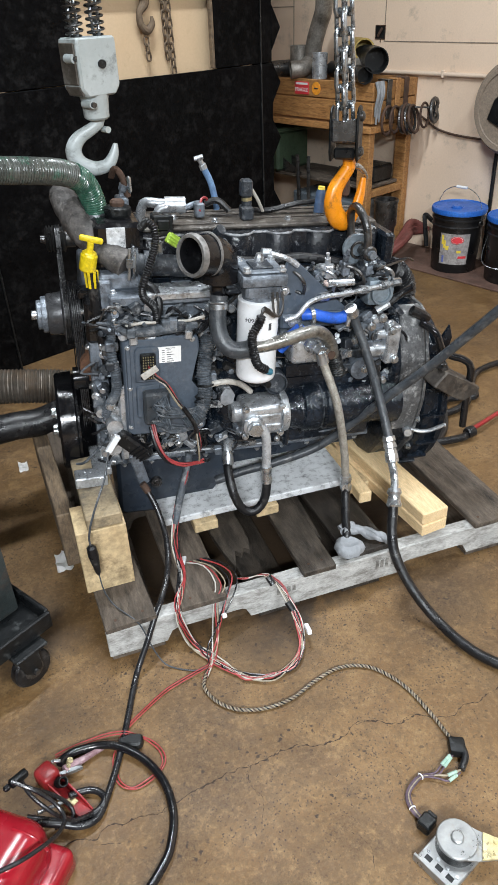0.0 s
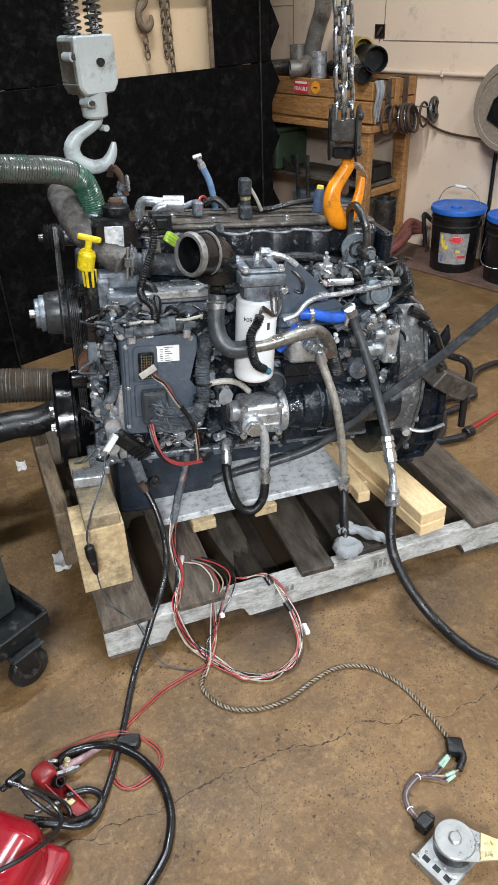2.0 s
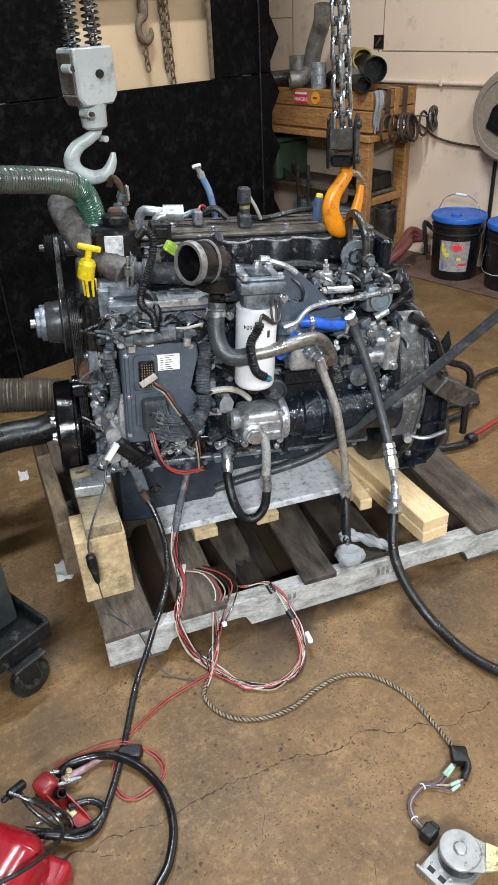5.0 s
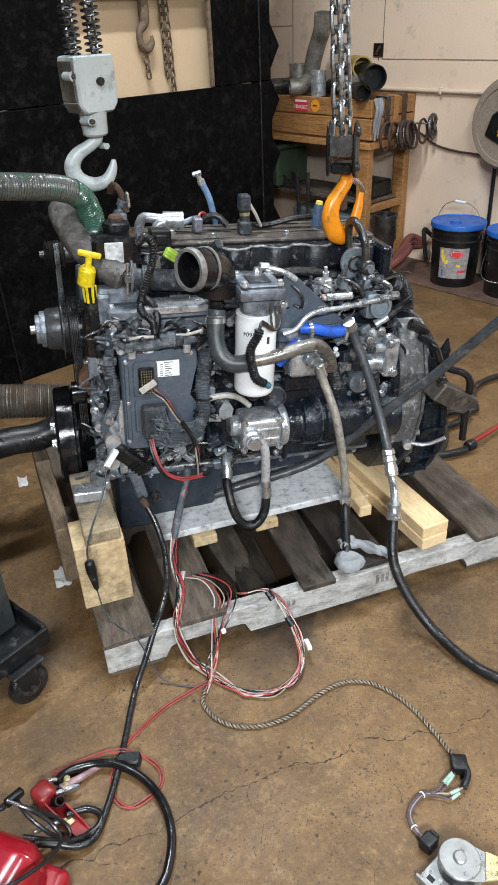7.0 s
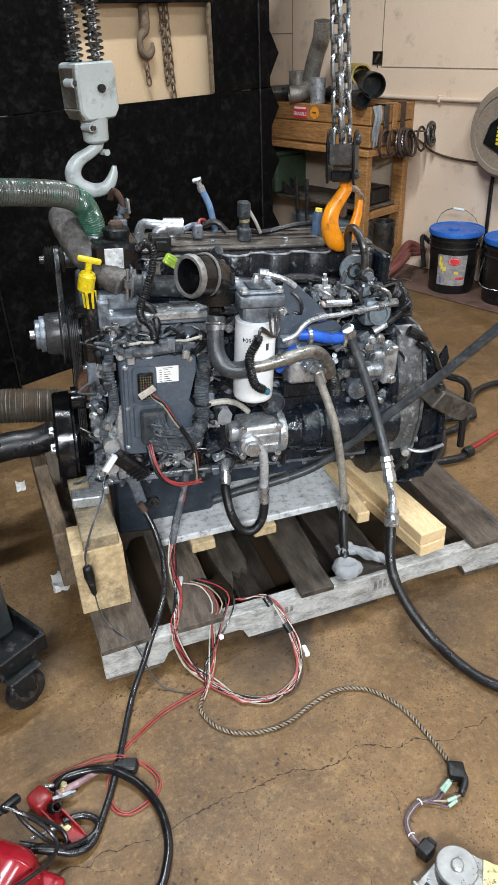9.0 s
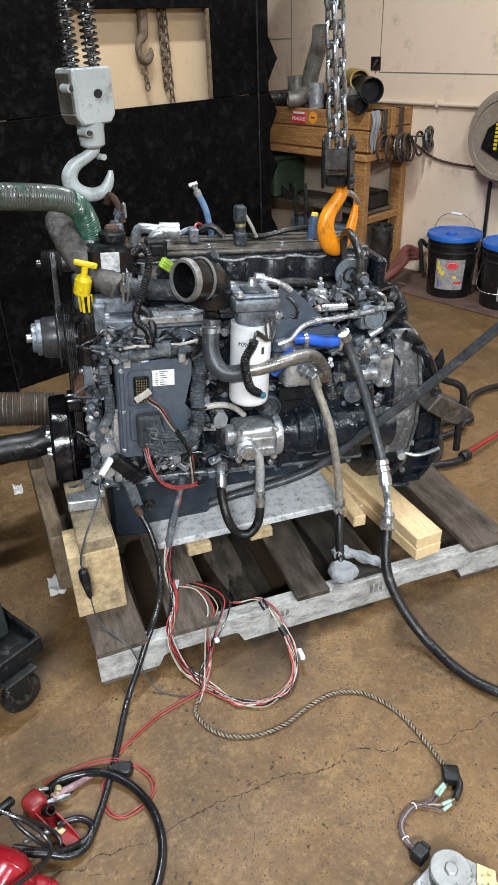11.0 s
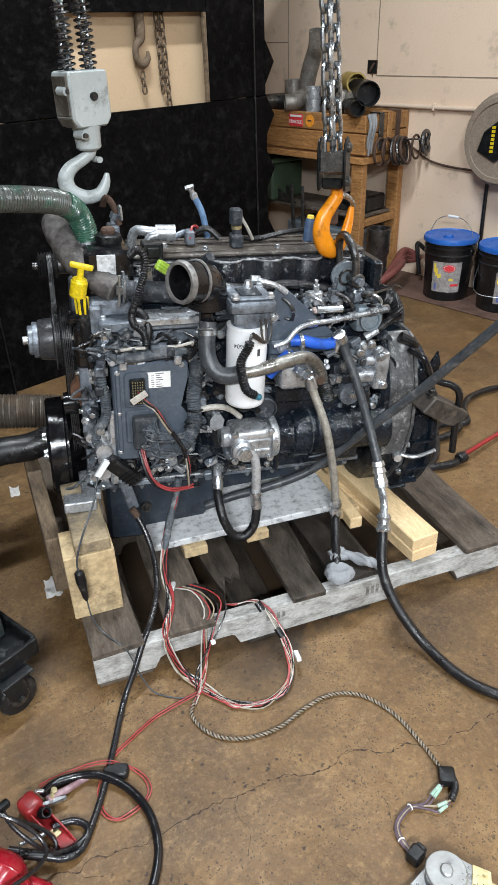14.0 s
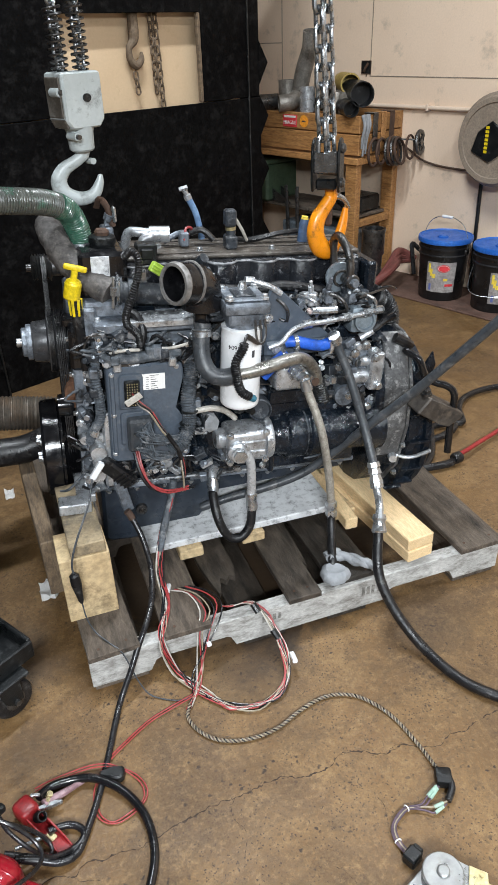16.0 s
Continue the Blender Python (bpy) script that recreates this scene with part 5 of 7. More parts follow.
    box(bm, .57, .665, -.262, -.18, .225, .3, .014, None, 3)
    p("oil_cooler", bm, ALU, "pale grey aluminium cooler block")
    bm = mk()
    box(bm, .56, .76, -.22, -.16, .11, .215, .01)
    box(bm, .565, .70, -.228, -.16, .17, .215, .006)
    p("cooler_cover", bm, BLACK)
    bm = mk()
    lathe(bm, [(0, .031), (.05, .031), (.052, .027), (.044, .025)], (.545, -.20, .165), (-.15, -1, .12), 22)
    p("breather_can", bm, BLACKDUST)
    bm = mk()
    lathe(bm, [(0, .022), (.012, .022), (.012, .017), (.03, .017), (.03, .013), (.05, .013)], (.618, -.262, .285), (.35, -1, -.15), 6)
    lathe(bm, [(0, .013), (.03, .013)], (.66, -.25, .265), (.3, -1, 0), 6)
    p("cooler_fitting", bm, STEEL)
    bm = mk()
    lathe(bm, [(0, .012), (.02, .012)], (.67, -.262, .255), (.3, -1, 0), 10)
    p("orange_cap", bm, RUST)
    # gear pump
    bm = mk()
    box(bm, .435, .548, -.30, -.21, .045, .135, .014, None, 3)
    box(bm, .45, .54, -.304, -.21, .07, .08, .003)
    box(bm, .45, .54, -.304, -.21, .10, .11, .003)
    lathe(bm, [(0, .056), (.012, .058), (.02, .055)], (.545, -.25, .088), (1, 0, 0), 24)
    gp = p("fuel_pump", bm, ALU, "grey aluminium gear pump")
    bm = mk()
    lathe(bm, [(0, .028), (.02, .029), (.026, .024)], (.437, -.25, .10), (-1, 0, 0), 24)
    lathe(bm, [(0, .028), (.016, .028), (.02, .02), (.03, .02)], (.462, -.30, .085), (-.1, -1, 0), 20)
    part("port", bm, ALU, gp)
    bm = mk()
    for q in ((.442, -.3, .13), (.442, -.3, .05), (.54, -.3, .13), (.54, -.3, .05)):
        bolt(bm, q, (-.2, -1, 0), .007, .01)
    lathe(bm, [(0, .019), (.014, .019)], (.462, -.325, .085), (-.1, -1, 0), 6)
    part("bolts", bm, STEEL, gp)
    # white rag scrap stuck on the pump
    bm = mk()
    lathe(bm, [(0, .004), (.012, .016), (.035, .018), (.05, .010)], (.395, -.262, .13), (.1, 0, 1), 9, bump=lambda a, s: 1 + .35 * math.sin(3 * a + s * 200))
    p("tissue_plug", bm, RAG, "white tissue stuffed in a port")
    bm = mk()
    tube(bm, [(.33, -.255, .185), (.36, -.27, .20), (.40, -.265, .20), (.44, -.25, .18), (.47, -.24, .15)], .008, 8)
    p("white_hose", bm, WHITEWIRE)
    # starter
    bm = mk()
    lathe(bm, [(0, .035), (.004, .055), (.05, .062), (.055, .07), (.10, .072), (.105, .066), (.115, .066), (.12, .071), (.15, .071), (.155, .065), (.30, .066), (.32, .075), (.34, .075)], (.565, -.215, .075), (1, 0, 0), 36)
    sm = p("starter_motor", bm, BLACK, "black starter motor")
    bm = mk()
    lathe(bm, [(0, .034), (.12, .034), (.13, .028)], (.70, -.20, .15), (1, 0, 0), 22)
    part("solenoid", bm, BLACK, sm)
    bm = mk()
    for k in range(6):
        box(bm, .672, .680, -.287, -.281, .04 + k * .011, .047 + k * .011, 0)
    part("cast_marks", bm, BLACK, sm)
    bm = mk()
    lathe(bm, [(0, .068), (.018, .068)], (.655, -.215, .075), (1, 0, 0), 36)
    part("band", bm, BLACKDUST, sm)
    # cast plates below
    bm = mk()
    box(bm, .36, .56, -.2, -.16, -.03, .045, .01)
    box(bm, .55, .85, -.21, -.16, -.045, .005, .008)
    box(bm, .57, .585, -.25, -.2, -.03, .03, .004)
    p("side_cover", bm, BLACK)
    # injection lines and small fittings along the head
    for k in range(6):
        bm = mk()
        x = .40 + k * .082
        tube(bm, [(x + .05, -.195, .385), (x + .045, -.215, .43 + .01 * (k % 2)), (x + .02, -.205, .458), (x - .005, -.17, .455), (x - .01, -.14, .44)], .0045, 8)
        lathe(bm, [(0, .009), (.022, .009)], (x - .008, -.15, .445), (-.1, -1, .3), 6)
        p("injector_line", bm, STEEL if k % 2 else DARKSTEEL)
    for k in range(9):
        bm = mk()
        x = .44 + k * .047
        z = .405 + rnd.uniform(-.02, .03)
        box(bm, x, x + .022, -.19, -.16, z, z + .035, .003)
        lathe(bm, [(0, .008), (.02, .008), (.02, .005), (.035, .005)], (x + .01, -.175, z + .035), (rnd.uniform(-.4, .4), -.3, 1), 8)
        p("line_fitting", bm, (CAST, BLACKDUST, ALU)[k % 3])
    bm = mk()
    tube(bm, [(.555, -.24, .345), (.585, -.25, .36), (.61, -.25, .39), (.65, -.245, .402), (.71, -.24, .405), (.78, -.23, .41), (.86, -.22, .42)], .0065, 8)
    p("fuel_rail_line", bm, ALU, "silver fuel line")
    bm = mk()
    for x, z in ((.655, .401), (.72, .405), (.77, .409), (.83, .416), (.865, .42)):
        lathe(bm, [(-.012, .011), (.012, .011)], (x, -.24 + (x - .65) * .1, z), (1, .1, .05), 6)
    lathe(bm, [(-.03, .01), (.04, .01)], (.70, -.225, .43), (1, 0, 0), 10)
    p("line_nut", bm, STEEL)
    bm = mk()
    box(bm, .665, .735, -.225, -.2, .42, .431, .003)
    p("injector_tag", bm, pm("pinkish_paper", (.5, .36, .33), (.65, .55, .5), .7, 0, 14, .1), "faded pink-white tag")
    bm = mk()
    tube(bm, [(.50, -.20, .51), (.53, -.205, .505), (.56, -.21, .495), (.59, -.21, .475)], .007, 8)
    lathe(bm, [(-.012, .011), (.012, .011)], (.508, -.2, .51), (1, 0, -.1), 6)
    p("return_line", bm, ALU)
    bm = mk()
    tube(bm, [(.44, -.14, .475), (.54, -.145, .468), (.62, -.14, .475), (.74, -.145, .455), (.82, -.15, .445)], .013, 10)
    tube(bm, [(.40, -.13, .455), (.52, -.15, .445), (.64, -.15, .44), (.76, -.16, .43), (.85, -.16, .42)], .016, 10)
    p("head_loom", bm, RUBBER, "black wiring loom along the head")
    # gear housing and flywheel housing
    bm = mk()
    def octa(r, k0=.5, sy=1.0):
        return [(sy * r * math.cos((k + k0) * math.pi / 5), r * math.sin((k + k0) * math.pi / 5)) for k in range(10)]
    prism(bm, [(-.16, .33), (-.20, .315), (-.25, .2), (-.26, .08), (-.235, -.06), (-.17, -.15), (0, -.20), (.2, -.15), (.25, 0), (.25, .2), (.1, .34)], .878, .975, "yz", .008)
    FLAKED = pm("flaked_grey_housing", (.035, .036, .038), (.11, .111, .113), .45, .2, 12, .6, (.55, .55, .54), .27, 24, speckle=.4)
    gh = p("gear_housing", bm, BLACK, "black gear housing with flaking grey rim")
    bm = mk()
    prism(bm, [(-.166, .338), (-.208, .318), (-.258, .2), (-.268, .08), (-.250, -.02), (-.235, -.02), (-.25, .08), (-.24, .2), (-.195, .305), (-.16, .322)], .900, .974, "yz", .004)
    part("flaked_rim", bm, FLAKED, gh, "grey rim with flaking paint")
    bm = mk()
    prism(bm, [(-.164, .334), (-.205, .318), (-.256, .2), (-.266, .08), (-.24, -.065), (-.174, -.155), (0, -.205), (.204, -.155), (.254, 0), (.254, .2), (.1, .345)], .976, .986, "yz", .002)
    part("gasket_flange", bm, FLAKED, gh, "pale scraped flange edge")
    bm = mk()
    lathe(bm, [(0, .25), (.008, .262), (.03, .262), (.034, .25), (.06, .25), (.064, .262), (.082, .262), (.085, .25), (.085, .18), (.05, .17)], (.987, 0, .01), (1, 0, 0), 56)
    fw = p("flywheel_housing", bm, BLACK, "black flywheel housing")
    bm = mk()
    for k in range(14):
        a = k * .449
        bolt(bm, (.985, .252 * math.cos(a), .01 + .252 * math.sin(a)), (-1, 0, 0), .008, .01)
    part("bolts", bm, STEEL, fw)
    bm = mk()
    for a in (-2.2, -2.5, -2.8, 3.1, 2.8):
        c, s = math.cos(a), math.sin(a)
        box(bm, .995, 1.06, -.005, .005, .25, .272, .002, pose(0, 0, .01, math.degrees(a) - 90, 0, 0))
    part("ribs", bm, BLACK, fw)
    bm = mk()
    tube(bm, [(.95, -.235, -.02), (1.0, -.27, -.025), (1.07, -.268, -.012)], .006, 8)
    lathe(bm, [(0, .014), (.02, .012)], (.955, -.25, -.025), (-.3, -1, 0), 10)
    part("drain_tap", bm, ALU, fw)
    # rear pump with silver solenoid block
    bm = mk()
    box(bm, .845, .885, -.255, -.20, .20, .31, .005)
    lathe(bm, [(0, .022), (.045, .022)], (.80, -.225, .235), (1, 0, 0), 18)
    lathe(bm, [(0, .014), (.05, .014)], (.82, -.23, .28), (1, 0, 0), 14)
    rp = p("injection_pump", bm, ALU, "silver injection pump solenoid block")
    bm = mk()
    box(bm, .76, .86, -.22, -.16, .15, .33, .01)
    lathe(bm, [(0, .03), (.03, .03)], (.78, -.22, .19), (0, -1, 0), 20)
    part("pump_body", bm, CAST, rp)
    bm = mk()
    for q in ((.855, -.257, .3), (.872, -.257, .215), (.83, -.24, .33), (.79, -.25, .19), (.80, -.24, .31), (.76, -.23, .27), (.86, -.23, .14), (.89, -.24, .06)):
        bolt(bm, q, (.1, -1, .1), .009, .012)
    part("bolts", bm, STEEL, rp)
    for k in range(9):
        bm = mk()
        x, z = .735 + rnd.uniform(-.02, .05), .2 + rnd.uniform(-.02, .06)
        box(bm, x, x + rnd.uniform(.012, .035), -.24, -.2, z, z + rnd.uniform(.012, .03), .003, pose(0, 0, 0, 0, 0, 0))
        p("pump_fitting", bm, (CAST, BLACKDUST, STEEL)[k % 3])
    bm = mk()
    tube(bm, [(.82, -.235, .205), (.84, -.25, .15), (.815, -.255, .11), (.77, -.25, .10), (.72, -.245, .115)], .0055, 8)
    p("pump_wire", bm, RUBBER)
    bm = mk()
    for k in range(10):
        torus(bm, (.70 + .002 * k, -.235 - .001 * k, .235 - .006 * k), (.3, -.2, -1), .018, .002, 14, 5)
    p("spring", bm, DARKSTEEL)
    # round plug housing near the rear
    bm = mk()
    box(bm, .795, .875, -.205, -.12, .35, .425, .014, None, 2)
    lathe(bm, [(0, .03), (.012, .03), (.012, .024), (.006, .022)], (.832, -.205, .388), (0, -1, .1), 24)
    p("plug_housing", bm, PLUG, "slate grey round plug housing")
    bm = mk()
    tube(bm, [(.785, -.20, .31), (.82, -.205, .335), (.86, -.21, .362), (.89, -.21, .385), (.92, -.205, .395)], .010, 10)
    p("oil_line", bm, GLOSSBLACK)
    bm = mk()
    tube(bm, [(.825, -.206, .339), (.858, -.21, .36)], .0115, 10)
    p("line_sleeve", bm, ALU)
    # lifting eye
    bm = mk()
    eye = [(.772 + .040 * math.cos(radians(a)), .494 + .040 * math.sin(radians(a))) for a in range(20, 215, 15)]
    prism(bm, eye + [(.746, .462), (.765, .442), (.786, .425), (.80, .40), (.86, .39), (.862, .42), (.836, .442), (.82, .462)], -.158, -.146, "xz", .002)
    le = p("lifting_eye", bm, PLUG, "grey plate lifting eye")
    bm = mk()
    torus(bm, (.774, -.16, .492), (0, 1, 0), .020, .004, 28, 6)
    part("eye_rim", bm, DARKSTEEL, le)
    bm = mk()
    box(bm, .865, .90, -.12, .1, .36, .52, .008)
    p("rear_plate", bm, BLACK)
    # sensors and stubs on top
    bm = mk()
    tube(bm, [(.225, -.02, .55), (.235, -.03, .595), (.262, -.045, .60), (.30, -.055, .597)], .0125, 12)
    tube(bm, [(.26, -.06, .55), (.268, -.065, .585), (.29, -.065, .594)], .0125, 12)
    lathe(bm, [(0, .02), (.05, .02)], (.285, -.055, .597), (1, -.1, 0), 18)
    p("breather_tube", bm, ALU, "bent silver breather tube")
    bm = mk()
    box(bm, .17, .20, -.03, .02, .585, .61, .004)
    tube(bm, [(.185, 0, .58), (.19, 0, .64)], .008, 8)
    lathe(bm, [(0, .012), (.015, .012)], (.188, -.01, .625), (.4, -.3, 1), 6)
    p("sensor", bm, CAST)
    bm = mk()
    tube(bm, [(.456, .10, .545), (.45, .10, .575), (.438, .10, .617), (.418, .10, .655)], .0088, 12)
    p("blue_stub_hose", bm, PALEBLUE, "pale blue stub hose with a fitting")
    bm = mk()
    lathe(bm, [(-.004, .0105), (.008, .0105), (.009, .007), (.02, .007), (.021, .009), (.028, .009)], (.418, .10, .655), (-.5, -.1, 1), 8)
    lathe(bm, [(-.012, .006), (.012, .006)], (.404, .095, .68), (1, -.2, .3), 8)
    p("stub_fitting", bm, ALU)
    bm = mk()
    tube(bm, [(.335, .02, .56), (.37, .03, .575), (.40, .05, .575)], .008, 8)
    box(bm, .375, .40, .0, .03, .548, .585, .004)
    p("connector", bm, CAST)
    bm = mk()
    tube(bm, [(.385, -.0, .565), (.395, .02, .592), (.412, .03, .59), (.41, .05, .57)], .0035, 6)
    p("red_wire", bm, REDWIRE)
    bm = mk()
    tube(bm, [(.41, .04, .575), (.44, .03, .585), (.47, .02, .56)], .009, 8)
    tube(bm, [(.50, .02, .565), (.58, .03, .555), (.66, .03, .57), (.72, .03, .575)], .0075, 8)
    p("top_lead", bm, RUBBER)
    bm = mk()
    box(bm, .465, .497, -.03, .01, .548, .585, .005)
    lathe(bm, [(0, .013), (.012, .013)], (.482, -.01, .585), (-.1, 0, 1), 14)
    cs = p("coil_sensor", bm, BLACKDUST)
    bm = mk()
    lathe(bm, [(0, .014), (.008, .014)], (.481, -.01, .597), (-.1, 0, 1), 14)
    part("brass_ring", bm, GOLD, cs)
    bm = mk()
    box(bm, .463, .494, -.025, .005, .606, .65, .005)
    part("sensor_cap", bm, BLACKDUST, cs)
    bm = mk()
    tube(bm, [(.49, -.01, .63), (.51, -.01, .60), (.53, 0, .565)], .0045, 7)
    part("lead", bm, WHITEWIRE, cs)
    cs.matrix_basis = Matrix.Translation((.028, 0, -.005))
    bm = mk()
    lathe(bm, [(0, .014), (.05, .0135), (.06, .0105)], (.725, .02, .548), (.06, 0, 1), 16)
    bb = p("blue_cap", bm, pm("dusty_blue", (.03, .06, .12), (.06, .1, .18), .5, 0, 14, .1), "dusty blue plastic cap tube")
    bm = mk()
    lathe(bm, [(0, .0105), (.008, .009)], (.7286, .02, .608), (.06, 0, 1), 14)
    part("tip", bm, LABELYELLOW, bb)
    # module and lime plug on the front top
    bm = mk()
    box(bm, .235, .285, -.17, -.13, .55, .60, .004)
    box(bm, .245, .275, -.178, -.165, .565, .59, .003)
    p("pressure_sensor", bm, CARTBLACK)
    bm = mk()
    box(bm, -.016, .016, -.008, .008, -.012, .012, .003, Matrix.Translation((.272, -.225, .557)) @ pose(0, 0, 0, 0, 35, 20))
    for k in range(4):
        box(bm, -.0175, .0175, -.010, -.007, -.0115 + k * .007, -.008 + k * .007, .001, Matrix.Translation((.272, -.225, .557)) @ pose(0, 0, 0, 0, 35, 20))
    p("lime_plug", bm, LIME, "lime green connector plug")
    bm = mk()
    tube(bm, [(.20, -.215, .585), (.215, -.235, .602), (.228, -.25, .585), (.222, -.26, .545), (.205, -.265, .50), (.192, -.262, .46), (.195, -.258, .435), (.21, -.255, .42), (.222, -.25, .40), (.225, -.245, .36)], .0088, 12, corr=.0011, pitch=.0055)
    p("corrugated_loom", bm, RUBBER, "black corrugated loom loop")
    bm = mk()
    tube(bm, [(.205, -.2, .45), (.225, -.22, .44), (.232, -.24, .41), (.226, -.245, .38)], .011, 10)
    p("loom_branch", bm, RUBBER)
    # loom over the module
    bm = mk()
    tube(bm, [(.13, -.225, .36), (.15, -.245, .352), (.2, -.255, .35), (.26, -.255, .355), (.32, -.24, .352)], .014, 10)
    tube(bm, [(.115, -.23, .34), (.112, -.25, .29), (.118, -.255, .24), (.115, -.25, .19), (.095, -.24, .15), (.085, -.235, .12)], .012, 10, corr=.0016, pitch=.0065)
    p("front_loom", bm, WIREGREY, "dusty corrugated front loom")
    bm = mk()
    tube(bm, [(.15, -.25, .365), (.185, -.26, .374), (.22, -.258, .372)], .004, 8)
    tube(bm, [(.27, -.255, .37), (.305, -.26, .373), (.34, -.25, .376)], .004, 8)
    p("white_tubing", bm, WHITEWIRE)
    for k, (x, z) in enumerate(((.245, .365), (.262, .368), (.28, .36), (.16, .35), (.108, .32), (.105, .27), (.34, .24), (.36, .215))):
        bm = mk()
        box(bm, x - .011, x + .011, -.268, -.245, z - .012, z + .012, .003)
        p("connector", bm, (WIREGREY, CAST, BLACKDUST)[k % 3])
    bm = mk()
    torus(bm, (.115, -.215, .325), (.2, -.3, 1), .02, .0022, 24, 5)
    p("wire_loop", bm, BLACKWIRE)
    for k in range(14):
        bm = mk()
        x, z = rnd.uniform(.10, .36), rnd.uniform(.33, .40)
        tube(bm, [(x, -.225, z), (x + rnd.uniform(-.03, .05), -.25 - rnd.uniform(0, .02), z + rnd.uniform(-.02, .02)), (x + rnd.uniform(.02, .08), -.225, z + rnd.uniform(-.04, .02))], rnd.uniform(.002, .005), 6)
        p("wire", bm, (WIREGREY, BLACKWIRE, RUBBER)[k % 3])
    for k in range(16):
        bm = mk()
        x = rnd.uniform(.40, .84)
        z = rnd.uniform(.37, .46)
        tube(bm, [(x, -.17, z), (x + rnd.uniform(-.03, .05), -.2 - rnd.uniform(0, .02), z + rnd.uniform(-.01, .03)), (x + rnd.uniform(.03, .12), -.17, z + rnd.uniform(-.03, .02))], rnd.uniform(.002, .005), 6)
        p("wire", bm, (BLACKWIRE, RUBBER, DARKSTEEL)[k % 3])
    # rear mount bracket with arm
    bm = mk()
    prism(bm, [(.985, .13), (1.02, .175), (1.085, .14), (1.135, .115), (1.13, .10), (1.09, .075), (1.06, .09)], -.33, -.255, "xz", .004)
    mt = p("rear_mount", bm, pm("brown_black_bracket", (.045, .038, .033), (.1, .085, .07), .55, .4, 12, .3, (.2, .16, .12), .2, 9), "dark rusty rear mount bracket")
    bm = mk()
    bolt(bm, (1.02, -.30, .175), (0, 0, 1), .012, .014)
    bolt(bm, (1.09, -.30, .10), (.2, -.5, 1), .012, .006)
    part("bolts", bm, DARKSTEEL, mt)
    bm = mk()
    prism(bm, [(1.0, .17), (1.09, .165), (1.10, .215), (1.085, .255), (1.06, .2)], -.20, -.19, "xz", .002)
    part("fin", bm, BLACK, mt)
    mt.matrix_basis = Matrix.Translation((-.018, 0, .022))
    bm = mk()
    tube(bm, [(.96, -.22, .30), (.985, -.26, .285), (1.01, -.27, .235), (1.04, -.28, .218), (1.07, -.29, .21), (1.093, -.30, .185), (1.098, -.30, .10), (1.104, -.305, .0)], .0105, 12)
    p("black_coolant_line", bm, GLOSSBLACK)
    bm = mk()
    tube(bm, [(.93, -.21, .335), (.965, -.215, .318), (.985, -.2, .305)], .014, 10)
    tube(bm, [(.90, -.1, .42), (.94, -.08, .40), (.97, -.08, .36), (.975, -.08, .3)], .03, 16, corr=.003, pitch=.009)
    p("rear_stub", bm, RUBBER)
    clutter(en)
    return en


def clutter(en):
    """Small brackets, clips, studs and leads that crowd the engine's near side."""
    rnd = random.Random(77)
    mats = (CAST, ALU, BLACKDUST, BLACKDUST, DARKSTEEL, WIREGREY)
    zones = ((.12, .36, -.04, .05, -.20, 24), (.36, .58, -.04, .04, -.215, 20), (.35, .42, .10, .40, -.215, 26), (.53, .60, .12, .34, -.20, 16), (.42, .86, .36, .46, -.175, 80),
             (.70, .89, .08, .36, -.22, 70), (.10, .36, .33, .41, -.235, 36), (.07, .135, -.04, .30, -.205, 42), (.22, .42, .46, .53, -.15, 14), (.55, .86, .0, .06, -.20, 10))
    for x0, x1, z0, z1, y, n in zones:
        for k in range(int(n * 1.35)):
            x, z = rnd.uniform(x0, x1), rnd.uniform(z0, z1)
            mat_ = rnd.choice(mats)
            bm = mk()
            what = rnd.random()
            if what < .3:
                w, h = rnd.uniform(.006, .018), rnd.uniform(.005, .016)
                box(bm, -w, w, -.012, .012, -h, h, .002, Matrix.Translation((x, y, z)) @ pose(0, 0, 0, rnd.uniform(-20, 20), rnd.uniform(-40, 40), rnd.uniform(-20, 20)))
                part("bracket", bm, mat_, en)
            elif what < .6:
                bolt(bm, (x, y, z), (rnd.uniform(-.3, .3), -1, rnd.uniform(-.2, .4)), rnd.uniform(.005, .010), rnd.uniform(.008, .018))
                part("bolt", bm, rnd.choice((STEEL, ALU, CAST)), en)
            elif what < .75:
                r = rnd.uniform(.005, .011)
                lathe(bm, [(0, r), (.014, r), (.014, r * .7), (.024, r * .7), (.025, r * .5)], (x, y + .01, z), (rnd.uniform(-.6, .6), -1, rnd.uniform(-.3, .8)), 14)
                part("stud", bm, mat_, en)
            else:
                q = Vector((x, y, z))
                a = Vector((rnd.uniform(-.05, .05), -.012, rnd.uniform(-.03, .03)))
                b = Vector((rnd.uniform(-.05, .05), .004, rnd.uniform(-.05, .03)))
                tube(bm, [q, q + a, q + a + b, q + a + b + Vector((rnd.uniform(-.03, .03), .015, rnd.uniform(-.03, .01)))], rnd.uniform(.0018, .0042), 6)
                part("lead", bm, rnd.choice((BLACKWIRE, WIREGREY, RUBBER, DARKSTEEL)), en)


build_engine()


# ---- hoses between the engine and the shop ----
def eng(x, y, z):
    return ENG @ Vector((x, y, z))


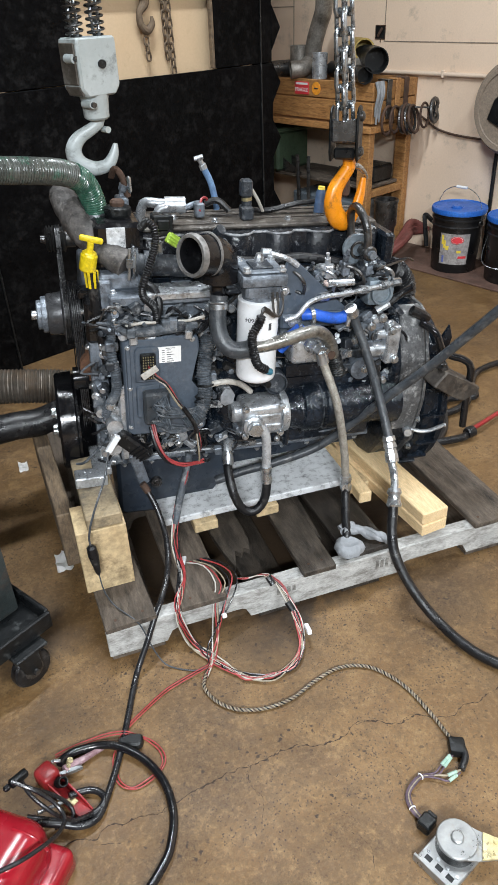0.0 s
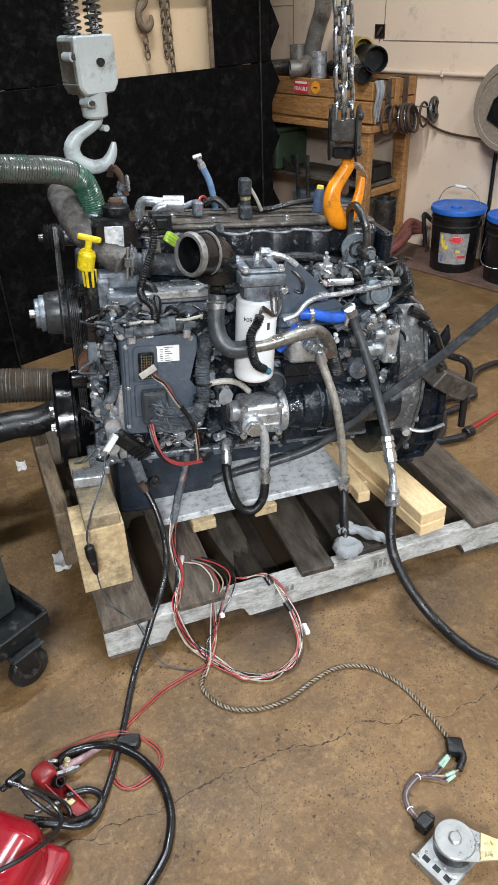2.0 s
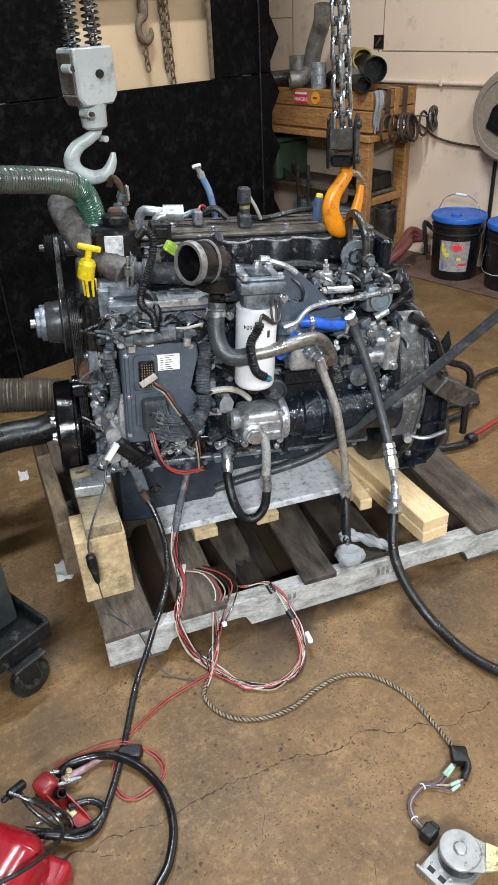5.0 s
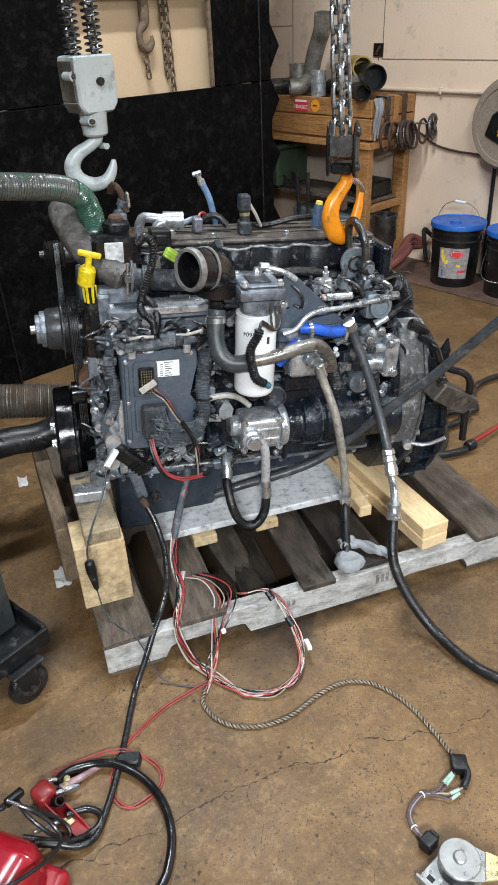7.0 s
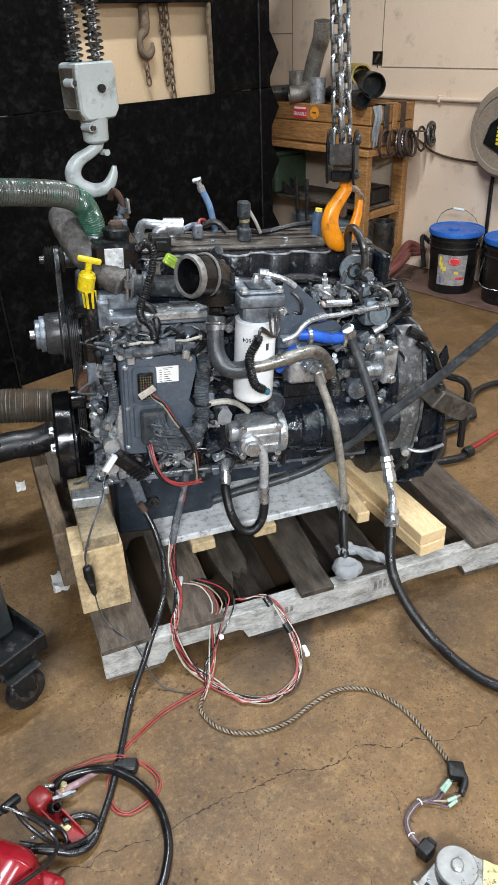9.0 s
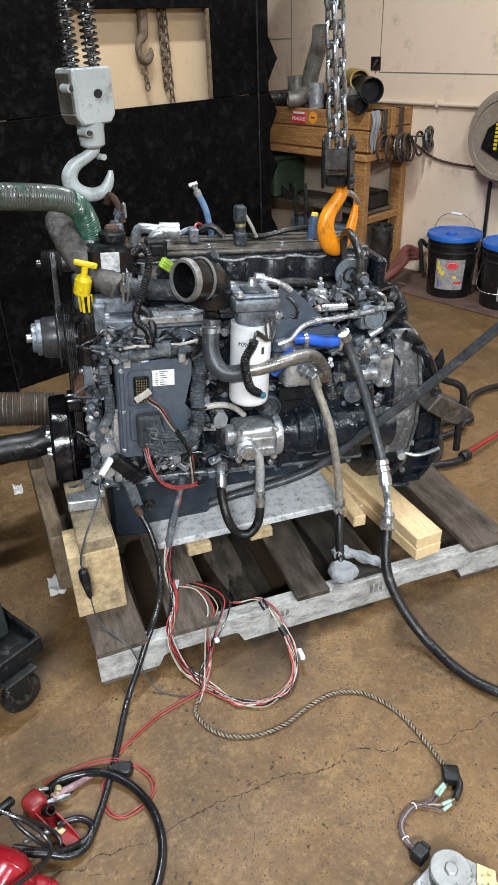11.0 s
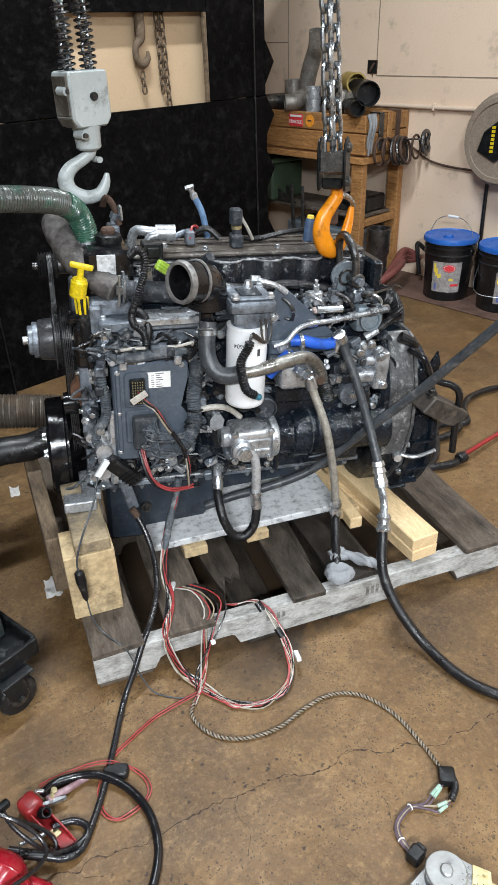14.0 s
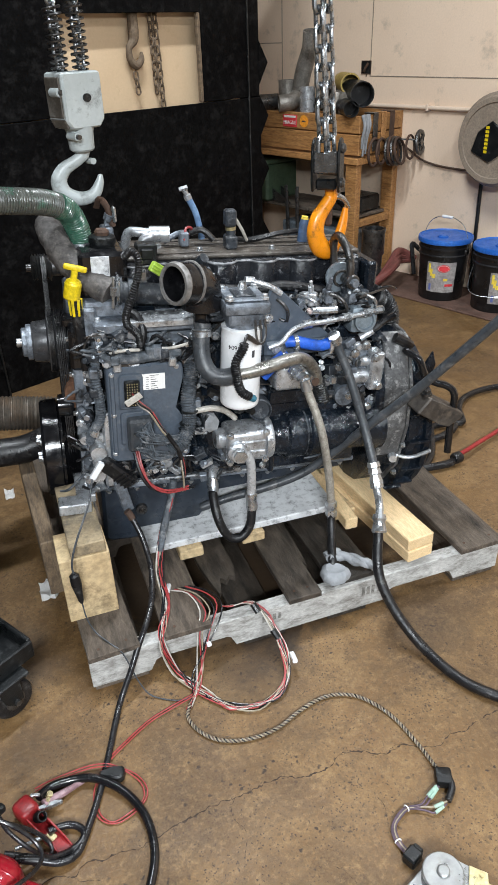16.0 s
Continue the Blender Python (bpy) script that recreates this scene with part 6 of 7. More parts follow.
def build_hoses():
    t = thing("green_hose", "translucent green ribbed suction hose clamped to the engine", "hose")
    bm = mk()
    tube(bm, [(-.5, .20, 1.215), (-.2, .31, 1.172), (-.005, .38, 1.139), (.065, .41, 1.126), (.116, .44, 1.113), (.148, .46, 1.1)], .0285, 24, corr=.0011, pitch=.006)
    part("hose", bm, GREENHOSE, t)
    bm = mk()
    tube(bm, [(.148, .46, 1.1), (.173, .48, 1.077), (.187, .49, 1.046), (.193, .495, 1.014), (.192, .495, .985)], .0288, 24, corr=.0012, pitch=.006)
    part("clear_end", bm, GREENEND, t, "clear green end of the hose")
    bm = mk()
    lathe(bm, [(-.008, .0305), (.0, .0315), (.008, .0305)], (.192, .495, .995), (0, 0, 1), 26)
    lathe(bm, [(0, .006), (.022, .006)], (.160, .485, .995), (.2, -.6, .3), 10)
    part("clamp", bm, STEEL, t)
    t = thing("exhaust_flex", "dull corrugated metal exhaust flex pipe", "pipe")
    bm = mk()
    tube(bm, [(-1.2, .98, .50), (-.6, .85, .475), (-.137, .77, .455), (.10, .74, .42)], .052, 26, corr=.0025, pitch=.011)
    part("pipe", bm, FLEXPIPE, t)
    t = thing("black_duct", "black rubber duct elbow with a clamp behind the pulley", "duct")
    bm = mk()
    tube(bm, [(-.9, .55, .30), (-.4, .62, .35), (-.16, .65, .375), (-.05, .66, .37), (.03, .66, .39)], .042, 22)
    part("duct", bm, RUBBER, t)
    bm = mk()
    tube(bm, [(-.42, .60, .345), (-.3, .615, .36), (-.22, .63, .37)], .047, 22, corr=.003, pitch=.012)
    part("clamp_cuff", bm, FLEXPIPE, t)
    # braided hose down to the rag
    t = thing("braided_hose", "steel-braided hose with a black lower end in a rag", "hose")
    a = eng(.635, -.30, .275)
    bm = mk()
    tube(bm, [a, (.68, .20, .62), (.703, .165, .52), (.722, .15, .38), (.731, .15, .285)], .0112, 14)
    part("hose", bm, pm("steel_braid", (.25, .232, .20), (.40, .375, .33), .4, .35, 60, .5, (.12, .10, .08), .16, 12, 300), t)
    bm = mk()
    tube(bm, [(.731, .15, .27), (.728, .14, .235), (.71, .10, .19), (.695, .06, .16), (.688, .05, .142)], .0125, 12)
    part("lower_hose", bm, RUBBER, t)
    bm = mk()
    lathe(bm, [(0, .015), (.016, .017), (.02, .015), (.03, .015), (.034, .017), (.05, .0165)], (.731, .15, .295), (.02, -.02, -1), 6)
    lathe(bm, [(0, .0145), (.03, .016)], a, Vector((.68, .20, .62)) - a, 12)
    part("fitting", bm, STEEL, t)
    # large return hose
    t = thing("return_hose", "dark rubber hose with crimped steel fittings", "hose")
    bm = mk()
    tube(bm, [eng(.725, -.255, .372), (.787, .255, .715), (.812, .215, .62), (.83, .16, .50), (.835, .11, .415)], .0122, 14)
    part("hose", bm, RUBBERGREY, t)
    bm = mk()
    tube(bm, [(.805, .015, .30), (.795, -.005, .26), (.776, -.04, .215), (.772, -.075, .165), (.79, -.13, .10), (.825, -.20, .04), (.86, -.30, .018), (.905, -.38, .018), (1.0, -.47, .018), (1.2, -.6, .018)], .0135, 12)
    part("lower_hose", bm, RUBBER, t)
    bm = mk()
    lathe(bm, [(0, .017), (.012, .019), (.016, .016), (.03, .02), (.034, .015), (.05, .019), (.07, .019), (.074, .012)], (.835, .113, .42), (-.02, -.5, -1), 8)
    tube(bm, [(.832, .085, .36), (.828, .06, .335), (.818, .035, .318), (.808, .02, .305)], .011, 10)
    lathe(bm, [(0, .016), (.012, .02), (.02, .016), (.035, .018), (.045, .021), (.05, .018)], (.812, .025, .312), (-.35, -.7, -1), 14)
    part("fitting", bm, STEEL, t)
    bm = mk()
    lathe(bm, [(0, .017), (.025, .018)], eng(.725, -.255, .372), Vector((.787, .255, .715)) - eng(.725, -.255, .372), 12)
    part("clamp", bm, STEEL, t)
    # long diagonal hose
    t = thing("long_hose", "thick grey-black rubber hose slung across the engine", "hose")
    bm = mk()
    tube(bm, [(.40, .325, .25), (.48, .31, .272), (.563, .29, .290), (.661, .27, .317), (.724, .255, .350), (.81, .22, .431), (.881, .17, .520), (.945, .12, .604), (.993, .06, .698), (1.032, .0, .787), (1.16, -.18, 1.067)], .0125, 12)
    part("hose", bm, RUBBERGREY, t)
    # U-shaped drain hose under the pump
    t = thing("drain_hose", "bent steel pipe and black hose hanging below the pump", "hose")
    bm = mk()
    tube(bm, [eng(.462, -.335, .085), (.495, .205, .485), (.512, .20, .455), (.514, .20, .40), (.511, .20, .345)], .0125, 12)
    part("pipe", bm, pm("plated_pipe", (.38, .39, .4), (.52, .53, .54), .28, .35, 18, .1, (.2, .19, .18), .25, 16, speckle=.08), t)
    bm = mk()
    tube(bm, [(.511, .20, .34), (.508, .19, .29), (.495, .185, .245), (.465, .182, .222), (.435, .19, .235), (.415, .20, .285), (.415, .24, .335), (.425, .27, .36)], .0125, 12)
    part("hose", bm, RUBBER, t)
    bm = mk()
    lathe(bm, [(0, .016), (.012, .017), (.016, .015), (.035, .016), (.05, .016)], (.511, .20, .352), (0, -.1, -1), 12)
    lathe(bm, [(0, .015), (.02, .016), (.04, .012)], (.42, .255, .345), (.15, .4, .8), 12)
    part("fitting", bm, STEEL, t)
    bm = mk()
    tube(bm, [(.425, .27, .365), (.432, .29, .385), (.45, .31, .39)], .012, 10)
    part("elbow", bm, ALU, t)
    # rag on the deck
    t = thing("shop_rag", "crumpled white rag under the hose end on the pallet", "rag", pose(.70, .025, .131))
    bm = mk()
    lathe(bm, [(0, .030), (.006, .040), (.016, .041), (.027, .036), (.034, .026), (.030, .014)], (-.016, -.002, 0), (.05, .1, 1), 44,
          bump=lambda a, d: 1 + .07 * math.sin(3 * a + 40 * d) + .035 * math.sin(8 * a - 90 * d) + .02 * math.sin(13 * a + 150 * d))
    part("wrap", bm, RAG, t, "grey cloth wrapped round the hose end")
    for k, (dy, r, ph) in enumerate(((0, .0135, 0), (.012, .012, 2.1), (-.004, .0105, 4.2))):
        bm = mk()
        poly = helix_wire([(-.012, .045 + dy, .035), (.022, .05 + dy, .03), (.05, .03 + dy, .022), (.078, .008 + dy, .018), (.104, -.022 + dy, .014)], 2.2, .006, ph, .006)
        tube(bm, poly[::4], r, 12, .006, end=r * .7, lumpy=.003)
        part("fold", bm, RAG, t)


def chain_links(parent, p0, p1, size=.05, wire=.0055, mat_=None, wide=.016, phase=0):
    """Links from p0 down to p1, every other one turned by a quarter."""
    p0, p1 = Vector(p0), Vector(p1)
    d = (p1 - p0).normalized()
    n, b = basis(d)
    base = mk()
    pts = []
    hl = size / 2 + wire * .9 - wide
    for k in range(20):
        a = 2 * math.pi * k / 20
        pts.append(Vector((wide * math.cos(a), 0, wide * math.sin(a) + (hl if math.sin(a) >= 0 else -hl))))
    rings = []
    for k in range(20):
        t = (pts[(k + 1) % 20] - pts[k - 1]).normalized()
        u_ = Vector((0, 1, 0))
        w_ = t.cross(u_)
        rings.append([base.verts.new(pts[k] + (u_ * math.cos(2 * math.pi * j / 8) + w_ * math.sin(2 * math.pi * j / 8)) * wire) for j in range(8)])
    for k in range(20):
        q, r = rings[k], rings[(k + 1) % 20]
        for j in range(8):
            base.faces.new((q[j], r[j], r[(j + 1) % 8], q[(j + 1) % 8]))
    me = mesh_of("link", base, mat_)
    count = int((p1 - p0).length / size)
    for i in range(count):
        c = p0 + d * (size * (i + .5))
        x = n if (i + phase) % 2 else b
        y = d.cross(x)
        m = Matrix((( x.x, y.x, d.x, c.x), (x.y, y.y, d.y, c.y), (x.z, y.z, d.z, c.z), (0, 0, 0, 1)))
        ob = new("link", me)
        ob.parent = parent
        ob.matrix_basis = m


def sweep(bm, rows, seg=14, flat=1.0, across=(0, 1, 0)):
    """A tapered bar: rows of (place, radius); flat: its depth against its width."""
    path = [Vector(r[0]) for r in rows]
    line = smooth_line(path, .008)
    rad = smooth_line([(r[1], 0, 0) for r in rows], .0001)
    n = len(line)
    # radii laid along by the share of length between rows
    seglen = [0.0]
    for a, b in zip(path, path[1:]):
        seglen.append(seglen[-1] + (b - a).length)
    run, rings = 0.0, []
    y = Vector(across)
    for i, p in enumerate(line):
        if i:
            run += (p - line[i - 1]).length
        s = min(run / max(1e-6, sum((b - a).length for a, b in zip(line, line[1:]))) * seglen[-1], seglen[-1] - 1e-6)
        k = max(j for j in range(len(seglen)) if seglen[j] <= s)
        k = min(k, len(rows) - 2)
        t = (s - seglen[k]) / max(1e-6, seglen[k + 1] - seglen[k])
        r = rows[k][1] * (1 - t) + rows[k + 1][1] * t
        d = (line[min(i + 1, n - 1)] - line[max(i - 1, 0)]).normalized()
        x = d.cross(y).normalized()
        rings.append([bm.verts.new(p + x * math.cos(2 * math.pi * j / seg) * r + y * math.sin(2 * math.pi * j / seg) * r * flat) for j in range(seg)])
    for q, r in zip(rings, rings[1:]):
        for j in range(seg):
            bm.faces.new((q[j], q[(j + 1) % seg], r[(j + 1) % seg], r[j]))
    bm.faces.new(rings[0][::-1])
    bm.faces.new(rings[-1])
    return bm


def build_hoists():
    # grey hook block with springs
    t = thing("hoist_block", "worn grey hoist hook block hanging on spring-wrapped chains", "hoist", pose(.238, .56, 1.297, 0, 0, 28))
    t.scale = (1.1, 1.1, .93)
    bm = mk()
    prism(bm, [(-.047, .078), (.047, .078), (.05, .07), (.05, -.03), (.036, -.05), (-.036, -.05), (-.05, -.03), (-.05, .07)], -.032, .032, "xz", .012)
    part("body", bm, HOISTGREY, t)
    bm = mk()
    lathe(bm, [(-.105, .022), (-.1, .027), (-.06, .029), (-.045, .033)], (0, 0, 0), (0, 0, 1), 26)
    part("neck", bm, HOISTGREY, t)
    bm = mk()
    lathe(bm, [(0, .0095), (.004, .0095)], (.006, -.032, .02), (0, -1, 0), 22)
    for x, z in ((.045, .05), (.04, -.04)):
        lathe(bm, [(0, .006), (.004, .006)], (x + .003, 0, z), (1, 0, 0), 12)
    part("pin_hole", bm, CARTBLACK, t)
    bm = mk()
    box(bm, -.0535, -.048, -.024, .026, -.022, .068, .002)
    prism(bm, [(-.0435, -.048), (-.0525, -.026), (-.047, -.024), (-.039, -.046)], -.026, .026, "xz", .002)
    part("side_cheek", bm, pm("greasy_brown_cheek", (.05, .04, .03), (.16, .145, .125), .5, .2, 14, .3, (.3, .31, .3), .25, 16), t, "greasy brown cheek plate")
    for q, r, l in (((-.05, -.01, .035), .011, .012), ((-.03, -.018, -.066), .009, .015)):
        bm = mk()
        lathe(bm, [(-.015, r), (l, r)], q, (0, -1, 0), 16)
        sp = part("side_pin", bm, HOISTGREY, t)
        bm = mk()
        lathe(bm, [(l, .0065), (l + .006, .006)], q, (0, -1, 0), 8)
        part("pin_end", bm, DARKSTEEL, sp)
    bm = mk()
    sweep(bm, [((.0, 0, -.10), .015), ((.0, 0, -.114), .0135), ((-.018, 0, -.128), .0145), ((-.046, 0, -.146), .0165), ((-.061, 0, -.174), .018), ((-.053, 0, -.204), .019), ((-.022, 0, -.222), .0185), ((.006, 0, -.218), .0165), ((.020, 0, -.203), .0135), ((.028, 0, -.184), .010), ((.032, 0, -.166), .005)], 16, .75)
    part("hook", bm, HOISTGREY, t, "", pose(0, 0, 0, 0, 0, -28))
    bm = mk()
    lathe(bm, [(-.01, .008), (.01, .008)], (.018, 0, -.132), (0, 1, 0), 12)
    part("latch_lug", bm, HOISTGREY, t)
    for x, zs in ((-.027, .215), (.027, .26)):
        bm = mk()
        turns = 10 if x < 0 else 13
        pts = []
        for i in range(turns * 14 + 1):
            a = 2 * math.pi * i / 14
            pts.append(Vector((x + .0165 * math.cos(a), .0165 * math.sin(a), .08 + (zs - .08) * i / (turns * 14))))
        poly_tube(bm, pts, .0028, 6)
        part("spring", bm, DARKSTEEL, t, "dark coil spring")
        chain_links(t, (x, 0, 2.6), (x, 0, .07), .028, .0036, CHAINMAT, .0095)
    # sling ring in the grey hook
    s = thing("sling_ring", "small steel shackle hung in the grey hook", "shackle", pose(.240, .555, 1.298, 0, 0, 0))
    bm = mk()
    sweep(bm, [((.012, .01, -.235), .008), ((.018, -.022, -.208), .008), ((.032, -.032, -.225), .008), ((.042, -.03, -.275), .008)], 10)
    part("bow", bm, RUST, s)
    bm = mk()
    box(bm, .042, .052, -.045, -.03, -.265, -.225, .004)
    part("pin", bm, STEEL, s)
    # chain hoist with the orange hook
    c = thing("chain_hoist", "steel chain hoist with a black block and orange swivel hook", "hoist", pose(.816, .40, 1.146, 0, 0, 12))
    chain_links(c, (-.177, .0, 2.6), (-.014, .0, -.012), .0386, .0054, CHAINMAT, .0118)
    chain_links(c, (-.162, .014, 2.6), (.018, .006, .012), .0386, .0054, CHAINMAT, .0118, 1)
    BLOCKTURN = pose(0, 0, 0, 0, 0, -50)
    for x in (-.036, .03):
        bm = mk()
        prism(bm, [(-.03, .025), (-.026, .044), (-.014, .056), (.004, .06), (.02, .053), (.029, .038), (.03, .02), (.03, -.045), (.022, -.066), (-.022, -.068), (-.03, -.045)], x, x + .007, "yz", .003)
        part("side_plate", bm, CARTBLACK, c, "", BLOCKTURN)
    bm = mk()
    prism(bm, [(-.029, -.022), (-.029, .035), (-.022, .03), (-.012, .022), (.008, .022), (.02, .028), (.03, .036), (.03, -.022)], -.032, -.022, "xz", .004)
    box(bm, -.029, .03, -.03, .028, -.022, .012, .006)
    part("chain_guide", bm, pm("shiny_block_steel", (.12, .125, .13), (.26, .265, .27), .25, .9, 16, .2, (.03, .03, .03), .3, 14), c, "", BLOCKTURN)
    bm = mk()
    box(bm, -.024, .028, -.026, .024, -.062, -.034, .005)
    part("swivel_block", bm, CARTBLACK, c, "", BLOCKTURN)
    bm = mk()
    for z in (.035, -.045):
        lathe(bm, [(0, .012), (.006, .012), (.01, .007)], (.037, -.004, z), (1, 0, 0), 16)
    part("pins", bm, DARKSTEEL, c, "", BLOCKTURN)
    bm = mk()
    sweep(bm, [((.004, 0, -.062), .017), ((.006, 0, -.085), .018), ((-.012, 0, -.105), .019), ((-.036, 0, -.135), .022), ((-.042, 0, -.172), .025), ((-.025, 0, -.208), .026), ((.004, 0, -.222), .022), ((.033, 0, -.195), .0165), ((.048, 0, -.158), .0135), ((.056, 0, -.118), .008)], 18, .8)
    part("hook", bm, ORANGE, c, "chipped orange hook", Matrix.Translation((.009, 0, 0)))
    bm = mk()
    sweep(bm, [((.018, 0, -.085), .007), ((.036, 0, -.088), .008), ((.055, 0, -.102), .006), ((.068, 0, -.12), .0035)], 10, 1.3)
    part("latch", bm, STEEL, c, "", Matrix.Translation((.009, 0, 0)))
    bm = mk()
    box(bm, .008, .03, .005, .03, -.16, -.08, .006)
    part("back_guard", bm, RUST, c)
    # shackle on the lifting eye
    s = thing("shackle", "grey bow shackle through the lifting eye", "shackle", ENG @ pose(.778, -.152, .494))
    bm = mk()
    sweep(bm, [((.004, -.036, .0), .0105), ((.004, -.040, .035), .0105), ((-.004, -.030, .075), .011), ((-.014, .004, .104), .011), ((-.016, .034, .090), .011), ((-.010, .042, .045), .0105), ((-.004, .034, .0), .0105)], 14, 1, (1, 0, 0))
    part("bow", bm, DARKSTEEL, s)
    bm = mk()
    lathe(bm, [(0, .016), (.004, .0195), (.02, .0195), (.024, .013), (.09, .013)], (.012, -.052, -.002), (-.12, 1, 0), 22)
    part("pin", bm, DARKSTEEL, s)
    bm = mk()
    lathe(bm, [(0, .011), (.010, .012), (.014, .012)], (.0135, -.064, -.002), (-.12, 1, 0), 6)
    part("pin_head", bm, CAST, s)
    # hook and chain shapes: solid stand-ins for blurred shadows on the backing board
    b = thing("shadow_chain", "brown chain and hook shapes standing in for blurred shadows on the board", "chain", ROOM @ pose(-1.735, .163, 1.3))
    # soft brown gives these shapes the tone of a shadow
    mt = pm("chain_shadow_brown", (.09, .062, .04), (.16, .115, .075), .85, 0, 20, .2)
    chain_links(b, (.05, 0, .7), (.075, 0, -.19), .032, .004, mt, .011)
    chain_links(b, (.03, .01, .7), (.05, .01, -.1), .032, .004, mt, .011, 1)
    chain_links(b, (-.07, 0, -.005), (-.06, 0, -.12), .03, .004, mt, .011)
    bm = mk()
    sweep(bm, [((-.06, 0, .35), .02), ((-.06, 0, .16), .024), ((-.065, 0, .12), .02), ((-.092, 0, .09), .014), ((-.09, 0, .045), .016), ((-.06, 0, .02), .018), ((-.03, 0, .045), .014), ((-.028, 0, .075), .006)], 10)
    part("hook", bm, mt, b)


# ---- floor clutter ----
def build_wiring():
    # heavy jumper cable from the engine strap to the charger
    t = thing("jumper_cable", "thick black jumper cable running down over the pallet to the floor", "cable")
    bm = mk()
    tube(bm, [(.19, .272, .315), (.205, .24, .271), (.211, .19, .219), (.201, .13, .192), (.182, .08, .162), (.153, .03, .143), (.123, -.003, .112), (.094, -.032, .071), (.061, -.06, .026), (.041, -.093, .011), (.012, -.167, .010), (-.01, -.222, .010), (-.037, -.285, .010), (-.066, -.342, .010), (-.099, -.396, .012), (-.134, -.408, .02), (-.167, -.398, .03), (-.215, -.385, .045)], .0078, 12)
    part("lead", bm, BLACKWIRE, t)
    bm = mk()
    tube(bm, [(.181, .278, .332), (.187, .275, .322), (.193, .268, .308)], .010, 10)
    part("lug", bm, RUST, t)
    t = thing("charger_cable", "thick glossy black cable looping on the floor", "cable")
    bm = mk()
    tube(bm, [(-.160, -.258, .030), (-.145, -.243, .024), (-.122, -.234, .02), (-.078, -.236, .018), (-.037, -.252, .02), (.006, -.29, .016), (.034, -.336, .013), (.049, -.389, .012), (.047, -.451, .012), (.028, -.503, .012), (.004, -.537, .012), (-.07, -.60, .012), (-.16, -.66, .012)], .0094, 14)
    part("lead", bm, GLOSSBLACK, t)
    bm = mk()
    tube(bm, [(-.15, -.335, .02), (-.13, -.331, .016), (-.106, -.333, .014), (-.088, -.345, .012), (-.081, -.363, .012), (-.093, -.380, .012), (-.12, -.390, .014), (-.155, -.392, .02), (-.19, -.385, .035), (-.235, -.37, .05)], .0075, 12)
    part("second_lead", bm, BLACKWIRE, t)
    # red clamp
    c = thing("jumper_clamp", "red-handled battery clamp lying on the floor", "clamp", pose(-.147, -.340, .0, 0, 0, -58.6))
    bm = mk()
    box(bm, -.103, -.055, -.022, .021, .003, .044, .011, None, 3)
    part("grip", bm, CLAMPRED, c)
    bm = mk()
    prism(bm, [(-.056, -.012), (.02, -.013), (.05, -.016), (.053, .014), (.02, .013), (-.056, .012)], .006, .011, "xy", .002)
    part("lower_grip", bm, CLAMPRED, c)
    for y in (-.016, .0125):
        bm = mk()
        prism(bm, [(-.058, .006), (.05, .004), (.053, .012), (.03, .024), (-.02, .03), (-.058, .032)], y, y + .0035, "xz", .001)
        part("grip_flange", bm, CLAMPRED, c)
    bm = mk()
    box(bm, -.008, .014, -.008, .008, .011, .015, .002)
    part("sticker", bm, GOLD, c)
    bm = mk()
    for k in range(7):
        torus(bm, (-.048 + .0035 * k, .006, .020 + .004 * k), (.6, .1, .8), .0095, .0021, 16, 6)
    part("spring", bm, CARTBLACK, c)
    bm = mk()
    prism(bm, [(-.066, .016), (-.045, .05), (-.036, .062), (-.030, .058), (-.045, .03), (-.054, .014)], .018, .028, "xy", .002)
    prism(bm, [(-.088, .022), (-.073, .036), (-.069, .031), (-.084, .017)], .040, .046, "xy", .001)
    part("jaw", bm, STEEL, c)
    bm = mk()
    lathe(bm, [(0, .007), (.012, .007)], (-.066, .048, .022), (.3, .3, 1), 10)
    lathe(bm, [(0, .005), (.010, .005)], (-.058, .038, .024), (.3, .3, 1), 8)
    part("rivet", bm, GOLD, c)
    bm = mk()
    cyl(bm, (-.012, -.071, .05), (.003, -.012, .03), .0042, seg=12)
    part("bare_rod", bm, STEEL, c)
    c = thing("black_clamp", "black plastic clamp end on the floor", "clamp", pose(-.002, -.252, .0, 0, 0, -16))
    c.scale = (.8, .8, .8)
    bm = mk()
    prism(bm, [(-.035, -.008), (.02, -.02), (.03, -.016), (.036, -.006), (.036, .010), (.03, .02), (.0, .017), (-.035, .01)], .001, .03, "xy", .005)
    part("shell", bm, CARTBLACK, c)
    # thin red pair
    t = thing("red_wire_loop", "thin red wire pair looped on the floor", "wire")
    for k in range(2):
        o = .007 * k
        bm = mk()
        tube(bm, [(-.167, -.234 + o, .02), (-.14, -.222 + o, .012), (-.096, -.216 + o, .01), (-.045, -.218 + o, .014), (-.002, -.232 + o, .016), (.039 - o, -.253, .006), (.061 - o, -.288, .005), (.062 - o, -.321, .005), (.037, -.346 + o, .005), (-.004, -.361 + o, .005), (-.032 + o, -.353, .005), (-.049 + o, -.33, .005), (-.051 + o, -.298, .005), (-.044 + o, -.265, .006), (-.021, -.232 + o, .008), (.003, -.207 + o, .006), (.042, -.181 + o, .005), (.106, -.144 + o, .005), (.153, -.129 + o, .006), (.20, -.118 + o, .008), (.235, -.11 + o, .008)], .0016, 6)
        part("wire", bm, REDWIRE, t)
    bm = mk()
    tube(bm, [(-.152, -.274, .022), (-.115, -.258, .016), (-.054, -.238, .012)], .011, 10, end=.005, lumpy=.002)
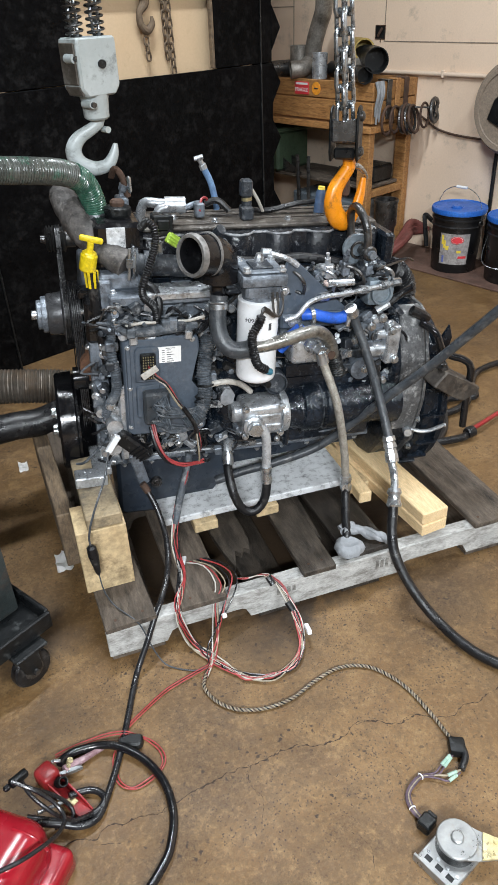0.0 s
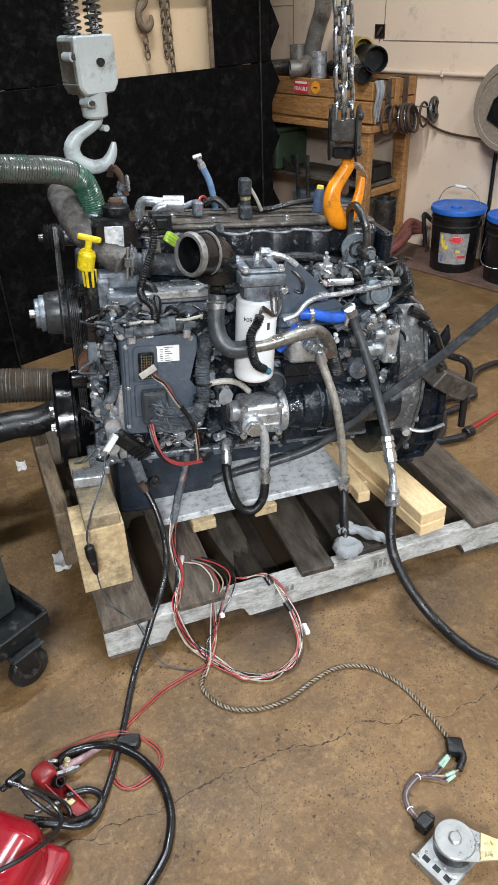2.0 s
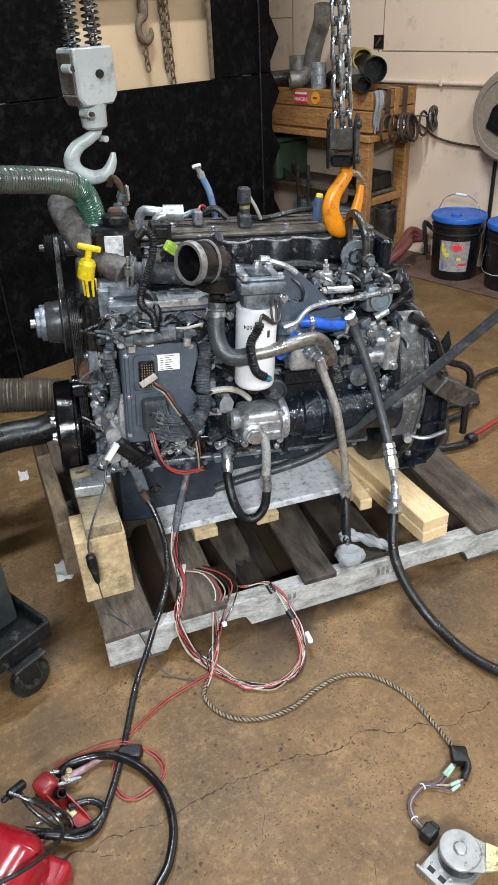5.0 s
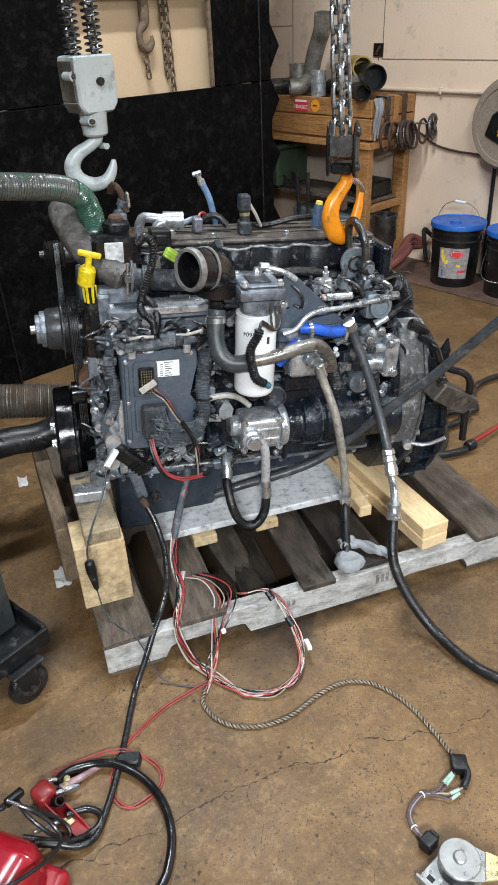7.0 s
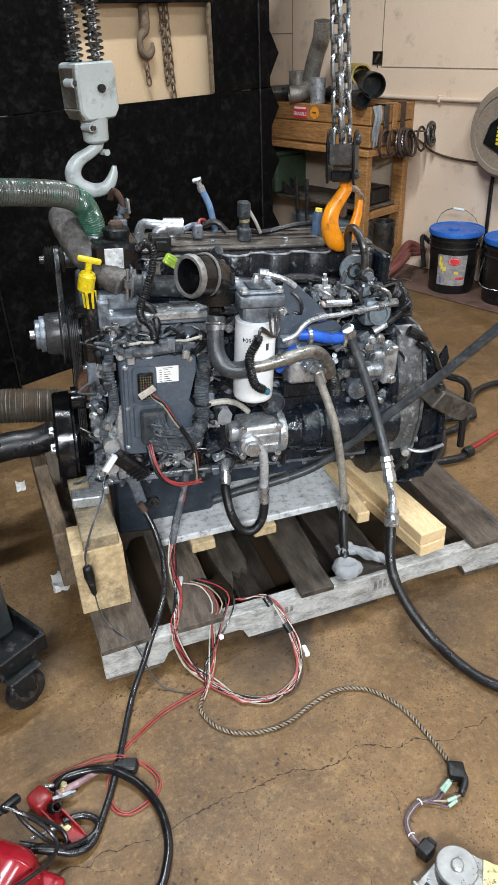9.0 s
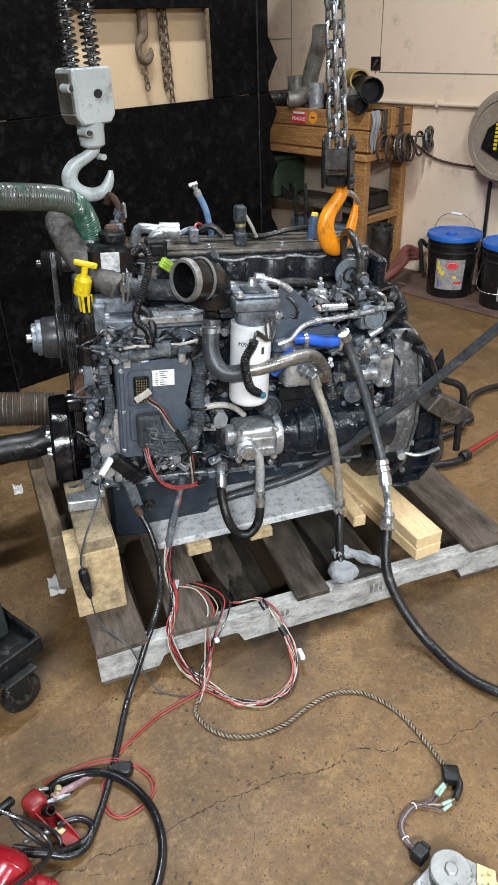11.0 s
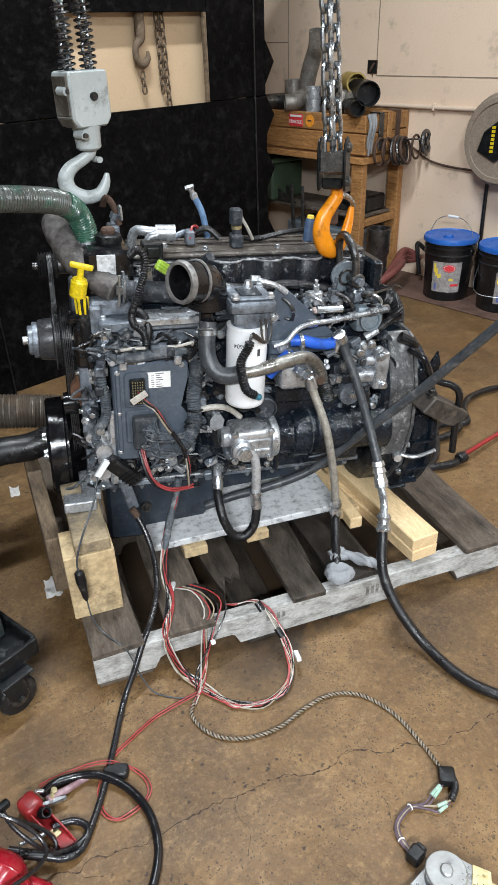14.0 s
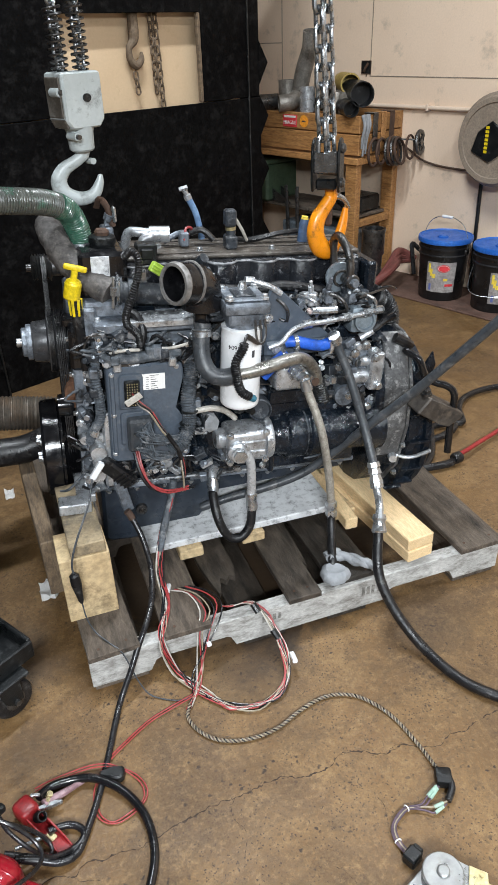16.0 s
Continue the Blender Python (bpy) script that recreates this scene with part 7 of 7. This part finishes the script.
    part("clear_bag", bm, pm("pink_plastic_wrap", (.16, .09, .10), (.34, .23, .25), .3, 0, 20, .3), t, "pinkish plastic wrap")
    # harness loop from pallet to the floor
    t = thing("wiring_harness", "loose red, white and black wires hanging off the pallet", "harness")
    rnd = random.Random(31)
    cols = (REDWIRE, BLACKWIRE, WHITEWIRE, REDWIRE, TANWIRE, BLACKWIRE)
    for k in range(12):
        o = lambda s=.011: rnd.uniform(-s, s)
        bm = mk()
        tube(bm, [(.318, .27, .39 - .0 * k), (.295, .258 + o(), .33), (.262 + o(), .23, .265), (.232 + o(), .17, .19), (.225 + o(), .09 + o(), .15), (.195 + o(), .02, .14), (.19 + o(.012), -.012, .10), (.21 + o(.012), -.035, .02), (.235 + o(.012), -.075 + o(), .008), (.265 + o(), -.125 + o(), .008), (.31 + o(), -.175 + o(), .009), (.37, -.20 + o(), .009), (.43, -.185 + o(), .01), (.475 + o(), -.14, .02), (.487 + o(), -.08, .05), (.465 + o(), -.02, .11), (.43 + o(), .01, .145), (.39 + o(), .015, .145), (.36, .03, .14)], .0019, 6, .016)
        part("wire", bm, cols[k % 6], t)
    bm = mk()
    tube(bm, [(.318, .275, .40), (.300, .262, .345), (.272, .24, .285), (.245, .21, .225)], .0105, 12, .006, lumpy=.002)
    part("loom_wrap", bm, WIREGREY, t)
    for k in range(6):
        bm = mk()
        x = .27 + .012 * k
        tube(bm, [(.25 + .01 * k, .14, .14), (x + .015, .09, .15 + o()), (x + .03, .03 + o(), .142), (x + o(.01), -.01, .11), (.26 + o(.015), -.05, .02), (.24 + o(.01), -.10, .008), (.21 + o(.01), -.14, .008)], .002, 6, .016)
        part("wire", bm, cols[(k + 2) % 6], t)
    for q, rz in (((.498, -.12, .045), 80), ((.30, -.012, .075), 95), ((.245, .15, .14), 70)):
        bm = mk()
        box(bm, -.022, .022, -.006, .006, -.006, .006, .002, Matrix.Translation(q) @ pose(0, 0, 0, 0, 20, rz))
        part("connector", bm, WHITEPAINT, t, "white wire connector")
    for q in ((.44, -.005, .135), (.475, -.055, .075)):
        bm = mk()
        lathe(bm, [(-.013, .009), (.013, .009)], q, (.3, -.6, -.6), 10)
        part("tape", bm, CARTBLACK, t)
    # twisted cable to the throttle actuator
    t = thing("twisted_cable", "twisted black and tan cable snaking over the floor", "cable")
    line = [(.215, -.13, .008), (.20, -.165, .007), (.213, -.21, .007), (.245, -.248, .007), (.29, -.27, .007), (.34, -.278, .007), (.395, -.272, .007), (.455, -.25, .007), (.515, -.235, .007), (.56, -.238, .007), (.605, -.26, .007), (.64, -.305, .007), (.662, -.36, .007), (.675, -.44, .007), (.678, -.515, .012)]
    for k, mt in enumerate((BLACKWIRE, TANWIRE, BROWNWIRE, TANWIRE)):
        poly = helix_wire(line, 40, .0028, k * math.pi / 2, .003)
        bm = poly_tube(mk(), poly, .0021, 6)
        part("strand", bm, mt, t)
    # connector cluster
    t = thing("connector_cluster", "taped black connector with mint heat-shrink splices", "connector")
    bm = mk()
    box(bm, -.018, .018, -.02, .02, .003, .028, .006, pose(.676, -.53, 0, 0, 0, -25), 2)
    part("shell", bm, CARTBLACK, t)
    bm = mk()
    tube(bm, [(.685, -.535, .02), (.679, -.558, .018), (.655, -.578, .014)], .0078, 10)
    part("tail", bm, RUBBER, t)
    rnd = random.Random(8)
    ends = [((.664, -.535, .014), (.622, -.552, .012), (.60, -.562, .01)), ((.662, -.54, .014), (.626, -.558, .010), (.603, -.568, .01)), ((.653, -.578, .014), (.622, -.578, .012), (.60, -.568, .01)), ((.650, -.582, .012), (.618, -.589, .01), (.60, -.576, .01))]
    for k, (a, b, c_) in enumerate(ends):
        bm = mk()
        tube(bm, [a, b, c_, (.565 + .002 * k, -.556 - .002 * k, .01), (.537 + .002 * k, -.566 - .002 * k, .01), (.516 + .003 * k, -.584, .01), (.509 + .003 * k, -.606, .01), (.512 + .003 * k, -.63, .01), (.518 + .003 * k, -.65, .014)], .0021, 8)
        part("wire", bm, (PURPLEWIRE, PURPLEWIRE, TANWIRE, PURPLEWIRE)[k], t)
        bm = mk()
        tube(bm, [Vector(a).lerp(Vector(b), .3), b], .0038, 10)
        part("splice", bm, MINT, t)
    for q in ((.567, -.558, .01), (.514, -.612, .01)):
        bm = mk()
        torus(bm, q, (1, .3, 0) if q[0] > .54 else (0, 1, 0), .0065, .0014, 12, 5)
        part("tie", bm, WHITEPAINT, t)
    # actuator
    a = thing("throttle_actuator", "silver rotary throttle actuator with a zinc mounting plate", "actuator", pose(.549, -.712, .0, 0, 0, -36))
    a.scale = (.9, .9, .9)
    bm = mk()
    box(bm, -.075, .02, -.05, .045, .012, .018, .002)
    box(bm, -.075, -.071, -.05, .045, .0, .012, .001)
    box(bm, -.071, .02, -.05, -.046, .0, .012, .001)
    box(bm, -.082, -.0755, -.085, .05, .0, .024, .001)
    part("base_plate", bm, ZINC, a, "", pose(0, 0, 0, 0, 0, 57))
    for k in range(3):
        bm = mk()
        box(bm, -.068, -.056, -.038 + k * .027, -.022 + k * .027, .0165, .0186, .0005)
        part("slot", bm, CARTBLACK, a, "", pose(0, 0, 0, 0, 0, 57))
    bm = mk()
    lathe(bm, [(.012, .043), (.044, .043)], (0, 0, 0), (0, 0, 1), 36)
    part("coil_body", bm, CARTBLACK, a)
    bm = mk()
    lathe(bm, [(.044, .041), (.046, .044), (.052, .044), (.054, .042), (.054, .014), (.06, .0135), (.062, .011), (.062, .003)], (0, 0, 0), (0, 0, 1), 40)
    part("drum", bm, ZINC, a, "bright zinc drum with a centre boss")
    bm = mk()
    prism(bm, [(.0, .044), (.044, .03), (.085, .022), (.09, -.02), (.044, -.036), (.0, -.044)], .046, .05, "xy", .001)
    part("arm_plate", bm, ZINC, a)
    bm = mk()
    prism(bm, [(.052, .028), (.09, .022), (.094, -.02), (.052, -.034)], .0505, .0545, "xy", .001)
    lathe(bm, [(0, .006), (.004, .005)], (.078, .012, .0545), (0, 0, 1), 6)
    lathe(bm, [(0, .006), (.004, .005)], (.078, -.012, .0545), (0, 0, 1), 6)
    tube(bm, [(.09, 0, .048), (.14, -.01, .045)], .004, 8)
    part("lever", bm, GOLD, a, "yellow zinc lever")
    for k in range(4):
        bm = mk()
        lathe(bm, [(0, .004), (.004, .004)], pose(0, 0, 0, 0, 0, 57) @ Vector((-.05, -.04 + k * .024, .018)), (0, 0, 1), 10)
        part("screw", bm, STEEL, a)
    bm = mk()
    box(bm, -.018, .018, -.016, .016, .006, .036, .004, pose(-.064, .034, 0, 0, 0, 60))
    box(bm, .016, .027, -.012, .012, .01, .032, .003, pose(-.064, .034, 0, 0, 0, 60))
    part("plug", bm, CARTBLACK, a, "black plug")


def build_floor_things():
    # red charger in the near corner
    r = thing("jump_starter", "glossy red plastic jump starter pack on the floor", "jump starter", pose(-.285, -.495, 0, 0, 0, -38))
    bm = mk()
    box(bm, -.22, .062, -.17, .102, .0, .158, .05, None, 7)
    sh = part("case", bm, REDPLASTIC, r)
    bm = mk()
    box(bm, -.10, .091, -.17, .1025, .0, .062, .016, None, 4)
    part("foot", bm, REDPLASTIC, r)
    bm = mk()
    tube(bm, [(.002, .06, .1565), (.03, .062, .150), (.052, .064, .132), (.062, .066, .106)], .004, 8)
    part("moulded_ridge", bm, REDPLASTIC, sh)
    for k in range(3):
        t = thing("charger_lead", "black lead curling over the red charger", "cable")
        bm = mk()
        pts = [[(-.24, -.362, .168), (-.205, -.383, .155), (-.172, -.401, .118), (-.158, -.428, .10), (-.170, -.462, .115), (-.196, -.501, .155), (-.235, -.523, .172), (-.275, -.53, .175)],
               [(-.224, -.352, .15), (-.212, -.380, .135), (-.180, -.408, .10), (-.160, -.405, .06), (-.142, -.401, .035), (-.108, -.39, .02)],
               [(-.22, -.371, .155), (-.182, -.36, .09), (-.156, -.364, .05), (-.146, -.38, .03), (-.159, -.392, .02), (-.187, -.392, .02)]][k]
        tube(bm, pts, .0042, 10)
        part("lead", bm, BLACKWIRE, t)
    t = thing("lead_plug", "black moulded plug end lying on the red charger", "plug", pose(-.229, -.353, .150, 0, 10, 35))
    bm = mk()
    box(bm, -.02, .02, -.008, .008, .0, .016, .004, None, 2)
    part("shell", bm, CARTBLACK, t)
    bm = mk()
    box(bm, -.034, -.0205, -.006, .006, .002, .013, .003)
    part("strain_relief", bm, RUBBER, t)
    # black tool cart with a caster
    c = thing("tool_cart", "scuffed black shop cart on a swivel caster", "cart", pose(-.12, .062, 0, 0, 0, 32))
    bm = mk()
    box(bm, -.6, 0, 0, .45, .125, .14, .003)
    for x0, x1, y0, y1 in ((-.6, 0, -.004, .008), (-.008, .004, .008, .45)):
        box(bm, x0, x1, y0, y1, .125, .175, .003)
    part("tray", bm, CARTBLACK, c)
    bm = mk()
    box(bm, -.6, -.023, .098, .45, .141, .37, .008, None, 2)
    part("cabinet", bm, pm("rusted_cart_sheet", (.015, .02, .021), (.042, .052, .051), .5, .2, 16, .5, (.07, .04, .03), .33, 16), c, "grey-green rusted sheet metal body")
    bm = mk()
    box(bm, -.13, -.04, -.03, .06, .112, .124, .003)
    for y in (-.022, .016):
        prism(bm, [(-.125, .115), (-.065, .115), (-.065, .05), (-.09, .04), (-.11, .06)], y, y + .004, "xz", .001)
    part("caster_fork", bm, CARTBLACK, c)
    bm = mk()
    lathe(bm, [(-.014, .035), (-.013, .048), (-.008, .052), (.008, .052), (.013, .048), (.014, .035)], (-.085, 0, .052), (0, 1, 0), 32)
    w = part("caster_wheel", bm, RUBBER, c)
    bm = mk()
    lathe(bm, [(-.018, .012), (-.016, .026), (.016, .026), (.018, .012)], (-.085, 0, .052), (0, 1, 0), 20)
    lathe(bm, [(-.03, .008), (.03, .008)], (-.085, 0, .052), (0, 1, 0), 6)
    part("hub", bm, DARKSTEEL, w)
    # paper scraps
    rnd = random.Random(12)
    for (x, y), s, lab in (((-.065, .43), .045, "crumpled white paper scrap beside the pallet"), ((-.14, 1.01), .03, "small torn paper scrap on the floor"), ((.0, .62), .02, "small white paper scrap")):
        t = thing("paper_scrap", lab, "paper", pose(x, y, .001), "paper scraps")
        bm = mk()
        n = 6
        g = [[bm.verts.new(((i / n - .5) * s * 1.1 + rnd.uniform(-.05, .05) * s, (j / n - .5) * s * 1.9 + rnd.uniform(-.05, .05) * s, abs(noise.noise(Vector((i * .35 + x * 40, j * .35, 1)))) * s * .8)) for j in range(n + 1)] for i in range(n + 1)]
        for i in range(n):
            for j in range(n):
                bm.faces.new((g[i][j], g[i + 1][j], g[i + 1][j + 1], g[i][j + 1]))
        bmesh.ops.solidify(bm, geom=bm.faces[:], thickness=.0006)
        part("sheet", bm, PAPER, t)
    # probe hung on a thin wire from the engine
    PROBE = [eng(.083, -.28, .043), (.083, .20, .44), (.062, .165, .42), (.036, .125, .395), (.018, .105, .365), (.010, .10, .335), (.010, .10, .312)]
    t = thing("test_probe", "black test probe hanging on a thin grey lead", "probe")
    bm = mk()
    lathe(bm, [(0, .006), (.006, .012), (.03, .0135), (.085, .007), (.095, .004)], (.010, .10, .312), (.06, -.03, -1), 14)
    part("handle", bm, RUBBER, t)
    bm = mk()
    tube(bm, PROBE, .0028, 6)
    tube(bm, [(.016, .097, .218), (.02, .085, .17), (.035, .06, .14), (.06, .02, .134), (.085, -.014, .12), (.11, -.045, .04), (.135, -.07, .006), (.19, -.105, .004), (.23, -.11, .004)], .002, 6)
    part("lead", bm, RUBBERGREY, t)
    bm = mk()
    box(bm, -.026, .026, -.007, .007, -.008, .008, .002, ENG @ Matrix.Translation((.096, -.28, .062)) @ pose(0, 0, 0, 0, -58, 0))
    part("clip", bm, WHITEPAINT, t, "white inline connector")
    # cables on the floor beyond the engine
    t = thing("floor_cables", "dark cables with a red battery end on the floor", "cable")
    bm = mk()
    tube(bm, [(1.25, .50, .02), (1.38, .60, .02), (1.46, .71, .02), (1.52, .80, .02), (1.60, .80, .02), (1.66, .79, .02), (1.72, .90, .02), (1.82, .98, .02), (2.0, 1.0, .02), (2.3, .9, .02)], .013, 10)
    part("lead", bm, RUBBER, t)
    bm = mk()
    tube(bm, [(1.2, .66, .02), (1.35, .72, .02), (1.5, .72, .02), (1.6, .76, .03), (1.58, .85, .03), (1.48, .88, .02)], .014, 10)
    part("lead", bm, RUBBER, t)
    bm = mk()
    tube(bm, [(1.2, .58, .02), (1.32, .55, .02), (1.42, .54, .02), (1.47, .555, .025)], .015, 10)
    part("lead", bm, RUBBER, t)
    bm = mk()
    tube(bm, [(1.47, .56, .03), (1.54, .585, .03), (1.66, .635, .025), (1.9, .72, .02), (2.3, .8, .02)], .0085, 10)
    part("red_lead", bm, CLAMPRED, t, "red battery lead")
    bm = mk()
    lathe(bm, [(0, .018), (.008, .022), (.034, .021), (.042, .013)], (1.445, .546, .03), (1, .2, 0), 14)
    part("lug", bm, RUBBER, t)


build_hoses()
build_hoists()
build_wiring()
build_floor_things()


# ---- motion ----
def motions():
    """Nothing in the place moves; the camera's own walk is keyed above."""
    return None


motions()
